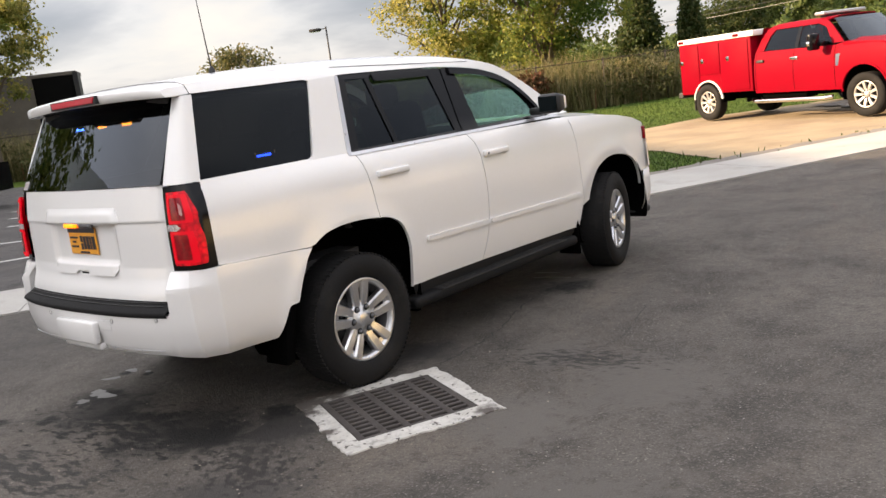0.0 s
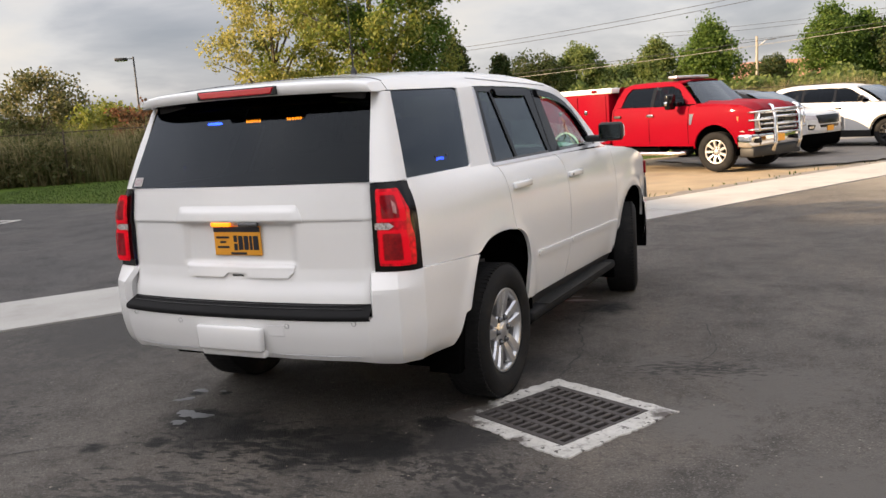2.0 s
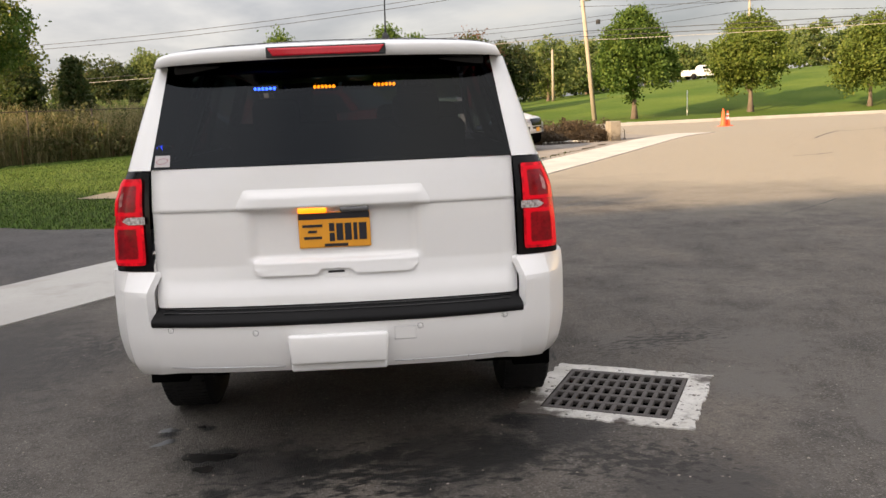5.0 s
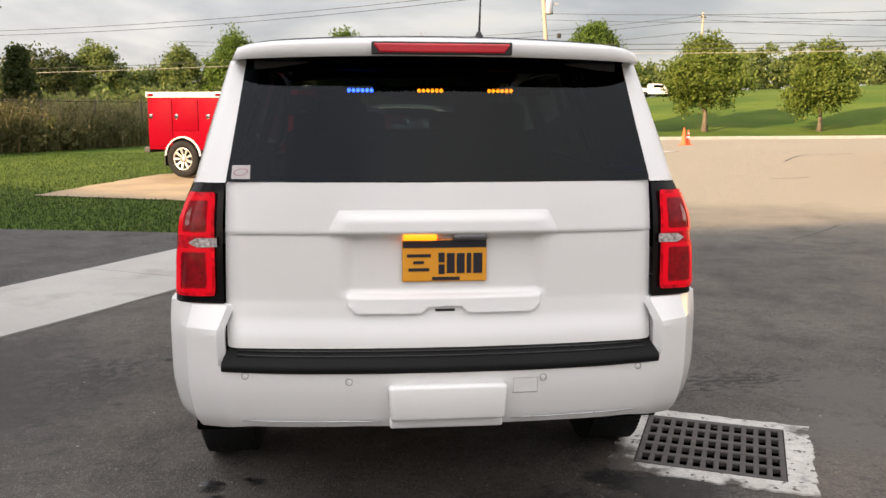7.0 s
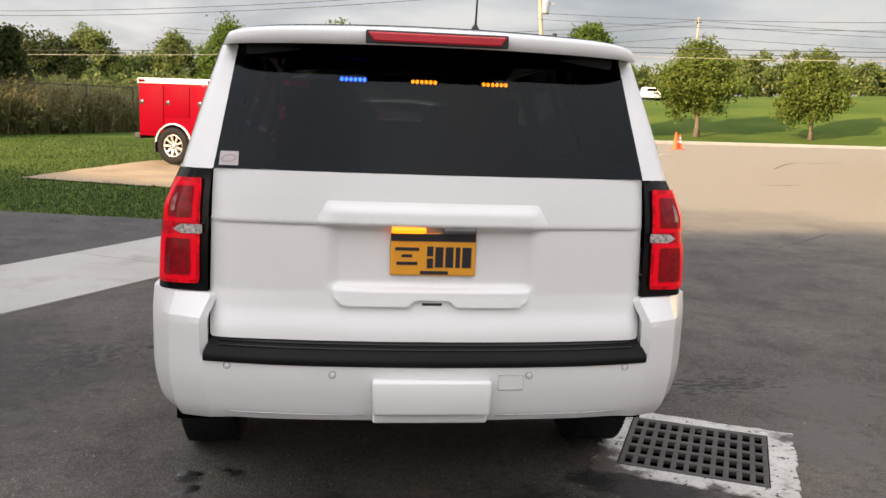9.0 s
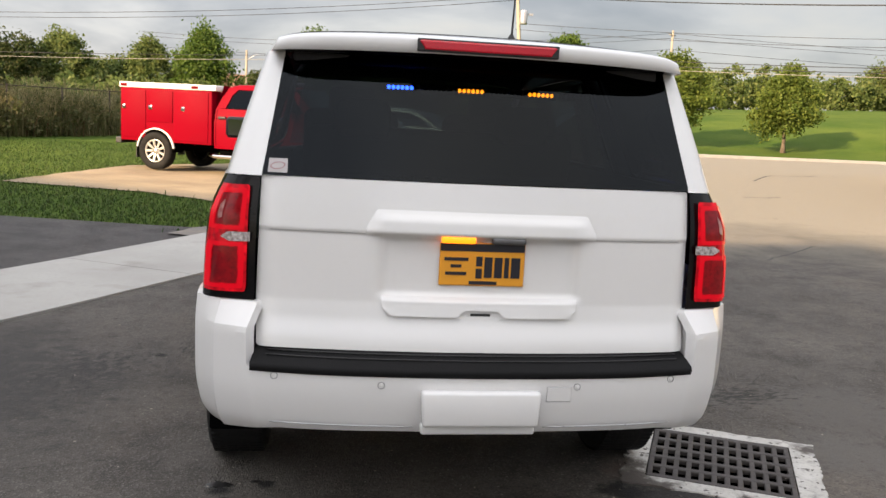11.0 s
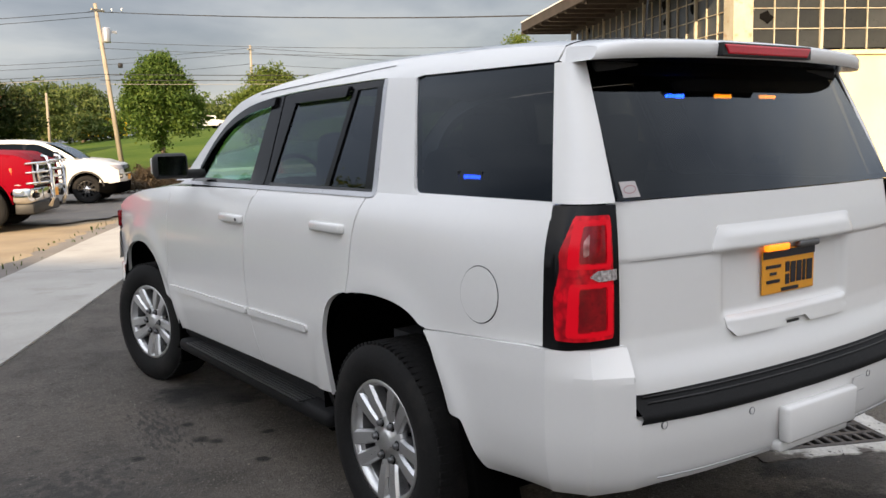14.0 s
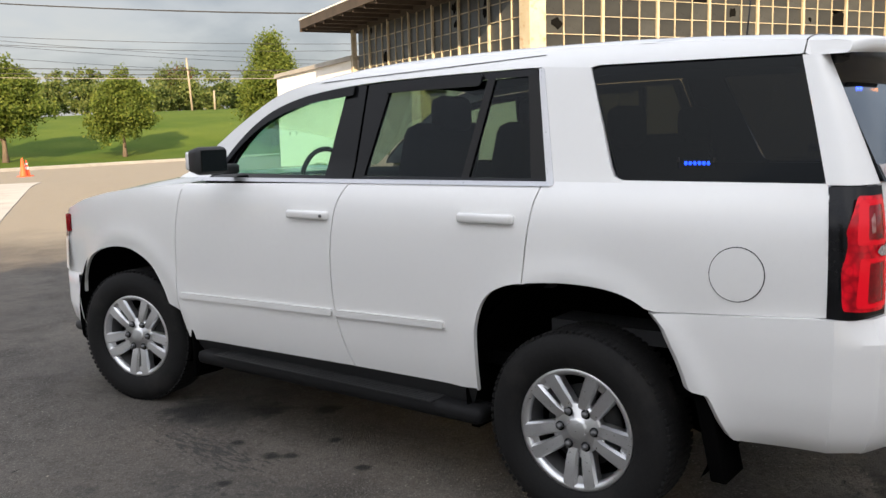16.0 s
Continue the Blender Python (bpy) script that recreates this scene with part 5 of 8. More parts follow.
for lo, hi in (((-0.150, 1.138), (0.150, 1.164)), ((-0.022, 1.085), (0.0, 1.12)), ((-0.022, 1.042), (0.0, 1.077)), ((0.008, 1.045), (0.036, 1.118)), ((0.044, 1.045), (0.072, 1.118)), ((0.08, 1.045), (0.096, 1.118)), ((0.104, 1.045), (0.136, 1.118)),
               ((-0.135, 1.104), (-0.05, 1.115)), ((-0.112, 1.08), (-0.074, 1.09)), ((-0.13, 1.053), (-0.055, 1.064)), ((-0.045, 1.02), (0.055, 1.032))):
    part("plate_bar", boxed((lo[0], py - 0.0085, lo[1]), (hi[0], py - 0.006, hi[1])), M["ink"], plate, "", False)
lamp = part("plate_light", boxed((-0.15, py - 0.03, 1.166), (-0.028, py - 0.005, 1.19), 0.008), M["plate_lamp"], tailgate, "lit amber light over the plate")
lamp = part("plate_light", boxed((0.028, py - 0.03, 1.166), (0.15, py - 0.005, 1.19), 0.008), M["alloy_dark"], tailgate, "unlit clear light over the plate")


def rear_glass(x, z):
    return (x, -1.047 - 0.04 * (1 - (x / 0.77) ** 2) + 0.50 * (z - 1.37), z)


sheet_part("rear_window", rounded([(-0.768, 1.3725), (0.768, 1.3725), (0.705, 1.818), (-0.705, 1.818)], 0.012, 3), rear_glass, M["privacy"], wagon, "dark tinted rear window", 0.07, 0.07, lambda p: Vector((p.x, p.y + 0.02, p.z)), False)
sheet_part("rear_window_band", [(-0.764, 1.374), (0.764, 1.374), (0.762, 1.39), (-0.762, 1.39)], lambda x, z: (x, rear_glass(x, z)[1] + 0.006, z), M["gloss_black"], wagon, "", 0.1, 0.1, None, False)
sticker = sheet_part("window_sticker", [(-0.750, 1.381), (-0.684, 1.381), (-0.684, 1.428), (-0.747, 1.428)], lambda x, z: (x, rear_glass(x, z)[1] - 0.004, z), M["sticker"], wagon, "small pale sticker with a faint red oval", 0.02, 0.02, lambda p: Vector((p.x, p.y + 0.002, p.z)), False)
oval = [(-0.717 + 0.025 * math.cos(a) - 0.006 * math.sin(a), 1.4045 + 0.011 * math.sin(a) + 0.006 * math.cos(a)) for a in (math.tau * k / 28 for k in range(28))]
inner = [(-0.717 + (x + 0.717) * 0.86, 1.4045 + (z - 1.4045) * 0.80) for x, z in oval]
v = [(x, rear_glass(x, z)[1] - 0.0055, z) for x, z in oval + inner]
put("oval_mark", mesh_of("oval_mark", v, [(k, (k + 1) % 28, 28 + (k + 1) % 28, 28 + k) for k in range(28)], M["faded_red"], False), sticker)
for s in (1, -1):
    loft_part("rear_pillar", [[(0.902, -0.898, 1.367), (0.885, -0.965, 1.366), (0.84, -1.006, 1.366), (0.772, -1.034, 1.367)],
                              [(0.848, -0.845, 1.56), (0.83, -0.91, 1.56), (0.79, -0.942, 1.56), (0.742, -0.952, 1.56)],
                              [(0.775, -0.775, 1.80), (0.765, -0.815, 1.80), (0.74, -0.838, 1.80), (0.706, -0.842, 1.81)]], M["white"], wagon, s, "white rear pillar")
    lampb = loft_part("tail_lamp", [[(0.976, -0.93, 0.938), (0.966, -0.985, 0.936), (0.915, -1.03, 0.935), (0.786, -1.066, 0.936)],
                                    [(0.970, -0.928, 1.10), (0.958, -0.988, 1.10), (0.905, -1.034, 1.10), (0.786, -1.064, 1.10)],
                                    [(0.955, -0.922, 1.24), (0.940, -0.985, 1.24), (0.885, -1.028, 1.24), (0.783, -1.056, 1.24)],
                                    [(0.905, -0.905, 1.362), (0.885, -0.968, 1.362), (0.84, -1.010, 1.362), (0.775, -1.038, 1.362)]], M["gloss_black"], wagon, s, "tall red tail lamp in a black surround")

    def lens_at(u, z, out=0.006, s=s):
        """A point on the lamp: u from 0 at the gate side to 1 at the body side."""
        w = float(np.interp(z, [0.935, 1.10, 1.24, 1.362], [0.972, 0.965, 0.949, 0.90]))
        y0 = float(np.interp(z, [0.935, 1.10, 1.24, 1.362], [-1.066, -1.064, -1.056, -1.038]))
        x = 0.79 + (w - 0.79) * math.sin(u * math.pi / 2) ** 0.9
        y = y0 + 0.135 * u ** 3.2 + 0.006 * u
        return (s * (x + out * 0.6 * u), y - out, z)
    sheet_part("lamp_lens", rounded([(0.07, 0.966), (0.88, 0.966), (0.90, 1.10), (0.85, 1.157), (0.86, 1.22), (0.72, 1.335), (0.07, 1.335)], 0.03, 3), lambda u, z: lens_at(u, z, 0.005), M["lens_lit"], lampb, "glossy red lens", 0.04, 0.02, None, s < 0)
    for z0, z1 in ((0.978, 1.138), (1.180, 1.322)):
        o_ = rounded([(0.10, z0), (0.76, z0), (0.72, z1), (0.10, z1)], 0.03, 4)
        i_ = rounded([(0.165, z0 + 0.014), (0.60, z0 + 0.014), (0.58, z1 - 0.014), (0.165, z1 - 0.014)], 0.025, 4)
        o_, i_ = [[(a[0] + (b[0] - a[0]) * k / 5, a[1] + (b[1] - a[1]) * k / 5) for a, b in zip(e, e[1:] + e[:1]) for k in range(5)] for e in (o_, i_)]
        vs = [lens_at(u, z, 0.009) for u, z in o_] + [lens_at(u, z, 0.009) for u, z in i_]
        n = len(o_)
        put("lit_ring", mesh_of("lit_ring", vs, [(k, (k + 1) % n, n + (k + 1) % n, n + k) for k in range(n)], M["lens_glow"]), lampb, "lit red light guide")
        sheet_part("lamp_core", rounded([(0.18, z0 + 0.017), (0.585, z0 + 0.017), (0.565, z1 - 0.017), (0.18, z1 - 0.017)], 0.02, 3), lambda u, z: lens_at(u, z, 0.0065), M["lens_red"], lampb, "deep red core", 0.04, 0.02, None, s < 0)
    # the bulb's reflection, painted as a pale patch on the lens
    sheet_part("bulb", rounded([(0.44, 1.222), (0.53, 1.214), (0.54, 1.262), (0.45, 1.285)], 0.012, 3), lambda u, z: lens_at(u, z, 0.008), M["bulb"], lampb, "pale patch painted as the bulb's reflection in the upper lens", 0.04, 0.02, None, s < 0)
    sheet_part("reversing_lens", rounded([(0.04, 1.142), (0.30, 1.142), (0.44, 1.157), (0.32, 1.174), (0.04, 1.174)], 0.008, 3), lambda u, z: lens_at(u, z, 0.0105), M["blue_lens"], lampb, "clear honeycomb reversing lens", 0.03, 0.01, None, s < 0)

# spoiler: carries the roof on to a square trailing edge, black below
SY = [-0.779, -0.86, -0.93, -0.978, -0.998, -1.004, -1.000, -0.990]
SZ = [roof_mid(-0.779), 1.889, 1.882, 1.874, 1.867, 1.857, 1.826, 1.815]
SD = [0.028, 0.025, 0.021, 0.018, 0.017, 0.016, 0.016, 0.016]
SR = [0.018, 0.017, 0.015, 0.013, 0.012, 0.010, 0.003, 0.0]
SX = [half(-0.779, rail_z(-0.779)), 0.729, 0.730, 0.730, 0.731, 0.734, 0.746, 0.752]
sp, su = [], []
for t in np.sin(np.linspace(-1, 1, 61) * math.pi / 2):
    a = abs(t)
    pull = 0.045 * a ** 2.4 + 0.035 * a ** 16
    sp.append([(t * x, y + pull * smooth01((-0.80 - y) / 0.19), z - d * a ** 2.2 - r * a ** 14) for x, y, z, d, r in zip(SX, SY, SZ, SD, SR)])
    su.append([(t * 0.752, -0.990 + pull, 1.815 - 0.017 * a ** 3.2), (t * 0.748, -0.93 + pull * 0.6, 1.806 - 0.010 * a ** 3.2), (t * 0.735, -0.80, 1.806 - 0.008 * a ** 3.2)])


def ribbon(rows):
    k = len(rows[0])
    return [p for r in rows for p in r], [(i * k + j, (i + 1) * k + j, (i + 1) * k + j + 1, i * k + j + 1)[::-1] for i in range(len(rows) - 1) for j in range(k - 1)]


sv, sf = ribbon(sp)
n_flat = len(sf)
for e_, r_ in ((1, sp[-1]), (-1, sp[0])):
    o = len(sv)
    sv += list(r_) + [(e_ * 0.752, -0.800, 1.798), (e_ * 0.757, -0.779, 1.806)]
    sf.append(tuple(range(o, len(sv)))[::e_])
spoiler = put("roof_spoiler", mesh_of("roof_spoiler", sv, sf, M["white"], True, n_flat), wagon, "white roof spoiler")
uv, uf = ribbon(su)
put("spoiler_underside", mesh_of("spoiler_underside", uv, uf, M["gloss_black"]), spoiler, "glossy black spoiler underside")
v, f = tube([on_roof(SX[0] * t, -0.777) for t in np.sin(np.linspace(-1, 1, 41) * math.pi / 2)], 0.0032, 5)
put("roof_seam", mesh_of("roof_seam", v, f, M["plastic"]), spoiler)
bm = boxed((-0.245, -1.028, 1.824), (0.245, -0.99, 1.858), 0.006)
for v in bm.verts:
    v.co.y += 0.028 * (v.co.x / 0.6) ** 2
    if v.co.z < 1.84:
        v.co.x *= 0.93
part("stop_lamp", bm, M["lens_stop"], spoiler, "long red high stop lamp", False)
part("stop_lamp_surround", boxed((-0.252, -1.019, 1.818), (0.252, -0.99, 1.863), 0.004), M["plastic"], spoiler, "", False)

# rear bumper: a wall that follows the plan of the tail
BPATH = spline([(1.006, -0.30), (1.006, -0.46), (1.005, -0.62), (1.002, -0.80), (0.992, -0.960)], 5)
for p, q in (((0.992, -0.960), (0.915, -1.082)), ((0.915, -1.082), (0.785, -1.152))):
    BPATH += [(p[0] + (q[0] - p[0]) * k / 5, p[1] + (q[1] - p[1]) * k / 5) for k in range(1, 6)]
BPATH += spline([(0.785, -1.152), (0.55, -1.197), (0.28, -1.220), (0.0, -1.228)], 6)[1:]
BS = [0.0]
for a, b in zip(BPATH, BPATH[1:]):
    BS.append(BS[-1] + math.hypot(b[0] - a[0], b[1] - a[1]))
BL = BS[-1]
BZ, BO = line_table([(0.45, 0.085), (0.485, 0.050), (0.53, 0.022), (0.60, 0.004), (0.66, -0.004), (0.76, -0.006), (0.86, -0.006), (0.94, -0.003)])
B_EDGE = [BS[BPATH.index(p)] for p in ((0.992, -0.960), (0.915, -1.082))] + [BS[30]]


def bumper(u, z, out=0.0):
    """u is the way round from the middle: minus to the left, plus to the right."""
    q = BL - min(BL, abs(u))
    x, y = float(np.interp(q, BS, [p[0] for p in BPATH])), float(np.interp(q, BS, [p[1] for p in BPATH]))
    x2, y2 = float(np.interp(q + 0.02, BS, [p[0] for p in BPATH])), float(np.interp(q + 0.02, BS, [p[1] for p in BPATH]))
    if q + 0.02 >= BL:
        nx, ny = 0.0, -1.0
    else:
        d = math.hypot(x2 - x, y2 - y)
        nx, ny = -(y2 - y) / d, (x2 - x) / d
        if ny > 0 and nx < 0:
            nx, ny = -nx, -ny
        if nx < 0:
            nx, ny = -nx, -ny
    o = -float(np.interp(z, BZ, BO)) + out + (0.013 * math.exp(-((math.hypot(y, z - 0.44) - 0.56) / 0.055) ** 2) / 0.45 if y > -0.75 else 0.0)
    f = smooth01((q - 0.20) / 0.35)
    o *= 0.45 + 0.55 * f
    if z > 0.853:                            # the shoulder leans in under the tail lamp
        o -= float(np.interp(q, B_EDGE, [0.004, 0.034, 0.080])) * (z - 0.853) / 0.085
    return (math.copysign(x + nx * o, u) if u else 0.0, y + ny * o * (1 if ny < 0 else -1), z)


u_pad = BL - float(np.interp(0.79, [p[0] for p in BPATH[::-1]], BS[::-1]))


def U(y):
    """The way round to a point of the flank at y."""
    return BL - float(np.interp(-y, [-p[1] for p in BPATH[:21]], BS[:21]))


flank = [(-0.632, 0.464), (-0.565, 0.612), (-0.552, 0.627), (-0.489, 0.630), (-0.470, 0.685), (-0.447, 0.74), (-0.418, 0.795), (-0.395, 0.845), (-0.355, 0.889), (-0.345, 0.898), (-0.40, 0.9035), (-0.90, 0.937)]
r_side = [(U(y), z) for y, z in flank]
bout = [(-u_pad - 0.12, 0.475), (-u_pad + 0.1, 0.50), (-0.3, 0.505), (0.3, 0.505), (u_pad - 0.1, 0.50), (u_pad + 0.12, 0.475)] + r_side + [
        (u_pad + 0.016, 0.935), (u_pad + 0.015, 0.88), (u_pad + 0.012, 0.725), (-u_pad - 0.012, 0.725), (-u_pad - 0.015, 0.88), (-u_pad - 0.016, 0.935)] + [(-u, z) for u, z in r_side[::-1]]
rbump = sheet_part("rear_bumper", rounded(bout, 0.012, 2), bumper, M["white"], wagon, "white rear bumper", 0.012, 0.02, lambda p: Vector((p.x * 0.97, p.y + 0.03, p.z)), True)
rbump.data.set_sharp_from_angle(angle=radians(11))
padv, padf = [], []
for i in range(33):
    u = -u_pad + 2 * u_pad * i / 32
    a = bumper(u, 0.735)
    t = abs(u) / u_pad
    padv += [(a[0], a[1] - 0.004, 0.712), (a[0], a[1] - 0.012, 0.728), (a[0], a[1] - 0.006, 0.742), (a[0] * 0.985, a[1] + 0.05, 0.772), (a[0] * 0.955, gate(min(0.77, abs(a[0])), 0.80) + 0.01, 0.797)]
for i in range(32):
    padf += [(i * 5 + j, i * 5 + j + 1, i * 5 + 6 + j, i * 5 + 5 + j)[::-1] for j in range(4)]
for s in (1, -1):
    rows = []
    for z in (0.74, 0.80, 0.853, 0.895, 0.932):
        a, g0 = bumper(s * (u_pad + 0.016), z), gate(0.78, z)
        rows.append([a, (s * 0.785, g0 + 0.02, z)])
    v = [p for r in rows for p in r]
    f = [(i * 2, i * 2 + 1, i * 2 + 3, i * 2 + 2)[::s] for i in range(4)]
    put("bumper_cheek", mesh_of("bumper_cheek", v, f, M["white"]), rbump)
foot = spline([(0.976, -0.93), (0.966, -0.985), (0.915, -1.03), (0.86, -1.052), (0.786, -1.066)], 4)
for s in (1, -1):
    v = []
    for k, p in enumerate(foot):
        u = U(-0.93) + (u_pad + 0.016 - U(-0.93)) * k / (len(foot) - 1)
        v += [bumper(s * u, 0.932), (s * (p[0] - 0.01), p[1] + 0.012, 0.9365)]
    put("bumper_ledge", mesh_of("bumper_ledge", v, [(2 * k, 2 * k + 1, 2 * k + 3, 2 * k + 2)[::s] for k in range(len(foot) - 1)], M["white"]), rbump)
step_pad = put("step_pad", mesh_of("step_pad", padv, padf, M["pad"]), rbump, "black ribbed step pad")
for k in range(3):
    v, f = tube([(-u_pad * 0.93 * c, bumper(-u_pad * 0.93 * c, 0.735)[1] + 0.03 + 0.022 * k, 0.765 + 0.012 * k) for c in np.linspace(-1, 1, 15)], 0.003, 5)
    put("pad_rib", mesh_of("pad_rib", v, f, M["plastic"]), step_pad)
bm = boxed((-0.21, -0.03, 0.545), (0.21, 0.012, 0.672), 0.012)
for v in bm.verts:
    v.co.y += bumper(abs(v.co.x) + 1e-4, 0.62)[1] - 0.012
    if v.co.z < 0.58:
        v.co.x *= 0.97
part("hitch_cover", bm, M["white"], rbump, "square white tow-hitch cover")
bm = boxed((-0.205, -1.235, 0.508), (0.20, -1.17, 0.546), 0.01)
part("hitch_lip", bm, M["white"], rbump)
bm = boxed((0.236, -0.0025, 0.628), (0.325, 0.012, 0.682), 0.002)
for v in bm.verts:
    v.co.y += bumper(v.co.x, v.co.z)[1]
part("tow_eye_cap", bm, M["white"], rbump, "square tow-eye cap", False)
v, f = tube([(a, bumper(a, b)[1] - 0.0005, b) for a, b in ((0.236, 0.628), (0.325, 0.628), (0.325, 0.682), (0.236, 0.682), (0.236, 0.628))], 0.0016, 5)
put("cap_seam", mesh_of("cap_seam", v, f, M["trim"]), rbump)
v, f = tube([(a, bumper(a, 0.535)[1] - 0.012, 0.532) for a in np.linspace(-0.72, -0.23, 10)], 0.0025, 5)
put("bumper_crease", mesh_of("bumper_crease", v, f, M["trim"]), rbump)
v, f = tube([(a, bumper(a, 0.535)[1] - 0.012, 0.532) for a in np.linspace(0.23, 0.72, 10)], 0.0025, 5)
put("bumper_crease", mesh_of("bumper_crease", v, f, M["trim"]), rbump)
for u, z in ((-0.70, 0.70), (-0.34, 0.682), (0.34, 0.682), (0.70, 0.70)):
    c = bumper(u * 1.015, z)
    v, f = lathe([(0.0125, -0.004), (0.0125, 0.001), (0.0105, 0.001), (0.0105, 0.0)], 20)
    put("parking_sensor", mesh_of("parking_sensor", [(c[0] + p[1], c[1] - 0.002 - p[0], c[2] + p[2]) for p in v], f, M["sensor"]), rbump, "small round parking sensor")
    v, f = lathe([(0.0108, -0.002), (0.0, 0.001)], 16)
    put("sensor_eye", mesh_of("sensor_eye", [(c[0] + p[1], c[1] - 0.003 - p[0], c[2] + p[2]) for p in v], f, M["white"]), rbump)

# front bumper, grille, headlamps
FP = spline([(0.965, 3.595), (0.955, 3.68), (0.92, 3.80), (0.82, 3.89), (0.5, 3.945), (0.0, 3.965)], 5)
fv, ff = [], []
full = [(-x, y) for x, y in FP] + FP[::-1][1:]
for x, y in full:
    for z, o in ((0.36, 0.06), (0.42, 0.02), (0.52, 0.0), (0.64, 0.0), (0.712, 0.0), (0.718, 0.03)):
        k = 1 - o / 1.2
        fv.append((x * k, y - o * 0.8 if y > 3.7 else y, z))
for i in range(len(full) - 1):
    ff += [(i * 6 + j, (i + 1) * 6 + j, (i + 1) * 6 + j + 1, i * 6 + j + 1)[::-1] for j in range(5)]
fb = put("front_bumper", mesh_of("front_bumper", fv, ff, M["white"]), wagon, "white front bumper")
part("air_dam", boxed((-0.88, 3.6, 0.30), (0.88, 3.86, 0.37), 0.03), M["plastic"], fb, "black lower air dam")
part("grille", boxed((-0.62, 3.80, 0.72), (0.62, 3.90, 1.10), 0.02), M["gloss_black"], wagon, "black grille")
part("grille_bar", boxed((-0.62, 3.89, 0.89), (0.62, 3.92, 0.95), 0.01), M["chrome"], wagon, "chrome grille bar")
for s in (1, -1):
    loft_part("headlamp", [[(0.955, 3.70, 0.955), (0.90, 3.80, 0.955), (0.64, 3.90, 0.955)], [(0.935, 3.695, 1.13), (0.87, 3.79, 1.125), (0.64, 3.87, 1.10)]], M["lens_clear"], wagon, s, "clear headlamp")
    loft_part("lower_headlamp", [[(0.965, 3.705, 0.74), (0.90, 3.82, 0.74), (0.64, 3.91, 0.74)], [(0.957, 3.70, 0.945), (0.90, 3.80, 0.945), (0.64, 3.90, 0.945)]], M["white"], wagon, s)
    part("turn_marker", boxed((s * 0.935, 3.675, 0.985), (s * 0.962, 3.71, 1.10), 0.008), M["lens_red"], wagon, "reddish side marker")

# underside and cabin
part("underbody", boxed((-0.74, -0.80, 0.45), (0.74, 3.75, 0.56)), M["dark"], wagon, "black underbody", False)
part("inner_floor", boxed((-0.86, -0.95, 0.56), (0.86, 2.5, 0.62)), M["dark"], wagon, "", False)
for s in (1, -1):
    sheet_part("door_trim", [(-0.90, 1.05), (0.62, 1.05), (0.66, 0.62), (2.38, 0.62), (2.38, 1.36), (-0.90, 1.36)], side(s, -0.055), M["cabin"], wagon, "black inner door trim", 0.12, 0.12, None, s < 0)
sheet_part("headliner", [(x * 0.97, y) for x, y in edge] + [(-x * 0.97, y) for x, y in edge[::-1]], lambda x, y: (x, y, on_roof(x, y)[2] - 0.045), M["cabin"], wagon, "grey headliner", 0.1, 0.15, None, True)
part("rear_header", boxed((-0.68, -0.86, 1.765), (0.68, -0.72, 1.802), 0.01), M["cabin"], wagon, "", False)
part("dashboard", boxed((-0.78, 2.02, 0.95), (0.78, 2.55, 1.33), 0.06), M["cabin"], wagon, "black dashboard")
part("cargo_floor", boxed((-0.80, -1.0, 0.72), (0.80, 0.2, 0.78)), M["cabin"], wagon, "", False)
part("gate_trim", boxed((-0.74, -1.02, 0.78), (0.74, -0.99, 1.36)), M["cabin"], wagon, "", False)


def car_seat(x, y, wide, parent, back=0.66):
    seat = part("seat", boxed((x - wide / 2, y - 0.02, 0.86), (x + wide / 2, y + 0.50, 1.0), 0.05), M["cabin"], parent, "black cloth seat")
    bm = boxed((x - wide / 2, y - 0.10, 0.95), (x + wide / 2, y + 0.04, 0.95 + back), 0.055)
    for v in bm.verts:
        v.co.y -= 0.24 * (v.co.z - 0.95)
    part("backrest", bm, M["cabin"], seat)
    for dx in ([0.0] if wide < 0.7 else [-0.38, 0.38]):
        bm = boxed((x + dx - 0.13, y - 0.27, 0.90 + back), (x + dx + 0.13, y - 0.17, 1.08 + back), 0.045)
        part("headrest", bm, M["cabin"], seat)


for s in (1, -1):
    car_seat(s * 0.40, 1.22, 0.54, wagon)
car_seat(0.0, 0.28, 1.3, wagon, 0.58)
v, f = lathe([(0.185 + 0.014 * math.cos(a), 0.014 * math.sin(a)) for a in (2 * math.pi * k / 8 for k in range(9))], 32)
put("steering_wheel", mesh_of("steering_wheel", v, f, M["plastic"]), wagon, "black steering wheel", pose(-0.40, 1.90, 1.30, rx=-24, rz=90))
part("steering_hub", boxed((-0.47, 1.88, 1.24), (-0.33, 1.96, 1.36), 0.03), M["plastic"], wagon)

# warning lights behind the glass
led = bpy.data.meshes.new("led")
bm = bmesh.new()
for k in range(6):
    bmesh.ops.create_uvsphere(bm, u_segments=8, v_segments=6, radius=0.0064, matrix=Matrix.Translation((-0.042 + 0.0168 * k, 0, 0)) @ Matrix.Diagonal((1.1, 0.6, 1.25, 1)))
bm.to_mesh(led); bm.free()
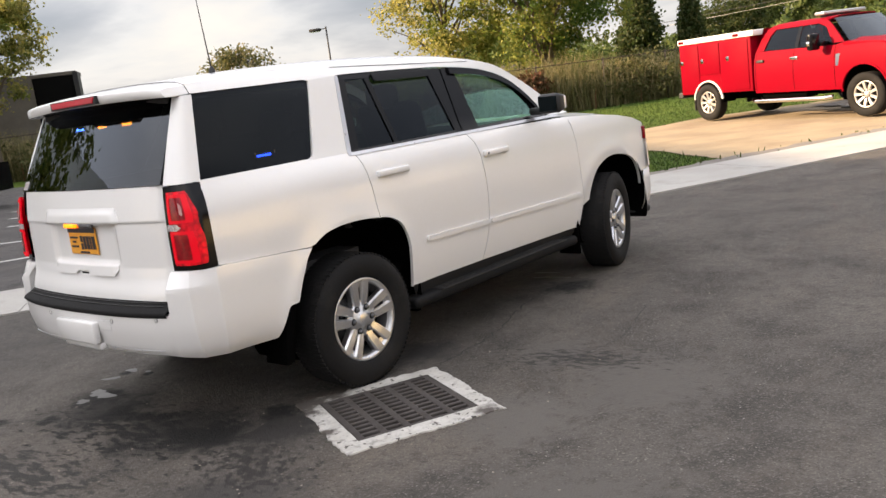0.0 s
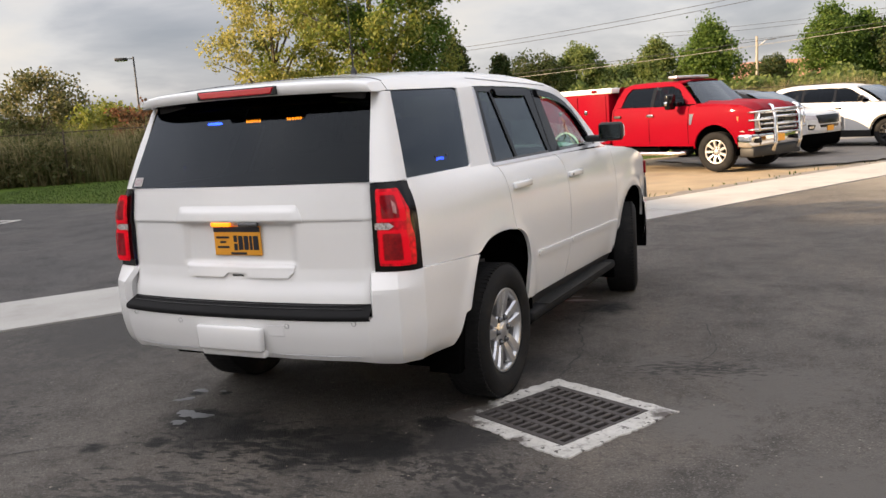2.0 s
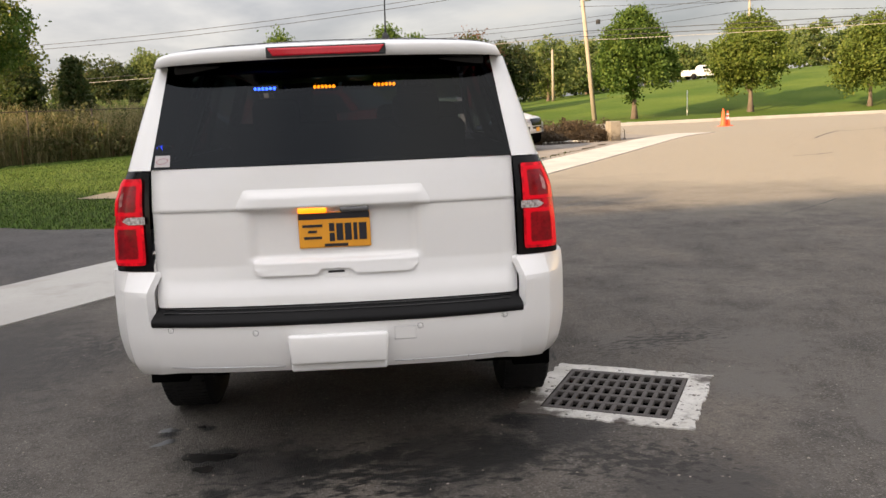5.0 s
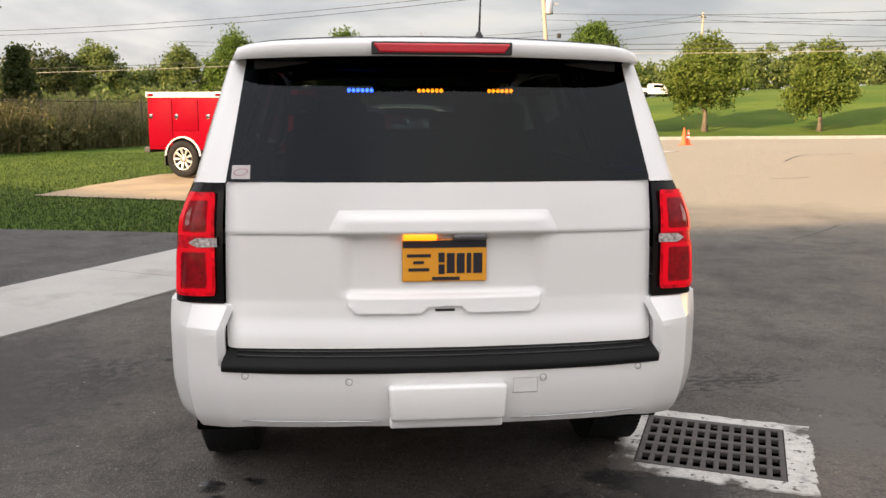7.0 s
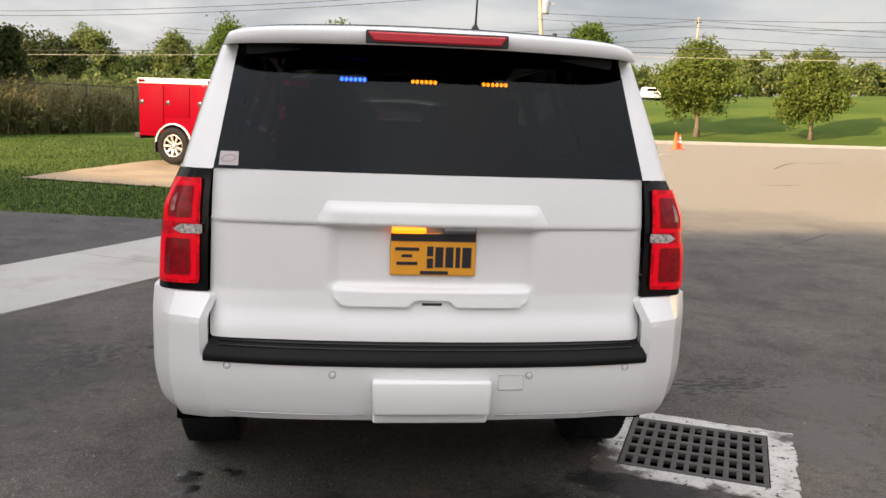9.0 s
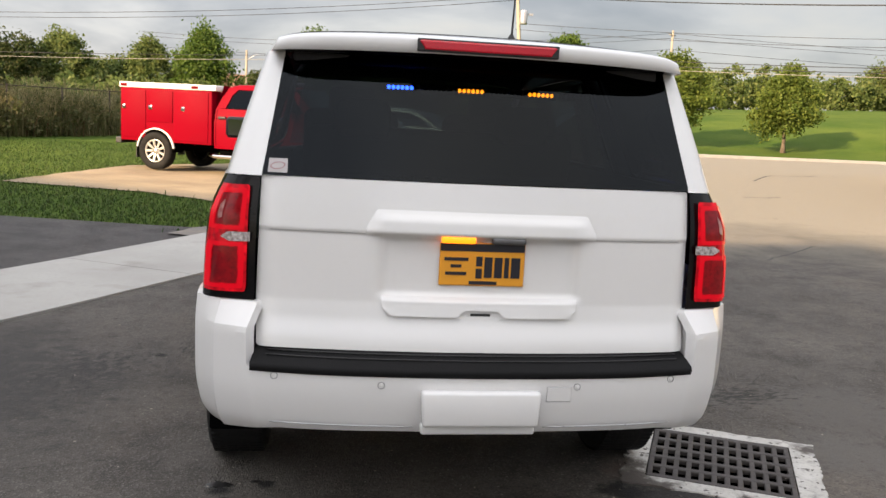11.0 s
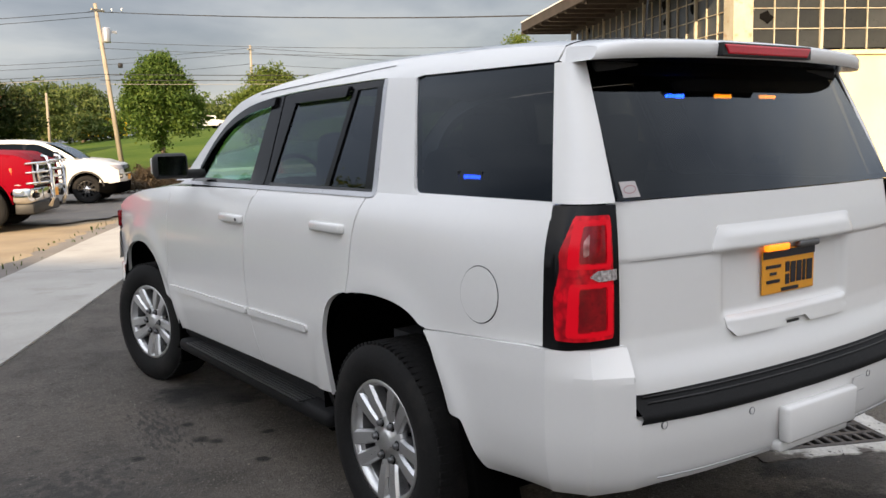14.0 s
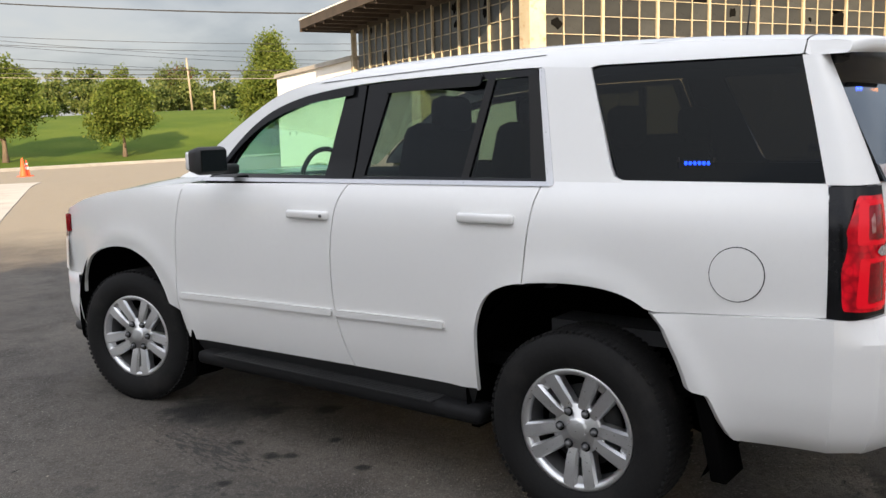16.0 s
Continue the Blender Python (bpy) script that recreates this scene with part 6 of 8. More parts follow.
for name, x, mat in (("blue", -0.292, "blue"), ("unlit", -0.157, "dim_led"), ("amber", -0.030, "amber"), ("unlit", 0.108, "dim_led"), ("amber", 0.236, "amber"), ("unlit", 0.373, "dim_led")):
    h = part("warning_light", boxed((x - 0.06, -0.850, 1.676), (x + 0.06, -0.815, 1.712), 0.005), M["gloss_black"], wagon, name + " warning light inside the rear window")
    me = led.copy(); me.materials.clear(); me.materials.append(M[mat])
    put("led_row", me, h, "unlit grey diodes" if name == "unlit" else "lit " + name + " diodes", pose(x, -0.853, 1.695))
for s in (1, -1):
    yy = -0.445
    w = half(yy, 1.435) - 0.036
    h = part("warning_light", boxed((s * w - 0.012, yy - 0.06, 1.418), (s * w + 0.012, yy + 0.06, 1.452), 0.004), M["gloss_black"], wagon, "blue warning light inside the quarter window")
    # small end plates, added to hide the diodes' glow from behind
    for e_ in (-0.066, 0.066):
        part("lamp_shield", boxed((s * w - 0.02, yy + e_ - 0.004, 1.415), (s * (w + 0.026), yy + e_ + 0.004, 1.455)), M["plastic"], h, "", False)
    me = led.copy(); me.materials.clear(); me.materials.append(M["blue_side"])
    put("led_row", me, h, "lit blue diodes", pose(s * (w + 0.014), yy, 1.435, rz=90))
v, f = tube([(0.24, -0.24, 1.92), (0.242, -0.25, 2.05), (0.25, -0.275, 2.38)], 0.006, 6, taper=0.0025)
ant = put("roof_antenna", mesh_of("roof_antenna", v, f, M["plastic"]), wagon, "tall black whip antenna")
v, f = lathe([(0.02, 1.91), (0.019, 1.945), (0.009, 1.965), (0.0, 1.97)], 16, "Z")
put("antenna_base", mesh_of("antenna_base", [(p[0] + 0.24, p[1] - 0.24, p[2]) for p in v], f, M["plastic"]), ant)
v, f = tube([(-0.40, -0.92, 0.47), (-0.40, -0.5, 0.47)], 0.03, 12)
put("exhaust_pipe", mesh_of("exhaust_pipe", [(p[0] * -1 - 0.1, p[1], p[2]) for p in v], f, M["alloy_dark"]), wagon, "steel exhaust tip")
part("hitch_receiver", boxed((-0.06, -1.10, 0.49), (0.06, -0.8, 0.55), 0.01), M["dark"], wagon)


# wheels
M["well"] = surface("inner_barrel", (0.22, 0.22, 0.225), vary=0.35, rough=0.45, metal=0.6)
def wheel_meshes(R, rim_r, wide, mat, spokes, twin):
    hw = wide / 2
    tread = []
    v, f = lathe([(rim_r - 0.006, -hw * 0.62), (rim_r + 0.012, -hw * 0.86), (rim_r + (R - rim_r) * 0.45, -hw * 1.0), (R - 0.035, -hw * 0.93), (R - 0.012, -hw * 0.80), (R, -hw * 0.62),
                  (R, hw * 0.62), (R - 0.012, hw * 0.80), (R - 0.035, hw * 0.93), (rim_r + (R - rim_r) * 0.45, hw * 1.0), (rim_r + 0.02, hw * 0.90), (rim_r + 0.004, hw * 0.80), (rim_r - 0.006, hw * 0.62)], 56)
    ty = mesh_of("tyre", v, f, M["tyre"])
    v, f = [], []
    for i in range(80):                                     # tread blocks on the shoulder and crown
        a = 2 * math.pi * i / 80
        for x0, x1, tw in ((-hw * 0.80, -hw * 0.42, 0.6), (-hw * 0.33, -hw * 0.04, 0.55), (hw * 0.04, hw * 0.33, 0.55), (hw * 0.42, hw * 0.80, 0.6)):
            da = 2 * math.pi / 80 * tw / 2
            sh = 2 * math.pi / 160 * (1 if x0 * x1 > 0 and abs(x0) > hw * 0.4 and x0 > 0 else 0)
            k = len(v)
            for r in (R - 0.01, R + 0.001):
                v += [(x, r * math.cos(a + sh + q * da), r * math.sin(a + sh + q * da)) for x, q in ((x0, -1), (x1, -1), (x1, 1), (x0, 1))]
            f += [(k + 4, k + 5, k + 6, k + 7), (k, k + 1, k + 5, k + 4), (k + 1, k + 2, k + 6, k + 5), (k + 2, k + 3, k + 7, k + 6), (k + 3, k, k + 4, k + 7)]
    tr = mesh_of("tread", v, f, M["tyre"], False)
    v, f = lathe([(rim_r - 0.020, hw * 0.50), (rim_r - 0.008, hw * 0.66), (rim_r + 0.004, hw * 0.78), (rim_r + 0.002, hw * 0.82), (rim_r - 0.014, hw * 0.80), (rim_r - 0.024, hw * 0.70), (rim_r - 0.028, hw * 0.60)], 56)
    barrel = mesh_of("rim", v, f, mat)
    bm = bmesh.new()
    for sgn in ((-1, 1) if twin else (0,)):
        prof = [(0.070, 0.0225 * sgn, 0.60), (0.112, 0.0330 * sgn, 0.67), (0.15, 0.0375 * sgn, 0.72), (rim_r - 0.045, 0.0440 * sgn, 0.76), (rim_r - 0.010, 0.0480 * sgn, 0.78)]
        w0 = 0.0240 if twin else 0.024
        rows = []
        for r, t, x in prof:
            w = w0 * (1 + 0.42 * (r - 0.055) / (rim_r - 0.06))
            rows.append([bm.verts.new(c) for c in ((hw * x - 0.055, t - w * 0.8, r), (hw * x - 0.008, t - w, r), (hw * x + 0.004, t - w * 0.72, r), (hw * x + 0.004, t + w * 0.72, r), (hw * x - 0.008, t + w, r), (hw * x - 0.055, t + w * 0.8, r))])
        for a, b in zip(rows, rows[1:]):
            for k in range(5):
                bm.faces.new((a[k], a[k + 1], b[k + 1], b[k]))
    if twin:                                                # web that closes the pocket between the two bars
        for (r0, q0, x0), (r1, q1, x1) in (((0.066, 0.012, 0.54), (0.118, 0.020, 0.58)), ((rim_r - 0.052, 0.034, 0.62), (rim_r - 0.010, 0.044, 0.70))):
            bm.faces.new([bm.verts.new((hw * x, y, r)) for x, y, r in ((x0, -q0, r0), (x0, q0, r0), (x1, q1, r1), (x1, -q1, r1))])
    spoke = bpy.data.meshes.new("spoke")
    bmesh.ops.recalc_face_normals(bm, faces=bm.faces)
    bm.to_mesh(spoke); bm.free(); spoke.materials.append(mat)
    v, f = lathe([(0.106, hw * 0.38), (0.105, hw * 0.58), (0.097, hw * 0.64), (0.050, hw * 0.65), (0.044, hw * 0.71), (0.036, hw * 0.74), (0.0, hw * 0.75)], 32)
    hub = mesh_of("hub_cap", v, f, mat)
    v, f = lathe([(0.0128, hw * 0.62), (0.0126, hw * 0.76), (0.009, hw * 0.79), (0.0, hw * 0.795)], 10)
    nut = mesh_of("lug_nut", v, f, M["alloy_dark"])
    v, f = lathe([(0.0205, hw * 0.60), (0.020, hw * 0.662), (0.0, hw * 0.664)], 14)
    seat = mesh_of("nut_seat", v, f, M["gloss_black"])
    v, f = lathe([(rim_r - 0.031, -hw * 0.58), (rim_r - 0.027, hw * 0.34), (rim_r - 0.012, hw * 0.60)], 40)
    well = mesh_of("rim_well", v, f, M["well"])
    v, f = lathe([(0.165, hw * 0.05), (0.165, hw * 0.2), (0.06, hw * 0.2)], 32)
    disc = mesh_of("brake_disc", v, f, M["plastic"])
    v, f = lathe([(rim_r - 0.026, -hw * 0.1), (0.0, -hw * 0.1)], 32)
    back = mesh_of("wheel_back", v, f, M["dark"])
    return ty, barrel, spoke, hub, nut, disc, back, spokes, tr, seat, well


def add_wheel(meshes, parent, x, y, z, s, turn=0.0, spin=0.0, nuts=6, label="silver twin-spoke alloy wheel"):
    ty, barrel, spoke, hub, nut, disc, back, n, tr, seat, well = meshes
    w = put("wheel", barrel, parent, label, pose(x, y, z, 0, 0, turn + (0 if s > 0 else 180)))
    put("tyre", ty, w, "black all-terrain tyre")
    tagged(put("tread", tr, w), "black tyre tread blocks", "", kind="stuff")
    put("brake_disc", disc, w); put("wheel_back", back, w)
    put("hub_cap", hub, w)
    put("rim_well", well, w)
    for k in range(n):
        put("spoke", spoke, w, m=pose(0, 0, 0, rx=spin + 360 * k / n))
    for k in range(nuts):
        a = 2 * math.pi * (k + 0.5) / nuts
        put("nut_seat", seat, w, m=pose(0, 0.076 * math.sin(a), 0.076 * math.cos(a)))
        put("lug_nut", nut, w, m=pose(0, 0.076 * math.sin(a), 0.076 * math.cos(a)))


suv_wheel = wheel_meshes(0.395, 0.244, 0.272, M["alloy"], 5, True)
for x, y, s, spin in ((0.898, -0.022, 1, 0), (-0.898, -0.022, -1, 41), (0.892, 2.985, 1, 10), (-0.892, 2.985, -1, 38)):
    add_wheel(suv_wheel, wagon, x, y, 0.394, s, 14 if y > 1 else 0, spin)


# ---- parked vehicles ----
def simple_side(hw_table, taper_front, front_y, taper_rear, rear_y):
    zs, xs = line_table(hw_table)

    def f(y, z):
        x = float(np.interp(z, zs, xs))
        if y > front_y:
            x -= taper_front * (y - front_y) ** 2
        if y < rear_y:
            x -= taper_rear * (rear_y - y) ** 2
        return x
    return f


def mapped(f, s, out=0.0):
    return lambda y, z: (s * (f(y, z) + out), y, z)


def ring_arch(cy, cz, r, a0, a1, n=12):
    return [(cy + r * math.cos(a), cz + r * math.sin(a)) for a in np.linspace(a0, a1, n)]


# red service truck; local y ahead, x to its right, rear axle at y = 0
truck = thing("service_truck", "red crew-cab truck with utility body and chrome grille guard", "truck", pose(-3.94, 18.19, 0.0, rz=-115.5))
tw = simple_side([(0.45, 0.93), (0.62, 0.99), (0.85, 1.01), (1.1, 1.01), (1.3, 0.985), (1.45, 0.94), (1.6, 0.88), (1.8, 0.80), (2.0, 0.70), (2.05, 0.62)], 0.10, 4.5, 0.0, -5)
arch = ring_arch(4.48, 0.50, 0.53, math.pi + 0.12, -0.12)
for s in (1, -1):
    fl, rim = s < 0, (lambda p, s=s: Vector((p.x - s * 0.03, p.y, p.z)))
    cab = [(1.56, 0.58), (3.80, 0.56)] + [(3.95, 0.56)] + [p for p in arch if p[1] > 0.5] + [(5.02, 0.74), (5.42, 0.80), (5.40, 1.30), (5.1, 1.42), (4.6, 1.47), (4.02, 1.50), (3.78, 1.46), (1.72, 1.49), (1.56, 1.49)]
    b = sheet_part("cab_side", cab, mapped(tw, s), M["red"], truck, "glossy red cab side", 0.08, 0.07, rim, fl)
    top = spline([(3.98, 1.50), (3.75, 1.72), (3.48, 1.94), (3.3, 2.0)], 3) + spline([(2.9, 2.04), (2.2, 2.04), (1.85, 1.98), (1.68, 1.80), (1.57, 1.49)], 3)
    inner = [(1.80, 1.50), (1.90, 1.80), (2.02, 1.93), (3.22, 1.93), (3.44, 1.84), (3.70, 1.50)]
    sheet_part("cab_frame", top + inner, mapped(tw, s), M["red"], truck, "red window frame", 0.08, 0.06, rim, fl)
    sheet_part("rear_side_glass", [(1.82, 1.50), (1.91, 1.79), (2.03, 1.92), (2.68, 1.92), (2.68, 1.48)], mapped(tw, s, -0.02), M["tinted"], truck, "dark rear side glass", 0.2, 0.2, None, fl)
    sheet_part("front_side_glass", [(2.78, 1.48), (2.78, 1.92), (3.2, 1.92), (3.42, 1.84), (3.68, 1.48)], mapped(tw, s, -0.02), M["tinted2"], truck, "front side glass", 0.2, 0.2, None, fl)
    sheet_part("window_post", [(2.68, 1.48), (2.68, 1.93), (2.78, 1.93), (2.78, 1.48)], mapped(tw, s, -0.008), M["gloss_black"], truck, "", 0.2, 0.2, None, fl)
    for y in (2.70, 3.79, 1.60):
        sheet_part("door_seam", [(y, 0.62), (y + 0.012, 0.62), (y + 0.012, 1.46), (y, 1.46)], mapped(tw, s, 0.002), M["dark"], truck, "", 0.2, 0.1, None, fl)
    for y in (1.66, 2.64):
        part("door_handle", boxed((s * 1.0, y, 1.25), (s * 1.03, y + 0.2, 1.31), 0.01), M["chrome"] if y > 2 else M["plastic"], truck, "door handle")
    sheet_part("side_vent", [(3.83, 1.04), (3.89, 1.04), (3.94, 1.28), (3.83, 1.28)], mapped(tw, s, 0.006), M["chrome"], truck, "chrome fender vent", 0.2, 0.1, rim, fl)
    sheet_part("arch_lip", [(y, z) for y, z in ring_arch(4.48, 0.50, 0.53, math.pi, 0, 14)] + [(y, z) for y, z in ring_arch(4.48, 0.50, 0.565, 0, math.pi, 14)], mapped(tw, s, 0.012), M["red"], truck, "", 0.1, 0.1, rim, fl)
    v, f = lathe([(0.54, s * 0.98), (0.54, s * 0.6), (0.1, s * 0.58)], 18, "X", (-0.3, math.pi + 0.3))
    put("wheel_liner", mesh_of("wheel_liner", [(a, b_ + 4.48, c + 0.5) for a, b_, c in v], f, M["dark"]), truck)
    # mirrors
    mir = part("door_mirror", boxed((s * 1.08, 3.40, 1.40), (s * 1.34, 3.54, 1.74), 0.04), M["gloss_black"], truck, "tall black towing mirror")
    part("mirror_arm", boxed((s * 0.9, 3.50, 1.46), (s * 1.12, 3.58, 1.56), 0.02), M["gloss_black"], mir)
    part("marker", boxed((s * 1.345, 3.42, 1.50), (s * 1.36, 3.50, 1.58)), M["chrome"], mir)
    # utility body with its lockers
    ub = part("utility_body", boxed((s * 0.58, -0.97, 0.64), (s * 1.0, 1.49, 1.87), 0.02), M["red"], truck, "red utility body side")
    for y0, y1, z0 in ((-0.93, -0.27, 0.72), (-0.24, 0.46, 1.10), (0.50, 1.40, 0.70)):
        d = part("locker_door", boxed((s * 1.0, y0, z0), (s * 1.016, y1, 1.82), 0.006), M["red"], ub, "red locker door")
    for y in (-0.87, -0.14, 0.74):
        part("locker_latch", boxed((s * 1.016, y - 0.045, 1.38), (s * 1.028, y + 0.045, 1.48), 0.01), M["chrome"], ub, "chrome paddle latch")
    part("white_lip", boxed((s * 0.56, -1.0, 1.87), (s * 1.02, 1.60, 2.0), 0.02), M["white"], ub, "white top rail")
    for y in (-0.86, 1.05):
        part("rail_lamp", boxed((s * 1.02, y - 0.09, 1.90), (s * 1.03, y + 0.09, 1.97), 0.004), M["lens_dark"], ub, "small red lamp")
    v, f = lathe([(0.50, s * 0.99), (0.50, s * 0.6), (0.1, s * 0.58)], 18, "X", (-0.1, math.pi + 0.1))
    put("wheel_liner", mesh_of("wheel_liner", [(a * 1.012, b_, c + 0.47) for a, b_, c in v], f, M["dark"]), truck)
    v, f = lathe([(0.470, s * 0.99), (0.478, s * 1.032), (0.508, s * 1.032), (0.513, s * 0.99)], 24, "X", (0.12, math.pi - 0.12))
    put("fender_ring", mesh_of("fender_ring", [(a, b_, c + 0.45) for a, b_, c in v], f, M["reflect"]), ub, "pale fender ring")
    # no opening is cut: its shade is painted as a flat black sheet
    sheet_part("arch_shadow", ring_arch(0.0, 0.45, 0.475, 0, math.pi, 18) + [(-0.475, 0.42), (0.475, 0.42)], lambda y, z, s=s: (s * 1.0025, y, z), M["dark"], ub, "flat black sheet painted as the shade of the wheel opening", 0.2, 0.2, None, fl)
    # step tube and mud flap
    v, f = tube([(s * 0.98, 1.45, 0.42), (s * 1.03, 1.6, 0.40), (s * 1.03, 3.55, 0.40), (s * 0.98, 3.7, 0.42)], 0.045, 8)
    put("side_step", mesh_of("side_step", v, f, M["chrome"]), truck, "chrome side step tube")
    part("mud_flap", boxed((s * 0.7, -0.56, 0.25), (s * 0.98, -0.54, 0.68)), M["plastic"], truck, "", False)
    # front lamp cluster
    loft_part("headlamp", [[(0.985, 4.98, 0.86), (0.93, 5.30, 0.84), (0.70, 5.42, 0.84)], [(0.975, 4.86, 1.26), (0.91, 5.26, 1.24), (0.70, 5.37, 1.24)]], M["lens_clear"], truck, s, "clear headlamp with amber edge")
    part("amber_marker", boxed((s * 0.955, 5.02, 1.00), (s * 0.98, 5.07, 1.18), 0.01), M["orange"], truck)
sheet_part("cab_roof", [(0.70, 1.72), (0.70, 3.42), (0.55, 3.52), (-0.55, 3.52), (-0.70, 3.42), (-0.70, 1.72)], lambda x, y: (x, y, 2.06 - 0.07 * (x / 0.7) ** 4 - 0.10 * max(0, (1.95 - y) / 0.25) ** 2 * 0.5), M["red"], truck, "red cab roof", 0.1, 0.15, lambda p: Vector((p.x, p.y, p.z - 0.03)))
sheet_part("windscreen", [(-0.84, 0), (0.84, 0), (0.66, 1), (-0.66, 1)], lambda x, v: (x, 4.02 + 0.12 * (1 - x * x) - 0.55 * v, 1.50 + 0.50 * v), M["tinted2"], truck, "dark windscreen", 0.2, 0.2, None, True)
sheet_part("cab_rear", [(-0.9, 0.6), (0.9, 0.6), (0.9, 1.5), (0.7, 2.0), (-0.7, 2.0), (-0.9, 1.5)], lambda x, z: (x, 1.58 + 0.06 * max(0, z - 1.5), z), M["red"], truck, "red cab back", 0.3, 0.3, None)
sheet_part("bonnet", [(-0.95, 3.98), (0.95, 3.98), (0.94, 5.0), (0.84, 5.36), (-0.84, 5.36), (-0.94, 5.0)], lambda x, y: (x, y, 1.535 + 0.03 * math.exp(-((abs(x) - 0.5) / 0.1) ** 2) - 0.05 * (x / 0.95) ** 4 - 0.065 * max(0, y - 4.0) - 0.14 * max(0, (y - 5.05) / 0.31) ** 2), M["red"], truck, "red bonnet", 0.1, 0.1, lambda p: Vector((p.x, p.y, p.z - 0.06)))
part("grille", boxed((-0.70, 5.30, 0.82), (0.70, 5.42, 1.28), 0.02), M["gloss_black"], truck, "dark grille")
for z in (0.86, 0.97, 1.09, 1.21):
    part("grille_bar", boxed((-0.69, 5.41, z), (0.69, 5.45, z + 0.045), 0.012), M["chrome"], truck, "chrome grille bar")
part("badge", boxed((-0.16, 5.45, 1.02), (0.16, 5.465, 1.14), 0.02), M["gloss_black"], truck, "dark oval badge")
fbm = boxed((-0.99, 5.18, 0.50), (0.99, 5.52, 0.80), 0.05)
for v in fbm.verts:
    v.co.y -= 0.16 * (v.co.x / 1.0) ** 2
tb = part("front_bumper", fbm, M["chrome"], truck, "chrome front bumper")
part("lower_valance", boxed((-0.92, 5.05, 0.30), (0.92, 5.40, 0.51), 0.03), M["plastic"], tb, "black lower valance")
for s in (1, -1):
    part("fog_lamp", boxed((s * 0.70, 5.36, 0.60), (s * 0.86, 5.46, 0.70), 0.015), M["gloss_black"], tb)
    v, f = tube([(s * 0.48, 5.58, 0.42), (s * 0.48, 5.64, 0.60), (s * 0.48, 5.64, 1.10), (s * 0.48, 5.55, 1.36), (s * 0.44, 5.48, 1.38)], 0.045, 10)
    put("guard_post", mesh_of("guard_post", v, f, M["chrome"]), truck, "chrome grille guard post")
    for z in (0.90, 1.10, 1.27):
        v, f = tube([(s * 0.48, 5.63, z), (s * 0.75, 5.60, z), (s * 0.93, 5.46, z - 0.01), (s * 0.97, 5.30, z - 0.02)], 0.02, 8)
        put("guard_wing", mesh_of("guard_wing", v, f, M["chrome"]), truck)
    v, f = tube([(s * 0.86, 5.52, 0.86), (s * 0.90, 5.50, 1.08), (s * 0.86, 5.50, 1.28)], 0.022, 8)
    put("guard_wing", mesh_of("guard_wing", v, f, M["chrome"]), truck)
for z in (0.80, 0.98, 1.14, 1.30):
    v, f = tube([(-0.48, 5.63, z), (0.48, 5.63, z)], 0.022, 8)
    put("guard_bar", mesh_of("guard_bar", v, f, M["chrome"]), truck, "chrome guard bar")
part("number_plate", boxed((0.18, 5.66, 0.62), (0.48, 5.67, 0.77)), M["plate"], truck, "blank orange plate", False)
bar_ = part("light_bar", boxed((-0.62, 2.98, 2.09), (0.62, 3.24, 2.165), 0.025), M["trim"], truck, "low clear light bar on the roof")
part("bar_foot", boxed((-0.5, 3.05, 2.04), (0.5, 3.18, 2.11)), M["plastic"], bar_, "", False)
part("bed_floor", boxed((-0.6, -0.95, 0.80), (0.6, 1.5, 0.95)), M["dark"], truck, "", False)
part("tail_panel", boxed((-0.6, -0.98, 0.70), (0.6, -0.93, 1.5)), M["red"], truck, "red tailgate", False)
part("rear_bumper", boxed((-0.98, -1.14, 0.56), (0.98, -0.97, 0.70), 0.02), M["plastic"], truck, "black rear bumper", False)
part("frame_rail", boxed((-0.5, -0.9, 0.45), (0.5, 5.0, 0.62)), M["dark"], truck, "", False)
part("fuel_tank", boxed((0.5, 1.6, 0.42), (0.85, 2.9, 0.62), 0.04), M["dark"], truck)
for k in range(2):
    part("seat", boxed((-0.7, 1.85 + k * 0.95, 0.9), (0.7, 2.0 + k * 0.95, 1.62), 0.05), M["cabin"], truck, "dark seat row")
truck_wheel = wheel_meshes(0.435, 0.262, 0.27, surface("bright_alloy", (0.52, 0.50, 0.48), vary=0.1, rough=0.35, metal=0.6), 9, False)
for x, y, s in ((0.925, 0, 1), (-0.925, 0, -1), (0.86, 4.48, 1), (-0.86, 4.48, -1)):
    add_wheel(truck_wheel, truck, x, y, 0.43, s, 0 if y < 1 else 3, 11, 8, "bright spoked wheel")


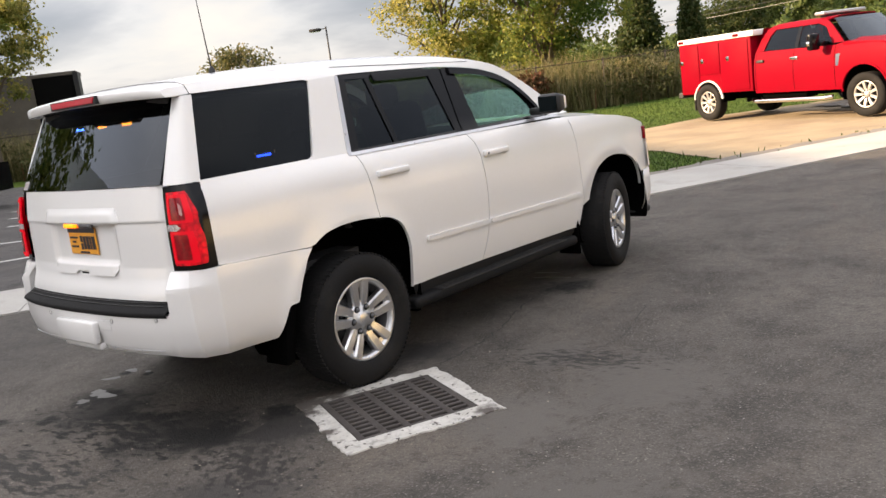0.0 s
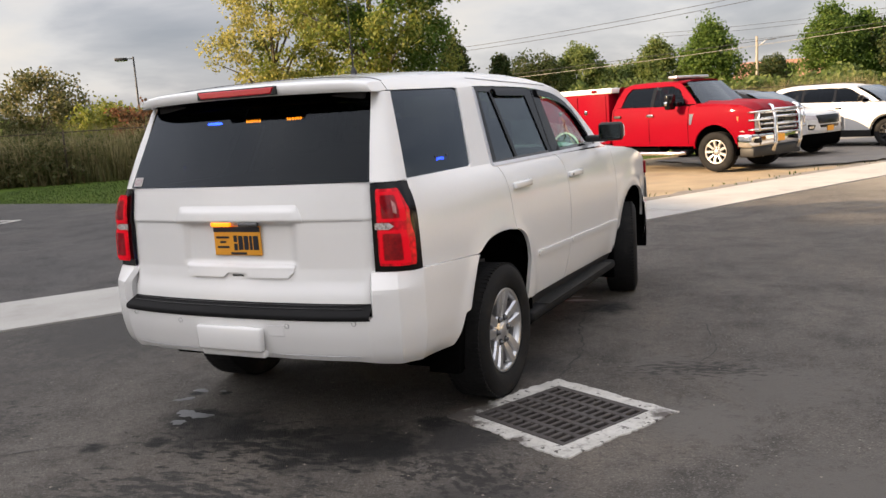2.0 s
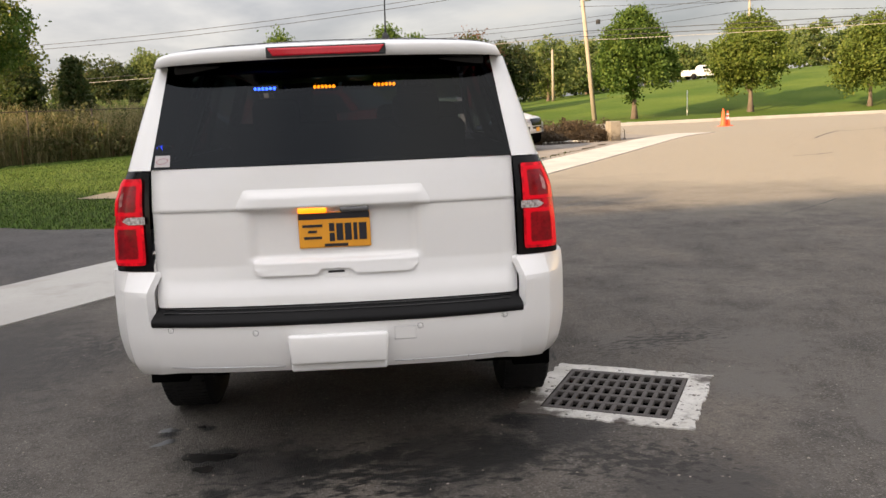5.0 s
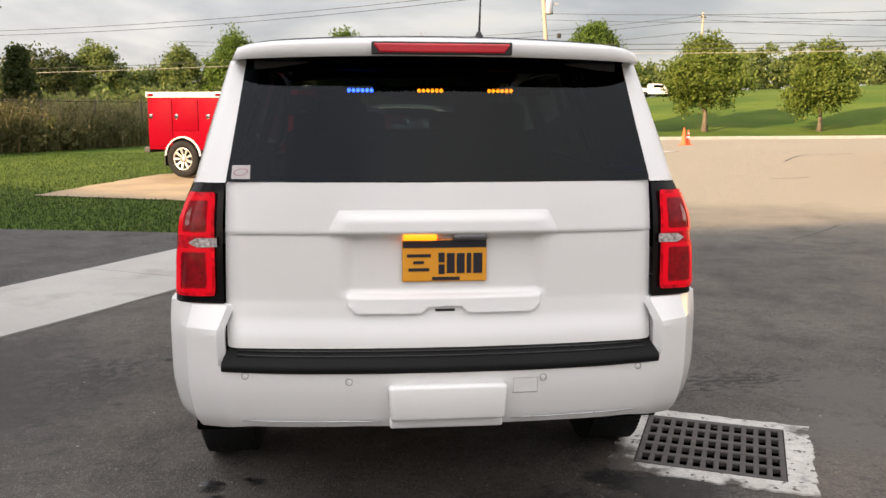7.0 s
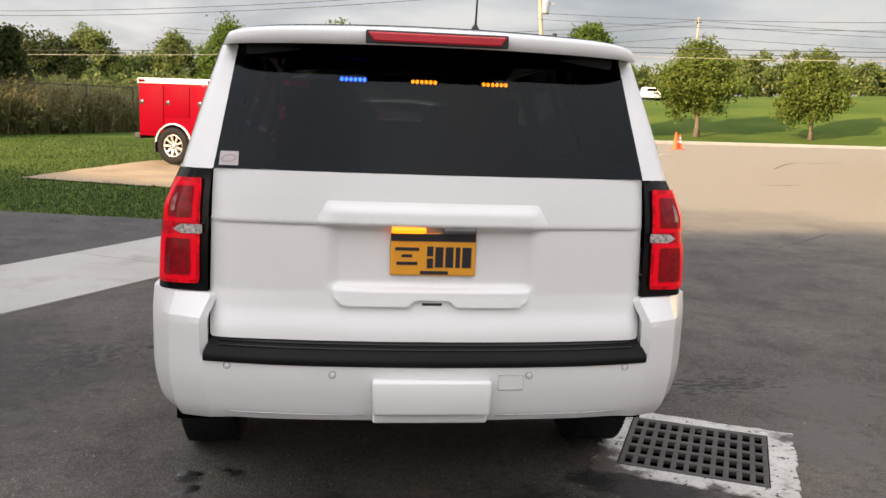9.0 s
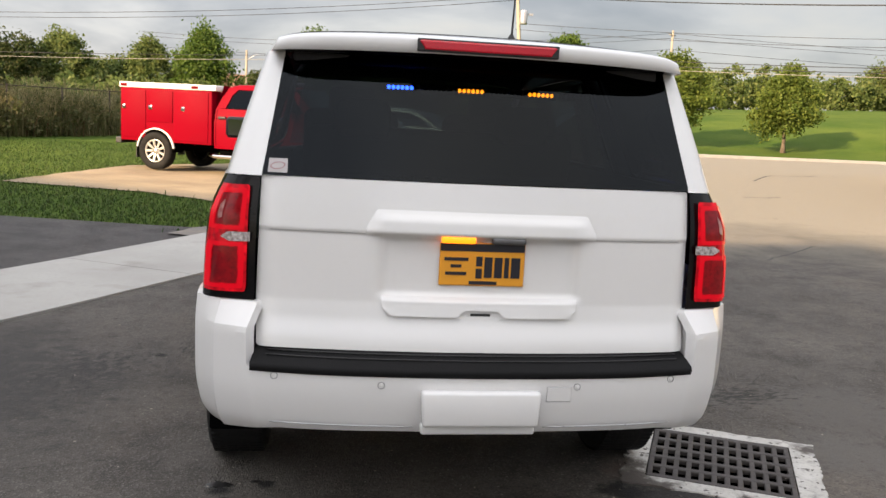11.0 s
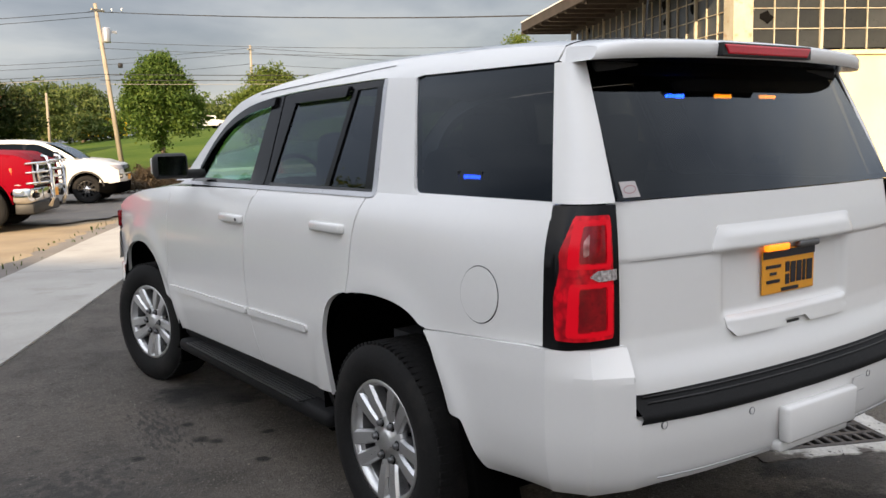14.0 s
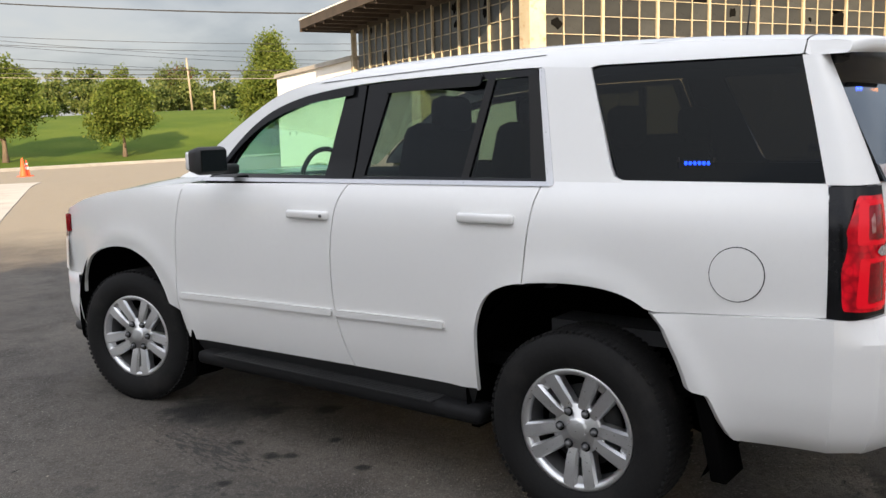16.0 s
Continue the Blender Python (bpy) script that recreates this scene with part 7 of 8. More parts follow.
# white patrol-style crossover, built once
def crossover(place, label, roof):
    car = thing("crossover", label, "car", place, "row of parked crossovers")
    f = simple_side([(0.28, 0.90), (0.42, 0.96), (0.7, 0.985), (0.95, 0.985), (1.12, 0.96), (1.22, 0.91), (1.4, 0.83), (1.6, 0.72), (1.68, 0.66)], 0.16, 3.0, 0.16, -0.45)
    ar, af = ring_arch(0, 0.40, 0.43, math.pi - 0.1, 0.1), ring_arch(2.86, 0.40, 0.43, math.pi - 0.1, 0.1)
    for s in (1, -1):
        fl, rim = s < 0, (lambda p, s=s: Vector((p.x - s * 0.03, p.y, p.z)))
        o = [(-0.98, 0.55), (-0.55, 0.46)] + ar + [(0.46, 0.44), (2.40, 0.44)] + af + [(3.36, 0.50), (3.72, 0.56), (3.70, 0.86), (3.45, 1.02), (2.75, 1.15), (2.35, 1.21), (-0.55, 1.27), (-0.98, 1.18)]
        sheet_part("body_side", o, mapped(f, s), M["fleet"], car, "white body side", 0.09, 0.08, rim, fl)
        g_ = spline([(2.42, 1.21), (2.05, 1.42), (1.72, 1.58), (1.4, 1.625), (0.6, 1.64), (-0.1, 1.61), (-0.42, 1.5), (-0.62, 1.27)], 4)
        h_ = spline([(2.62, 1.205), (2.2, 1.46), (1.78, 1.64), (1.3, 1.69), (0.5, 1.70), (-0.35, 1.66), (-0.75, 1.48), (-0.96, 1.24)], 4)
        sheet_part("roof_side", h_ + g_[::-1], mapped(f, s), M[roof], car, "", 0.09, 0.06, rim, fl)
        sheet_part("side_glass", g_, mapped(f, s, -0.012), M["tinted"], car, "dark side glass", 0.15, 0.1, None, fl)
        for y in (1.30, 0.34):
            sheet_part("pillar", [(y, 1.235), (y + 0.09, 1.235), (y + 0.05, 1.645), (y - 0.02, 1.645)], mapped(f, s, -0.004), M["gloss_black"], car, "", 0.2, 0.2, None, fl)
        for y in (1.33, 0.42, 2.37):
            sheet_part("door_seam", [(y, 0.5), (y + 0.01, 0.5), (y + 0.01, 1.2), (y, 1.2)], mapped(f, s, 0.002), M["plastic"], car, "", 0.2, 0.1, None, fl)
        for y in (1.42, 0.5):
            part("door_handle", boxed((s * 0.965, y, 1.04), (s * 1.0, y + 0.19, 1.08), 0.01), M["gloss_black"], car, "black door handle")
        sheet_part("sill", [(0.45, 0.26), (2.42, 0.26), (2.40, 0.45), (0.46, 0.45)], mapped(f, s, 0.004), M["plastic"], car, "black sill", 0.3, 0.1, rim, fl)
        for cy in (0.0, 2.86):
            v, q = lathe([(0.45, s * 0.95), (0.45, s * 0.6), (0.08, s * 0.58)], 16, "X", (-0.3, math.pi + 0.3))
            put("wheel_liner", mesh_of("wheel_liner", [(a, b + cy, c + 0.41) for a, b, c in v], q, M["dark"]), car)
            sheet_part("arch_lip", ring_arch(cy, 0.40, 0.43, math.pi, 0, 14) + ring_arch(cy, 0.40, 0.475, 0, math.pi, 14), mapped(f, s, 0.01), M["plastic"], car, "black arch lip", 0.1, 0.1, rim, fl)
        part("door_mirror", boxed((s * 0.92, 2.10, 1.24), (s * 1.12, 2.24, 1.40), 0.04), M["gloss_black"], car, "black door mirror")
        loft_part("tail_lamp", [[(0.93, -0.85, 0.95), (0.86, -1.0, 0.95), (0.6, -1.05, 0.95)], [(0.90, -0.82, 1.15), (0.84, -0.97, 1.15), (0.6, -1.02, 1.15)]], M["lens_red"], car, s, "red tail lamp")
    sheet_part("roof", [(0.70, -0.55), (0.70, 1.62), (0.5, 1.78), (-0.5, 1.78), (-0.70, 1.62), (-0.70, -0.55)], lambda x, y: (x, y, 1.755 - 0.09 * (x / 0.7) ** 4 - 0.12 * max(0, (y - 1.0) / 0.8) ** 2 - 0.06 * max(0, (0.1 - y) / 0.7) ** 2), M[roof], car, "black roof" if roof == "gloss_black" else "white roof", 0.12, 0.15, lambda p: Vector((p.x, p.y, p.z - 0.03)))
    sheet_part("windscreen", [(-0.80, 0), (0.80, 0), (0.62, 1), (-0.62, 1)], lambda x, v: (x, 2.62 + 0.16 * (1 - x * x) - 0.86 * v, 1.20 + 0.45 * v + 0.05 * math.sin(math.pi * v)), M["tinted"], car, "sloping windscreen", 0.2, 0.15, None, True)
    sheet_part("bonnet", [(-0.90, 2.55), (0.90, 2.55), (0.88, 3.2), (0.76, 3.62), (-0.76, 3.62), (-0.88, 3.2)], lambda x, y: (x, y, 1.225 - 0.10 * (y - 2.55) - 0.05 * (x / 0.9) ** 4 - 0.15 * max(0, (y - 3.2) / 0.45) ** 2 + 0.015 * math.exp(-((abs(x) - 0.45) / 0.07) ** 2)), M["fleet"], car, "white bonnet", 0.12, 0.12, lambda p: Vector((p.x, p.y, p.z - 0.08)))
    plan = spline([(0.965, 3.20), (0.955, 3.42), (0.88, 3.60), (0.70, 3.72), (0.40, 3.785), (0.0, 3.80)], 4)
    plan = [(-x, y) for x, y in plan] + plan[::-1][1:]

    def wrap(levels):
        k = len(levels)
        v = [(x * (1 - o * 0.4), y - o, z) for x, y in plan for z, o in levels]
        return v, [(i * k + j, (i + 1) * k + j, (i + 1) * k + j + 1, i * k + j + 1)[::-1] for i in range(len(plan) - 1) for j in range(k - 1)]
    v, q = wrap([(0.54, 0.03), (0.57, 0.0), (0.68, -0.006), (0.80, 0.0), (0.90, 0.015), (0.98, 0.045), (1.04, 0.09), (1.07, 0.16)])
    put("front_bumper", mesh_of("front_bumper", v, q, M["fleet"]), car, "white front bumper")
    v, q = wrap([(0.24, 0.10), (0.28, 0.04), (0.40, 0.015), (0.52, 0.01), (0.565, 0.02)])
    put("lower_bumper", mesh_of("lower_bumper", v, q, M["dark"]), car, "black lower bumper")

    def on_nose(x, z, out):
        y = float(np.interp(x, [p[0] for p in plan], [p[1] for p in plan]))
        return (x, y - float(np.interp(z, [0.57, 0.8, 0.9, 0.98, 1.04], [0, 0, 0.015, 0.045, 0.09])) + out, z)
    grille = sheet_part("grille", rounded([(-0.54, 1.0), (0.54, 1.0), (0.48, 0.79), (-0.48, 0.79)], 0.03, 3), lambda x, z: on_nose(x, z, 0.012), M["gloss_black"], car, "black grille", 0.08, 0.05, lambda p: Vector((p.x, p.y - 0.03, p.z)), True)
    for z in (0.87, 0.93):
        sheet_part("grille_bar", [(-0.47, z), (0.47, z), (0.47, z + 0.016), (-0.47, z + 0.016)], lambda x, y: on_nose(x, y, 0.02), M["gloss_black"], grille, "", 0.08, 0.05, lambda p: Vector((p.x, p.y - 0.02, p.z)), True)
    sheet_part("air_slot", rounded([(-0.44, 0.76), (0.44, 0.76), (0.42, 0.69), (-0.42, 0.69)], 0.02, 3), lambda x, z: on_nose(x, z, 0.010), M["gloss_black"], car, "", 0.08, 0.05, lambda p: Vector((p.x, p.y - 0.03, p.z)), True)
    for s in (1, -1):
        for nm, o, m_ in (("headlamp", [(0.55, 0.985), (0.93, 1.03), (0.945, 0.96), (0.80, 0.90), (0.56, 0.89)], "lens_clear"), ("fog_surround", [(0.60, 0.76), (0.84, 0.78), (0.86, 0.66), (0.66, 0.64)], "gloss_black"), ("fog_lamp", [(0.66, 0.735), (0.78, 0.745), (0.79, 0.69), (0.69, 0.68)], "chrome")):
            sheet_part(nm, rounded([(s * x, z) for x, z in o], 0.02, 3), lambda x, z: on_nose(x, z, 0.012 if nm != "fog_lamp" else 0.02), M[m_], car, {"headlamp": "clear headlamp", "fog_lamp": "chrome-ringed fog lamp"}.get(nm, ""), 0.05, 0.03, lambda p: Vector((p.x, p.y - 0.03, p.z)), True)
    part("number_plate", boxed((-0.15, 3.81, 0.60), (0.15, 3.82, 0.73)), M["plate"], car, "blank orange plate", False)
    rear = boxed((-0.90, -1.04, 0.40), (0.90, -0.80, 1.20), 0.08)
    part("tail", rear, M["fleet"], car, "white tail")
    sheet_part("rear_glass", [(-0.72, 1.2), (0.72, 1.2), (0.6, 1.65), (-0.6, 1.65)], lambda x, z: (x, -1.0 + 0.75 * (z - 1.2), z), M["tinted"], car, "dark rear glass", 0.3, 0.2, None)
    part("underbody", boxed((-0.8, -0.8, 0.26), (0.8, 3.4, 0.5)), M["dark"], car, "", False)
    part("cabin", boxed((-0.80, -0.8, 0.5), (0.80, 2.5, 1.12), 0.05), M["cabin"], car, "dark cabin", False)
    for x, y, s in ((0.83, 0, 1), (-0.83, 0, -1), (0.83, 2.86, 1), (-0.83, 2.86, -1)):
        add_wheel(cross_wheel, car, x, y, 0.372, s, 0, 17, 5, "black steel wheel with chrome cap")
    return car


M["steel_black"] = surface("black_steel", (0.015, 0.015, 0.016), rough=0.4, metal=0.3)
cross_wheel = wheel_meshes(0.372, 0.235, 0.24, M["steel_black"], 10, False)
cross_wheel[3].materials.clear(); cross_wheel[3].materials.append(M["chrome"])
far_car = crossover(pose(0.922, 23.91, 0.01, rz=-115.5), "white patrol crossover with black wheels", "fleet")
near_car = crossover(pose(-1.63, 21.13, 0.01, rz=-115.5), "white patrol crossover with a black roof and wheels", "gloss_black")


# ---- trees and greenery ----
def leaf_mesh(name, centres, size, mat, rng, droop=0.25, long=1.5):
    n = len(centres)
    a, b = rng.normal(size=(n, 3)), rng.normal(size=(n, 3))
    a[:, 2] -= droop
    a /= np.linalg.norm(a, axis=1)[:, None]
    b -= (a * b).sum(1)[:, None] * a
    b /= np.linalg.norm(b, axis=1)[:, None]
    s = size * rng.uniform(0.6, 1.35, n)[:, None]
    bend = np.cross(a, b) * s * 0.18
    p = np.stack([centres - a * s * long / 2, centres + b * s * 0.5 + bend, centres + a * s * long / 2, centres - b * s * 0.5 + bend], 1).reshape(-1, 3)
    me = bpy.data.meshes.new(name)
    me.vertices.add(4 * n); me.loops.add(4 * n); me.polygons.add(n)
    me.vertices.foreach_set("co", p.ravel())
    me.loops.foreach_set("vertex_index", np.arange(4 * n))
    me.polygons.foreach_set("loop_start", np.arange(0, 4 * n, 4))
    me.polygons.foreach_set("loop_total", np.full(n, 4))
    me.materials.append(mat)
    me.update(calc_edges=True)
    return me


def crown_points(rng, n, centre, radii, clumps, spread, shape="round", gap=0.35):
    """Leaf places in clumps that crowd towards the outside of a crown with an uneven outline."""
    c = []
    ph = rng.uniform(0, 6.28, 6)
    while len(c) < clumps:
        d = rng.normal(size=3); d /= np.linalg.norm(d)
        r = rng.uniform(0.35, 1.0) ** 0.6
        az = math.atan2(d[1], d[0])
        wob = 1 + 0.14 * math.sin(2 * az + ph[0]) + 0.10 * math.sin(5 * az + ph[1] + 3 * d[2]) + 0.10 * math.sin(4 * d[2] + ph[2])
        p = d * r * wob
        if shape == "cone":
            k = max(0.08, (1 - p[2]) / 2)
            p[0] *= k * 1.35; p[1] *= k * 1.35
        elif shape == "spire":
            k = max(0.16, 0.92 - 0.66 * p[2] - 0.05 * p[2] ** 2)
            p[0] *= k; p[1] *= k
        elif shape == "egg":
            k = 1.02 - 0.52 * p[2] - 0.12 * p[2] ** 2
            p[0] *= k; p[1] *= k
        if p[2] < -0.55 and rng.uniform() < gap:
            continue
        c.append(p * radii + centre)
    c = np.array(c)
    w = rng.integers(0, clumps, n)
    return c[w] + rng.normal(size=(n, 3)) * spread * np.array([1, 1, 0.75]), c


def tree(name, label, x, y, height, wide, base, mat, seed, leaves=4200, leaf=0.24, trunk=0.16, shape="round", clumps=90, second=None, z0=None, group="", limbs=10, loose=1.0):
    rng = np.random.default_rng(seed)
    g = hill(x, y) + rise(x, y) - 0.05 if z0 is None else z0
    t = thing(name, label, "tree", pose(x, y, g), group)
    ch = height - base
    centre = np.array([0, 0, base + ch * 0.5])
    pts, cl = crown_points(rng, leaves, centre, np.array([wide / 2 * 0.88, wide / 2 * 0.88, ch / 2 * 0.92]), clumps, loose * (0.045 * (wide + ch) / 2 + 0.06), shape)
    lean = rng.normal(size=2) * 0.03 * height
    spine = [(lean[0] * q * q, lean[1] * q * q, height * 0.86 * q) for q in (0, 0.12, 0.25, 0.4, 0.6, 0.8, 1.0)]
    v, f = tube(spine, trunk, 9, taper=trunk * 0.12)
    for k in range(9):                      # root flare
        v[k] = Vector((v[k].x * 1.5, v[k].y * 1.5, -0.15))
    put("trunk", mesh_of("trunk", v, f, M["bark"]), t, "rough brown trunk")
    for i in range(min(limbs, clumps)):
        e = cl[rng.integers(0, len(cl))]
        q = min(0.8, max(0.18, (e[2] - 0.25 * ch) / height))
        s = Vector((lean[0] * q * q, lean[1] * q * q, height * 0.86 * q))
        m = s.lerp(Vector(e), 0.5) + Vector((0, 0, 0.06 * height * (1 if shape != "cone" else -0.3)))
        v, f = tube([s, m, Vector(e)], trunk * 0.38, 6, taper=trunk * 0.06)
        put("limb", mesh_of("limb", v, f, M["bark"]), t)
    put("crown", leaf_mesh("crown", pts, leaf, mat, rng), t)
    if second:
        m2, share, off = second
        pts, _ = crown_points(rng, int(leaves * share), centre + np.array(off), np.array([wide / 2 * 0.7, wide / 2 * 0.7, ch / 2 * 0.8]), clumps // 2, loose * 0.045 * (wide + ch) / 2, shape)
        put("crown", leaf_mesh("crown", pts, leaf, m2, rng), t, "turning leaves")
    return t


def at(az, d, ex=0.0, ey=-4.5):
    return ex + d * math.sin(radians(az)), ey + d * math.cos(radians(az))


M["leaf_mid"] = leafage("far_leaves", (0.072, 0.112, 0.032), (0.125, 0.168, 0.047), (0.20, 0.225, 0.075))
M["leaf_lawn"] = leafage("lawn_tree_leaves", (0.080, 0.124, 0.023), (0.132, 0.18, 0.034), (0.188, 0.222, 0.046))
M["weedy"] = leafage("weedy_brush", (0.070, 0.084, 0.028), (0.125, 0.125, 0.048), (0.22, 0.18, 0.092))
M["dead"] = leafage("dead_stalks", (0.05, 0.036, 0.022), (0.085, 0.06, 0.036), (0.15, 0.11, 0.07))
# lawn trees before the hill
tree("lawn_tree", "full green lawn tree on a short trunk", 24.3, 56.0, 7.0, 5.4, 1.3, M["leaf_lawn"], 1, 26000, 0.13, 0.19, "egg", 260)
tree("lawn_tree", "full green lawn tree on a short trunk", 31.5, 53.6, 5.9, 4.3, 1.2, M["leaf_lawn"], 2, 21000, 0.125, 0.15, "egg", 220)
tree("lawn_tree", "tall green lawn tree on a bare trunk", 15.9, 55.1, 7.4, 5.3, 1.4, M["leaf_green"], 3, 27000, 0.135, 0.2, "egg", 260)
tree("conical_tree", "dense conical green tree beside the annex", 42.7, 50.6, 8.8, 7.4, 0.4, M["leaf_lawn"], 4, 32000, 0.13, 0.18, "cone", 330)
# trees by the fence
tree("cottonwood", "tall cottonwood with green and yellowing leaves", -17.6, 30.6, 11.5, 8.2, 1.0, M["leaf_olive"], 5, 17000, 0.115, 0.27, "round", 130, (M["leaf_green"], 0.6, (0.6, 0.4, -0.4)), limbs=16, loose=0.68)
tree("cottonwood", "airy cottonwood turned mostly yellow", -23.2, 30.4, 9.6, 7.6, 1.4, M["leaf_gold"], 6, 9500, 0.105, 0.2, "round", 95, (M["leaf_olive"], 0.6, (1.0, 0.6, -0.5)), limbs=16, loose=0.68)
tree("cottonwood", "yellowing tree at the edge of the lot", -33.6, 12.6, 10.5, 7.0, 3.4, M["leaf_gold"], 7, 8500, 0.11, 0.2, "round", 85, (M["leaf_olive"], 0.8, (0, 0, -1.0)), loose=0.68)
tree("young_tree", "airy pale green tree behind the reeds", -40.0, 30.4, 6.2, 6.2, 0.8, M["weedy"], 8, 7000, 0.13, 0.13, "round", 100)
tree("yellow_shrub", "broad yellow-green shrub behind the reeds", -35.4, 31.0, 3.6, 5.2, 0.1, M["leaf_olive"], 9, 6000, 0.12, 0.1, "round", 80, (M["leaf_olive"], 0.8, (0, 0, 0)))
tree("sumac", "rusty red sumac bush behind the reeds", -31.6, 30.0, 3.3, 3.4, 0.3, M["leaf_rust"], 13, 3600, 0.14, 0.06, "round", 80)
for sx, sy, sh, sw, sd in ((-20.3, 21.2, 1.9, 2.6, 10), (-17.6, 23.2, 1.8, 2.4, 12), (-15.6, 25.6, 1.6, 2.2, 14)):
    tree("sumac", "rusty red sumac bush by the fence", sx, sy, sh, sw, 0.2, M["leaf_rust"], sd, 2600, 0.12, 0.05, "round", 70)
for sx, sy, sh, sw, sd in ((-31.4, 14.9, 1.7, 4.4, 15), (-27.4, 17.0, 1.5, 3.6, 16)):
    tree("brush_clump", "olive brown brush clump before the trailer", sx, sy, sh, sw, 0.1, M["weedy"], sd, 3600, 0.13, 0.06, "round", 80)
# far row, by bearing and distance
for i, (az, d, h, w, mat, shape, lab) in enumerate((
        (-22.9, 58.5, 6.7, 3.4, "leaf_dark", "cone", "dark ragged conifer behind the reeds"), (-19.9, 60, 5.4, 2.0, "leaf_dark", "cone", "dark ragged conifer behind the reeds"), (-19.0, 84, 7.0, 7.4, "leaf_dark", "round", "dark round far tree beyond the reeds"),
        (-15.6, 85, 7.3, 6.6, "leaf_mid", "egg", "pale green far tree beyond the reeds"), (-13.2, 90, 5.6, 5.0, "leaf_mid", "round", "olive far tree beyond the reeds"), (-10.9, 86, 7.3, 6.4, "leaf_mid", "spire", "olive far tree beyond the reeds"),
        (-7.6, 84, 8.6, 6.6, "leaf_green", "spire", "tall green pointed far tree below the hill"), (-30.5, 66, 5.6, 6.0, "leaf_mid", "round", "olive far tree beyond the reeds"), (-33.5, 72, 5.8, 7.0, "leaf_mid", "round", "olive far tree beyond the reeds"), (0.9, 87, 8.4, 6.0, "leaf_green", "spire", "tall green pointed far tree below the hill"),
        (-4.2, 96, 5.2, 5.2, "leaf_dark", "round", "dark low tree before the woods"), (-0.7, 85, 9.4, 6.4, "leaf_green", "spire", "tall green pointed far tree below the hill"), (2.0, 88, 7.4, 6.0, "leaf_dark", "round", "dark far tree below the hill"),
        (4.4, 76, 6.9, 6.4, "leaf_dark", "round", "dark tree with rusty top"), (6.8, 78, 6.2, 5.4, "leaf_dark", "round", "dark far tree below the hill"), (9.4, 104, 7.2, 7.0, "leaf_mid", "round", "olive far tree beyond the reeds"),
        (11.8, 118, 7.6, 8.0, "leaf_mid", "round", "yellowing far tree below the hill"), (15.4, 146, 9.2, 7.0, "leaf_green", "egg", "green tree on the rise"), (34.2, 150, 7.4, 9.0, "leaf_mid", "round", "reddish tree on the rise"))):
    x, y = at(az, d)
    tree("far_tree", lab, x, y, h, w, h * 0.12, M[mat], 30 + i, 16000 if d < 100 else 9000, 0.165 if d < 100 else 0.21, 0.2, shape, 230, (M["leaf_rust"], 0.07, (0.5, 0, 1.2)) if "rusty" in lab or "reddish" in lab else None, group="far trees", limbs=4)
# woods along the crest: uncounted
rng = np.random.default_rng(77)
pts = []
for az in np.arange(16.5, 62, 0.55):
    d = 152 + 10 * math.sin(az * 1.7) + rng.uniform(-4, 4)
    x, y = at(az, d)
    h, w = rng.uniform(4.2, 7.0) * (0.75 if 36 < az < 39 else 1), rng.uniform(5, 8)
    q, _ = crown_points(rng, 1500, np.array([x, y, hill(x, y) + h * 0.5]), np.array([w / 2, w / 2, h / 2]), 26, 0.42)
    pts.append(q)
for az in np.arange(-62, 13, 0.8):
    d = 128 + 12 * math.sin(az * 0.9) + rng.uniform(-5, 5)
    x, y = at(az, d)
    h, w = rng.uniform(3.0, 4.8), rng.uniform(6, 10)
    q, _ = crown_points(rng, 1200, np.array([x, y, hill(x, y) + h * 0.5]), np.array([w / 2, w / 2, h / 2]), 24, 0.45)
    pts.append(q)
tagged(put("far_woods", leaf_mesh("far_woods", np.concatenate(pts), 0.32, M["leaf_mid"], rng)), "dark green far woods along the skyline", "woods", kind="stuff")
# low green hedge in front of the woods
pts = []
for k in range(90):
    x, y = at(rng.uniform(-24, 2), rng.uniform(62, 74))
    h = rng.uniform(1.6, 3.2)
    q, _ = crown_points(rng, 380, np.array([x, y, h * 0.5]), np.array([1.9, 1.9, h / 2]), 18, 0.3)
    pts.append(q)
tagged(put("hedge_row", leaf_mesh("hedge_row", np.concatenate(pts), 0.26, M["leaf_mid"], rng)), "tangled dark green hedge behind the reeds", "hedge", kind="stuff")

# reeds and brush along the fence
FENCE = [(-46, 8.5), (-32, 14.5), (-24.5, 18.6), (-19, 22.2), (-15.2, 26.4), (-12.6, 30.6), (-9.2, 38.0), (-4, 47), (4, 56)]


def blades(name, places, heights, width, mat, rng, lean=0.35, curl=0.3):
    """Upright tapering blades, each bent once."""
    n = len(places)
    az = rng.uniform(0, 6.283, n)
    d = np.stack([np.cos(az), np.sin(az), np.zeros(n)], 1)
    s = np.stack([-np.sin(az), np.cos(az), np.zeros(n)], 1) * (width * rng.uniform(0.6, 1.4, n))[:, None]
    h = heights[:, None]
    up = np.array([0, 0, 1.0])
    k = (lean * rng.uniform(0.1, 1.0, n))[:, None]
    p0, p1 = places, places + up * h * 0.6 + d * h * k * 0.35
    p2 = places + up * h * (1 - curl * k) + d * h * k
    P = np.stack([p0 - s, p0 + s, p1 + s * 0.8, p1 - s * 0.8, p2], 1).reshape(-1, 3)
    me = bpy.data.meshes.new(name)
    base = np.arange(n) * 5
    quads = np.stack([base, base + 1, base + 2, base + 3], 1)
    tris = np.stack([base + 3, base + 2, base + 4], 1)
    me.from_pydata(P.tolist(), [], quads.tolist() + tris.tolist())
    me.materials.append(mat)
    return me


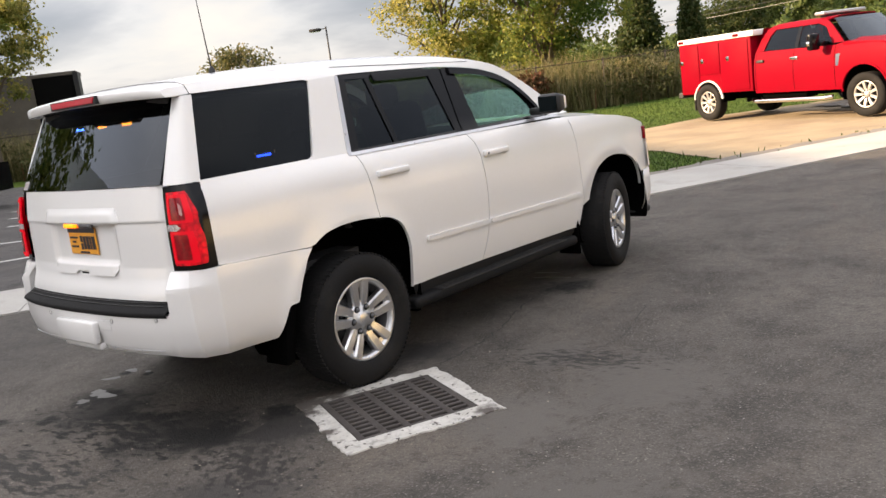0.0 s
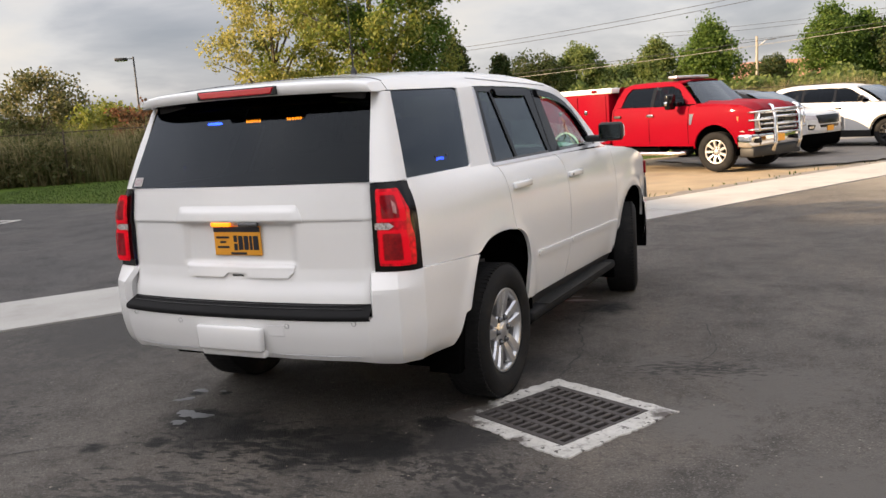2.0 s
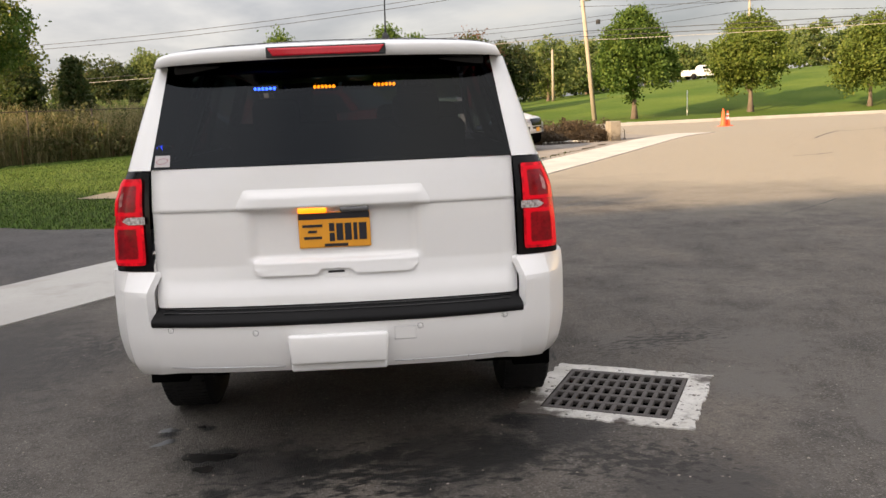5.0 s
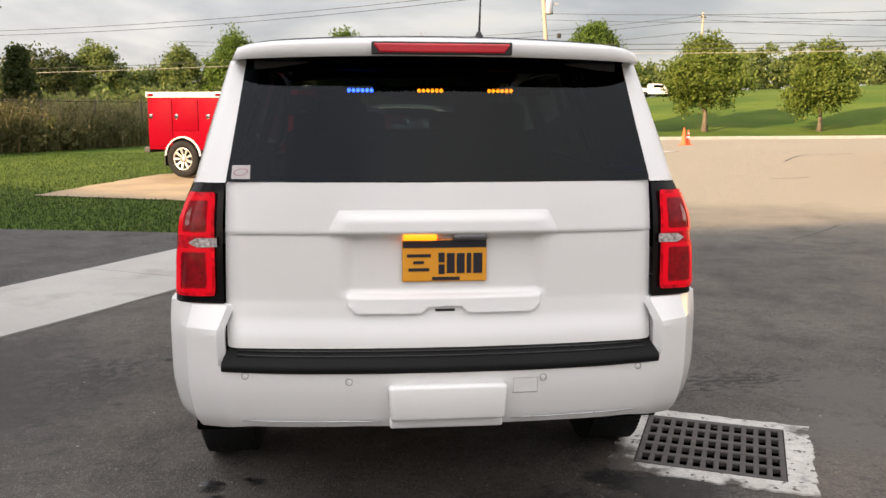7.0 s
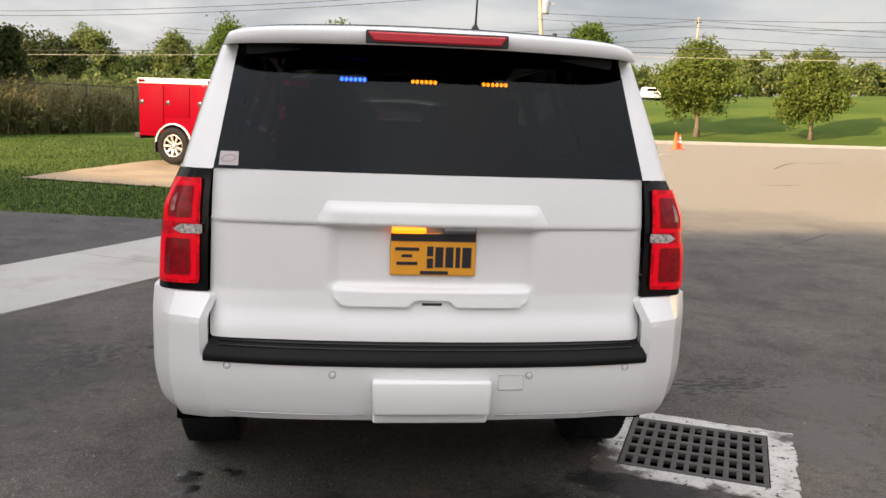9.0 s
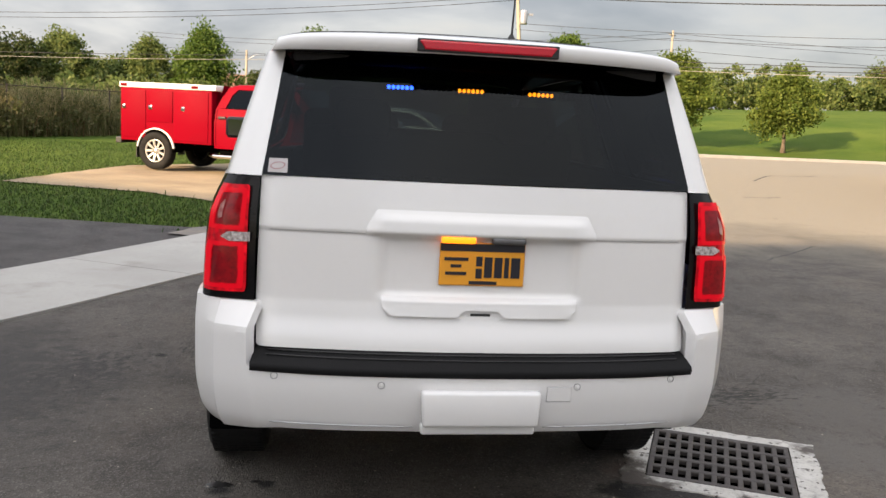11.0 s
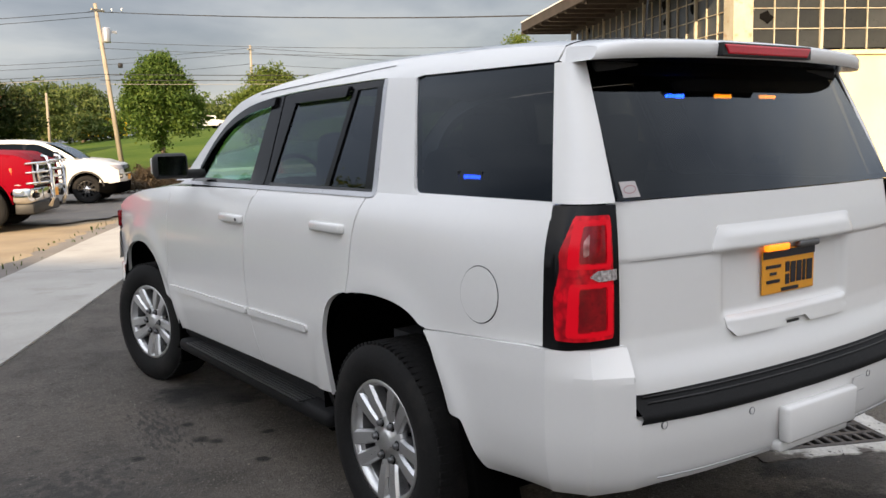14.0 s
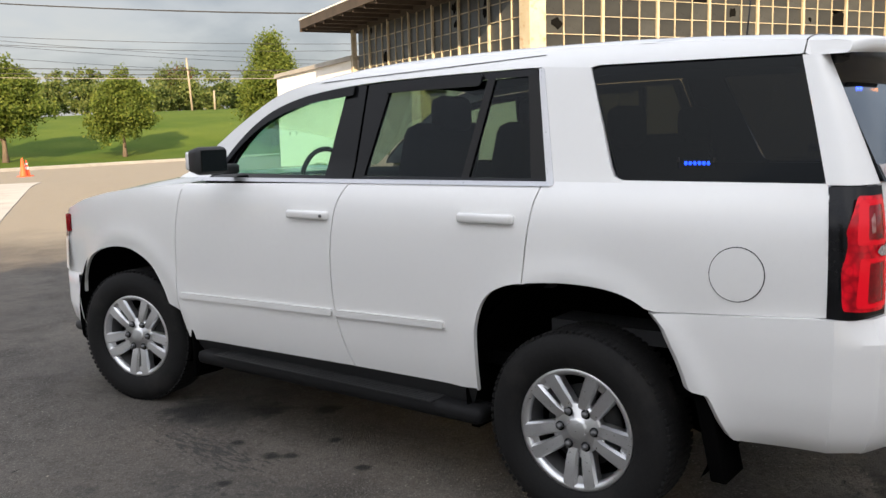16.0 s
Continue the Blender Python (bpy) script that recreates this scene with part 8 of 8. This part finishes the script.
def along(poly, t):
    L = [math.hypot(b[0] - a[0], b[1] - a[1]) for a, b in zip(poly, poly[1:])]
    q = t * sum(L)
    for (a, b), l in zip(zip(poly, poly[1:]), L):
        if q <= l:
            return a[0] + (b[0] - a[0]) * q / l, a[1] + (b[1] - a[1]) * q / l, ((b[0] - a[0]) / l, (b[1] - a[1]) / l)
        q -= l
    return (*poly[-1], (1, 0))


rng = np.random.default_rng(5)
for name, mat, n, h0, h1, off, label in (("reeds", "reed", 26000, 1.4, 2.8, (-0.2, 3.2), "tall dry tan reeds and weeds along the fence"), ("brush", "weedy", 8000, 0.6, 1.7, (-0.8, 3.4), "olive brown brush among the reeds"), ("weeds", "leaf_rust", 500, 0.5, 1.3, (-0.8, 0.6), "russet weeds at the foot of the fence")):
    P, hh = [], []
    while len(P) < n:
        x, y, t = along(FENCE, rng.uniform(0, 1))
        o = rng.uniform(*off)
        px, py = x - t[1] * o, y + t[0] * o
        dens = 0.5 + 0.5 * noise.noise(Vector((px * 0.35, py * 0.35, len(name))))
        if rng.uniform() < 0.25 + 0.75 * dens:
            P.append((px, py, -0.06)); hh.append(rng.uniform(h0, h1) * (0.7 + 0.5 * dens))
    tagged(put(name, blades(name, np.array(P), np.array(hh), 0.014, M[mat], rng, 0.7)), label, "reeds" if name == "reeds" else "brush", kind="stuff")
pts = []
for k in range(460):
    x, y, t = along(FENCE, rng.uniform(0, 1))
    o, h = rng.uniform(-0.3, 3.0), rng.uniform(0.7, 2.1)
    q, _ = crown_points(rng, 260, np.array([x - t[1] * o, y + t[0] * o, h * 0.5]), np.array([0.9, 0.9, h / 2]), 14, 0.16)
    pts.append(q)
tagged(put("shrubs", leaf_mesh("shrubs", np.concatenate(pts), 0.10, M["weedy"], rng)), "olive and brown shrubs tangled along the fence", "shrub", kind="stuff")

# grass blades where the lawn comes nearest
LOT_EDGE = [(-1.75, 7.6), (-2.7, 7.75), (-5.1, 8.3), (-8, 10.05), (-10.6, 10.85), (-16.8, 11.45), (-22, 11.8)]
DIRT = [(-0.95, 9.9), (-2.54, 11.18), (-3.7, 12.2), (-6.41, 13.2), (-5.9, 15.9), (-5.2, 18.6), (-1.0, 23.0), (3.0, 30.0)]


def inside(p, poly):
    c = False
    for i in range(len(poly)):
        (x0, y0), (x1, y1) = poly[i - 1], poly[i]
        if (y0 > p[1]) != (y1 > p[1]) and p[0] < (x1 - x0) * (p[1] - y0) / (y1 - y0) + x0:
            c = not c
    return c


LAWN = LOT_EDGE + [(-26, 15), (-19, 22), (-13, 30), (-9, 38), (0, 34)] + DIRT[::-1] + [tuple(along_walk(q, WALK_WIDE + 0.2)[:2]) for q in (10.2, 9.2, 8.2)]
P, hh = [], []
while len(P) < 62000:
    x, y = rng.uniform(-24, 0), rng.uniform(7, 30)
    far = math.hypot(x + 1, y + 4)
    if rng.uniform() > (13 / far) ** 1.5 if far > 13 else False:
        continue
    if inside((x, y), LAWN):
        P.append((x, y, -0.055)); hh.append(rng.uniform(0.03, 0.075) * (2.0 if rng.uniform() < 0.015 else 1))
tagged(put("grass", blades("grass", np.array(P), np.array(hh), 0.007, M["blade"], rng, 1.3)), "green grass blades along the lot", "grass", kind="stuff")
P, hh = [], []
for i in range(620):                   # weeds in the gravel and at the foot of the old wall
    if i % 3:
        if rng.uniform() > 0.3:
            continue
        s = rng.uniform(7, 24); p = along_walk(s, WALK_WIDE + rng.uniform(0.05, 0.5))
        P.append((p.x, p.y, 0.0)); hh.append(rng.uniform(0.03, 0.10))
    else:
        q = old.matrix_basis @ Vector((rng.uniform(0.5, 12.5), rng.uniform(-1.3, -0.02) if rng.uniform() < 0.6 else -0.08, 0))
        P.append((q.x, q.y, rise(q.x, q.y) - 0.01)); hh.append(rng.uniform(0.08, 0.3))
tagged(put("weed_tufts", blades("weed_tufts", np.array(P), np.array(hh), 0.012, M["blade"], rng, 0.9)), "weeds in the gravel and along the old wall", "weeds", kind="stuff")
P, hh = [], []
for i in range(3200):                  # strip of short grass at the foot of the old wall
    a, b = rng.uniform(0.0, 16.5), abs(rng.normal(0, 0.3)) + 0.03
    if noise.noise(Vector((a * 0.9, b, 3.0))) < -0.25 + 0.6 * b:
        continue
    q = old.matrix_basis @ Vector((a, -b, 0))
    P.append((q.x, q.y, rise(q.x, q.y) - 0.01)); hh.append(rng.uniform(0.04, 0.17))
tagged(put("wall_grass", blades("wall_grass", np.array(P), np.array(hh), 0.012, M["leaf_lawn"], rng, 1.1)), "bright grass strip at the foot of the old wall", "grass", kind="stuff")
q = old.matrix_basis @ Vector((5.6, -0.35, 0.72))
pts, _ = crown_points(rng, 900, np.array([q.x, q.y, q.z + 0.1]), np.array([0.9, 0.9, 0.14]), 30, 0.1)
tagged(put("step_weeds", leaf_mesh("step_weeds", pts, 0.09, M["leaf_lawn"], rng)), "bright green weeds on the old step", "weeds", kind="stuff")
# dead brush beside the concrete block
rng = np.random.default_rng(9)
P, hh = [], []
for i in range(4200):
    t = rng.uniform(0, 1)
    P.append((4.6 + 2.7 * t + rng.normal() * 0.25, 26.3 - 0.15 * t + rng.normal() * 0.4, 0.0)); hh.append(rng.uniform(0.2, 0.7))
tagged(put("dead_brush", blades("dead_brush", np.array(P), np.array(hh), 0.012, M["dead"], rng, 2.4)), "brown dead brush beside the block", "brush", kind="stuff")

pts = []
for k in range(26):
    t = rng.uniform(0, 1)
    q, _ = crown_points(rng, 320, np.array([4.5 + 2.6 * t, 26.5 + rng.normal() * 0.35, 0.35]), np.array([0.42, 0.42, rng.uniform(0.3, 0.5)]), 14, 0.08)
    pts.append(q)
tagged(put("thicket", leaf_mesh("thicket", np.concatenate(pts), 0.06, M["dead"], rng)), "tangled brown thicket beside the block", "brush", kind="stuff")

# ---- fence, poles, wires, lamps ----
fence = thing("chain_fence", "rusty chain-link fence posts and rail in the reeds", "fence")
v, f = tube([(0, 0, -0.1), (0, 0, 1.95)], 0.035, 8)
M["fence"] = surface("rusty_fence", (0.10, 0.075, 0.055), (0.06, 0.048, 0.038), rough=0.85, metal=0.3, big=3, fine=30)
post = mesh_of("fence_post", v, f, M["fence"])
L = 60
for i in range(24):
    x, y, t = along(FENCE, i / 24)
    put("fence_post", post, fence, m=pose(x, y, 0))
v, f = tube([(*along(FENCE, i / 48)[:2], 1.88) for i in range(47)], 0.022, 6)
put("fence_rail", mesh_of("fence_rail", v, f, M["fence"]), fence)


def catenary(a, b, sag, n=14):
    a, b = Vector(a), Vector(b)
    return [a.lerp(b, i / n) - Vector((0, 0, sag * 4 * (i / n) * (1 - i / n))) for i in range(n + 1)]


def utility_pole(x, y, z0, h, label, lean=(0, 0), arm=True, gear=False):
    p = thing("utility_pole", label, "utility pole", pose(x, y, z0))
    v, f = tube([(0, 0, -0.2), (lean[0] * 0.5, lean[1] * 0.5, h * 0.5), (lean[0], lean[1], h)], 0.17, 10, taper=0.11)
    put("shaft", mesh_of("shaft", v, f, M["pole"]), p, "weathered timber shaft")
    if arm:
        part("crossarm", boxed((lean[0] - 0.55, lean[1] - 0.06, h - 0.55), (lean[0] + 0.55, lean[1] + 0.06, h - 0.43)), M["pole"], p, "timber crossarm", False, pose(0, 0, 0, rz=35))
    if gear:
        v, f = lathe([(0.0, 0.0), (0.24, 0.02), (0.25, 0.1), (0.25, 0.85), (0.22, 0.93), (0.0, 0.97)], 20, "Z")
        put("transformer", mesh_of("transformer", [(a - 0.42, b, c + h - 2.4) for a, b, c in v], f, M["trim"]), p, "grey can transformer")
        part("bracket", boxed((-0.2, -0.05, h - 1.8), (0.2, 0.05, h - 1.65)), M["trim"], p, "", False)
        for k in (-0.5, 0.0, 0.5):
            v, f = lathe([(0.03, 0), (0.05, 0.04), (0.03, 0.08), (0.05, 0.12), (0.02, 0.16)], 10, "Z")
            put("insulator", mesh_of("insulator", [(a + k, b - k * 0.7, c + h - 0.44) for a, b, c in v], f, M["reflect"]), p)
        part("pole_box", boxed((0.16, -0.12, h - 3.9), (0.42, 0.12, h - 3.6), 0.03), M["plastic"], p)
    return p


utility_pole(13.0, 54.3, 0, 10.2, "leaning timber utility pole with a grey transformer", (-0.9, 0.3), True, True)
utility_pole(50.0, 29.0, 0, 10.0, "timber utility pole behind the old building")
utility_pole(-42.0, 66.0, 0, 7.0, "timber utility pole beyond the reeds")
x, y = at(21.6, 100); utility_pole(x, y, hill(x, y), 8.8, "timber utility pole on the hill")
x, y = at(34.6, 126); utility_pole(x, y, hill(x, y), 7.0, "leaning timber pole on the hill", (-0.5, 0), False)
x, y = at(36.0, 128); utility_pole(x, y, hill(x, y), 2.6, "short timber pole on the hill", (0, 0), False)
x, y = at(9.7, 100); utility_pole(x, y, hill(x, y), 5.6, "timber pole in front of the far trees", (0, 0), False)
x, y = at(-5.0, 92); far_pole = utility_pole(x, y, 0, 7.0, "far timber pole with a street lamp arm", (0, 0), False)
v, f = tube([(0, 0, 6.0), (0.9, 0, 6.6), (1.7, 0, 6.6)], 0.05, 6)
put("lamp_arm", mesh_of("lamp_arm", v, f, M["trim"]), far_pole)
A, B, C = Vector((12.1, 54.6, 0)), Vector((50, 29, 0)), Vector((-42, 66, 0))
wires = []
for dz, off in ((9.75, 0.5), (9.7, 0.0), (9.65, -0.5)):
    wires.append(((A + Vector((off, off * 0.7, dz))), B + Vector((off, off * 0.7, dz - 0.2)), 0.7, 0.016, "cable"))
for za, zb, sag in ((7.9, 7.6, 0.7), (7.5, 7.3, 0.8), (5.9, 5.7, 0.35), (5.55, 5.4, 0.3)):
    wires.append((A + Vector((0, 0, za)), B + Vector((0, 0, zb)), sag, 0.022 if za < 6 else 0.014, "cable"))
wires.append((A + Vector((0, 0, 5.3)), B + Vector((0, 0, 5.2)), 0.3, 0.015, "cable_pale"))
for za, zb, sag in ((9.7, 6.9, 0.9), (9.4, 6.7, 1.0), (5.9, 4.1, 0.4)):
    wires.append((A + Vector((0, 0, za)), C + Vector((0, 0, zb)), sag, 0.018, "cable"))
wires.append((A + Vector((0, 0, 5.7)), C + Vector((0, 0, 3.9)), 0.5, 0.017, "cable_pale"))
x, y = at(21.6, 100)
D = Vector((x, y, hill(x, y)))
for z in (8.5, 8.0, 6.8):
    wires.append((D + Vector((0, 0, z)), D + Vector((75, -12, z + 0.5)), 1.0, 0.022, "cable"))
    wires.append((D + Vector((0, 0, z)), D + Vector((-60, 25, z - 1.5)), 1.2, 0.022, "cable"))
for a, b, sag, r, mat in wires:
    v, f = tube(catenary(a, b, sag), r, 5)
    tagged(put("overhead_wire", mesh_of("overhead_wire", v, f, M[mat])), "pale overhead cable between the poles" if "pale" in mat else "dark overhead wire between the poles", "wire", "overhead wires")


def lot_lamp(x, y, h, turn):
    p = thing("street_lamp", "dark steel parking-lot lamp with a box head", "street lamp", pose(x, y, 0, rz=turn))
    v, f = tube([(0, 0, 0), (0, 0, h)], 0.08, 8, taper=0.06)
    put("lamp_post", mesh_of("lamp_post", v, f, M["plastic"]), p)
    part("lamp_arm", boxed((-0.5, -0.03, h - 0.16), (0, 0.03, h - 0.1)), M["plastic"], p, "", False)
    part("lamp_head", boxed((-1.25, -0.24, h - 0.25), (-0.45, 0.24, h - 0.05), 0.03), M["plastic"], p, "dark box lamp head")
    part("lamp_glass", boxed((-1.2, -0.2, h - 0.28), (-0.55, 0.2, h - 0.25)), M["reflect"], p, "", False)


lot_lamp(-43.8, 41.8, 6.95, 30)
lot_lamp(-53.0, 42.0, 5.7, 30)

# ---- small things ----
def traffic_cone(x, y, turn, banded):
    c = thing("traffic_cone", "orange traffic cone with white bands" if banded else "plain orange traffic cone", "traffic cone", pose(x, y, 0.0, rz=turn), "pair of cones")
    part("base", boxed((-0.19, -0.19, 0), (0.19, 0.19, 0.035), 0.012), M["orange"], c)
    v, f = lathe([(0.145, 0.035), (0.13, 0.07), (0.032, 0.80 if not banded else 0.70), (0.0, 0.80 if not banded else 0.70)], 20, "Z")
    put("cone_body", mesh_of("cone_body", v, f, M["orange"]), c)
    if banded:
        for z0, z1 in ((0.30, 0.42), (0.50, 0.58)):
            r = lambda z: 0.13 - 0.098 * (z - 0.07) / 0.63 + 0.003
            v, f = lathe([(r(z0), z0), (r(z1), z1)], 20, "Z")
            put("band", mesh_of("band", v, f, M["reflect"]), c, "white reflective band")


traffic_cone(14.95, 35.5, 0, False)
traffic_cone(15.22, 35.7, 20, True)
blk = boxed((-0.20, -0.20, -0.05), (0.20, 0.20, 0.73), 0.03)
for v in blk.verts:
    v.co += Vector((noise.noise(v.co * 4), noise.noise(v.co * 4 + Vector((3, 0, 0))), 0)) * 0.02
tagged(part("concrete_block", blk, M["old_concrete"], None, smooth=False, m=pose(7.48, 25.56, 0, rz=12)), "weathered upright concrete block beside the walk", "concrete block")
v, f = tube([(19.9, 56.2, -0.1), (19.9, 56.2, 1.75)], 0.035, 8)
tagged(put("sign_post", mesh_of("sign_post", v, f, M["reflect"])), "thin pale post on the lawn", "post")
v, f = tube([(5.0, 25.6, 0.06), (6.0, 25.4, 0.10), (7.0, 25.55, 0.06)], 0.04, 6)
tagged(put("fallen_rail", mesh_of("fallen_rail", v, f, M["reflect"])), "pale fallen rail in the dead brush", "rail")

trailer = thing("box_trailer", "faded grey box trailer with its rear open and dark", "trailer", pose(-35.45, 17.66, 0.0, rz=57))
for lo, hi, mat in (((-7.0, -0.05, 1.35), (-1.9, 0.0, 4.5), "box_grey"), ((-6.9, 0.02, 1.45), (-0.1, 2.46, 4.4), "hole"), ((-7.0, 0.0, 4.42), (0.05, 2.5, 4.58), "box_grey"), ((-1.95, -0.06, 1.3), (0.05, 2.5, 1.45), "box_grey"), ((-0.1, -0.08, 1.3), (0.05, 0.05, 4.55), "plastic"), ((0.05, -0.1, 1.4), (0.12, 1.2, 4.5), "plastic")):
    part("panel", boxed(lo, hi), M[mat], trailer, "", False)
for x_ in (-1.0, -2.3):
    v, f = lathe([(0.0, -0.12), (0.5, -0.12), (0.5, 0.12), (0.0, 0.12)], 20)
    put("wheel", mesh_of("wheel", [(b + x_, a + 0.3, c + 0.5) for a, b, c in v], f, M["tyre"]), trailer)

def storage_box(x, y, wide, high, turn, mat, colour):
    """A ribbed steel container on skids, with a lipped lid and a door bar."""
    b = thing("storage_container", colour + " storage container behind the fence", "container", pose(x, y, 0.0, rz=turn), "containers behind the fence")
    part("body", boxed((-wide / 2, -0.9, 0.15), (wide / 2, 0.9, high), 0.02), mat, b, "", False)
    part("lid", boxed((-wide / 2 - 0.05, -0.95, high), (wide / 2 + 0.05, 0.95, high + 0.07), 0.01), mat, b, "", False)
    for k in range(5):
        q = -wide / 2 + wide * (k + 0.5) / 5
        part("rib", boxed((q - 0.05, -0.95, 0.2), (q + 0.05, -0.9, high - 0.05)), mat, b, "", False)
    part("door_bar", boxed((-wide / 2 + 0.1, -0.99, high * 0.55), (wide / 2 - 0.1, -0.95, high * 0.55 + 0.06)), M["trim"], b, "", False)
    for q in (-0.7, 0.7):
        part("skid", boxed((-wide / 2, q - 0.08, -0.05), (wide / 2, q + 0.08, 0.15)), M["dark"], b, "", False)


storage_box(-44.7, 23.7, 1.2, 2.9, 58, surface("green_steel", (0.05, 0.13, 0.04), rough=0.6, dirt=(0.06, 0.06, 0.04)), "faded green")
storage_box(-45.4, 26.6, 1.75, 2.75, 58, surface("dull_white_steel", (0.50, 0.48, 0.45), (0.36, 0.33, 0.30), rough=0.7, dirt=(0.20, 0.15, 0.11)), "dirty white")
storage_box(-44.4, 28.3, 1.6, 2.6, 50, surface("rusty_steel", (0.20, 0.14, 0.10), (0.14, 0.10, 0.08), rough=0.8, dirt=(0.30, 0.27, 0.24)), "rusty brown")

# white shed beyond the fence
for x_, y_, w_, d_, h_, turn in ((-22.9, 33.4, 2.2, 2.0, 1.55, 20),):
    s_ = thing("shed", "small white shed half hidden behind the fence", "shed", pose(x_, y_, 0, rz=turn))
    part("wall", boxed((-w_ / 2, -d_ / 2, 0), (w_ / 2, d_ / 2, h_)), M["plaster"], s_, "white wall", False)
    bm = bmesh.new()
    vv = [bm.verts.new(c) for c in ((-w_ / 2 - 0.2, -d_ / 2 - 0.2, h_), (w_ / 2 + 0.2, -d_ / 2 - 0.2, h_), (w_ / 2 + 0.2, d_ / 2 + 0.2, h_), (-w_ / 2 - 0.2, d_ / 2 + 0.2, h_), (-w_ / 2 - 0.2, 0, h_ + 0.7), (w_ / 2 + 0.2, 0, h_ + 0.7))]
    for q in ((0, 1, 5, 4), (2, 3, 4, 5), (0, 4, 3), (1, 2, 5)):
        bm.faces.new([vv[k] for k in q])
    part("roof", bm, M["roofing"], s_, "dark roof", False)
x_, y_ = at(-3.6, 112)
house = thing("brick_house", "far brick house with a brown roof", "house", pose(x_, y_, 0, rz=8))
part("wall", boxed((-6, -4, 0), (6, 4, 2.4)), M["plaster_y"], house, "pale wall", False)
bm = bmesh.new()
vv = [bm.verts.new(c) for c in ((-6.4, -4.4, 2.4), (6.4, -4.4, 2.4), (6.4, 4.4, 2.4), (-6.4, 4.4, 2.4), (-5.6, 0, 5.2), (5.6, 0, 5.2))]
for q in ((0, 1, 5, 4), (2, 3, 4, 5), (0, 4, 3), (1, 2, 5)):
    bm.faces.new([vv[k] for k in q])
part("roof", bm, M["brick"], house, "reddish brown roof", False)
for k in (-3.5, 0, 3.5):
    part("window", boxed((k - 0.5, -4.05, 0.9), (k + 0.5, -3.98, 1.9)), M["gloss_black"], house, "dark window", False)


def far_pickup(az, d, turn, label, mat):
    x, y = at(az, d)
    p = thing("pickup", label, "pickup", pose(x, y, hill(x, y) - 0.02, rz=turn))
    bm = bmesh.new()
    prof = [(-2.7, 0.45), (2.75, 0.45), (2.8, 0.9), (2.6, 1.1), (1.5, 1.2), (0.9, 1.75), (-0.5, 1.78), (-0.85, 1.2), (-2.7, 1.2)]
    a, b = [bm.verts.new((x_, -0.9, z_)) for x_, z_ in prof], [bm.verts.new((x_, 0.9, z_)) for x_, z_ in prof]
    bm.faces.new(a); bm.faces.new(b[::-1])
    for i in range(len(prof)):
        bm.faces.new((a[i - 1], b[i - 1], b[i], a[i]))
    bmesh.ops.recalc_face_normals(bm, faces=bm.faces)
    part("body", bm, mat, p, "", False)
    part("window", boxed((-0.55, -0.92, 1.25), (0.85, 0.92, 1.62), 0.05), M["gloss_black"], p, "dark side windows", False)
    for x_ in (-1.75, 1.75):
        for y_ in (-0.85, 0.85):
            v, f = lathe([(0.0, -0.12), (0.38, -0.12), (0.38, 0.12), (0.0, 0.12)], 16)
            put("wheel", mesh_of("wheel", [(b_ + x_, a_ + y_, c_ + 0.38) for a_, b_, c_ in v], f, M["tyre"]), p)
    return p


far_pickup(18.95, 121, 5, "white pickup on the road along the hill", M["white"])
bus = far_pickup(12.9, 117, 185, "yellow box truck on the road along the hill", M["yellow"])
part("cargo_box", boxed((-2.7, -1.0, 0.9), (0.5, 1.0, 2.75), 0.08), M["yellow"], bus, "yellow cargo box")
far_pickup(-66.5, 24, -150, "dark car parked at the edge of the lot", M["gloss_black"])
# trees behind the camera: one mirrored in the rear glass, two broad ones added
tree("yard_tree", "slender green tree between the shade blocks", -13.2, -4.0, 8.2, 3.2, 0.6, M["leaf_olive"], 62, 4200, 0.15, 0.12, "round", 60)
tree("yard_tree", "unseen broad green tree added beside the shade blocks", -6.0, -24.0, 9.5, 7.0, 1.4, M["leaf_green"], 60, 6000, 0.26, 0.2, "round", 110)
tree("yard_tree", "unseen broad green tree added across the yard", 14.0, -30.0, 8.5, 7.5, 1.4, M["leaf_olive"], 61, 5000, 0.28, 0.2, "round", 100)
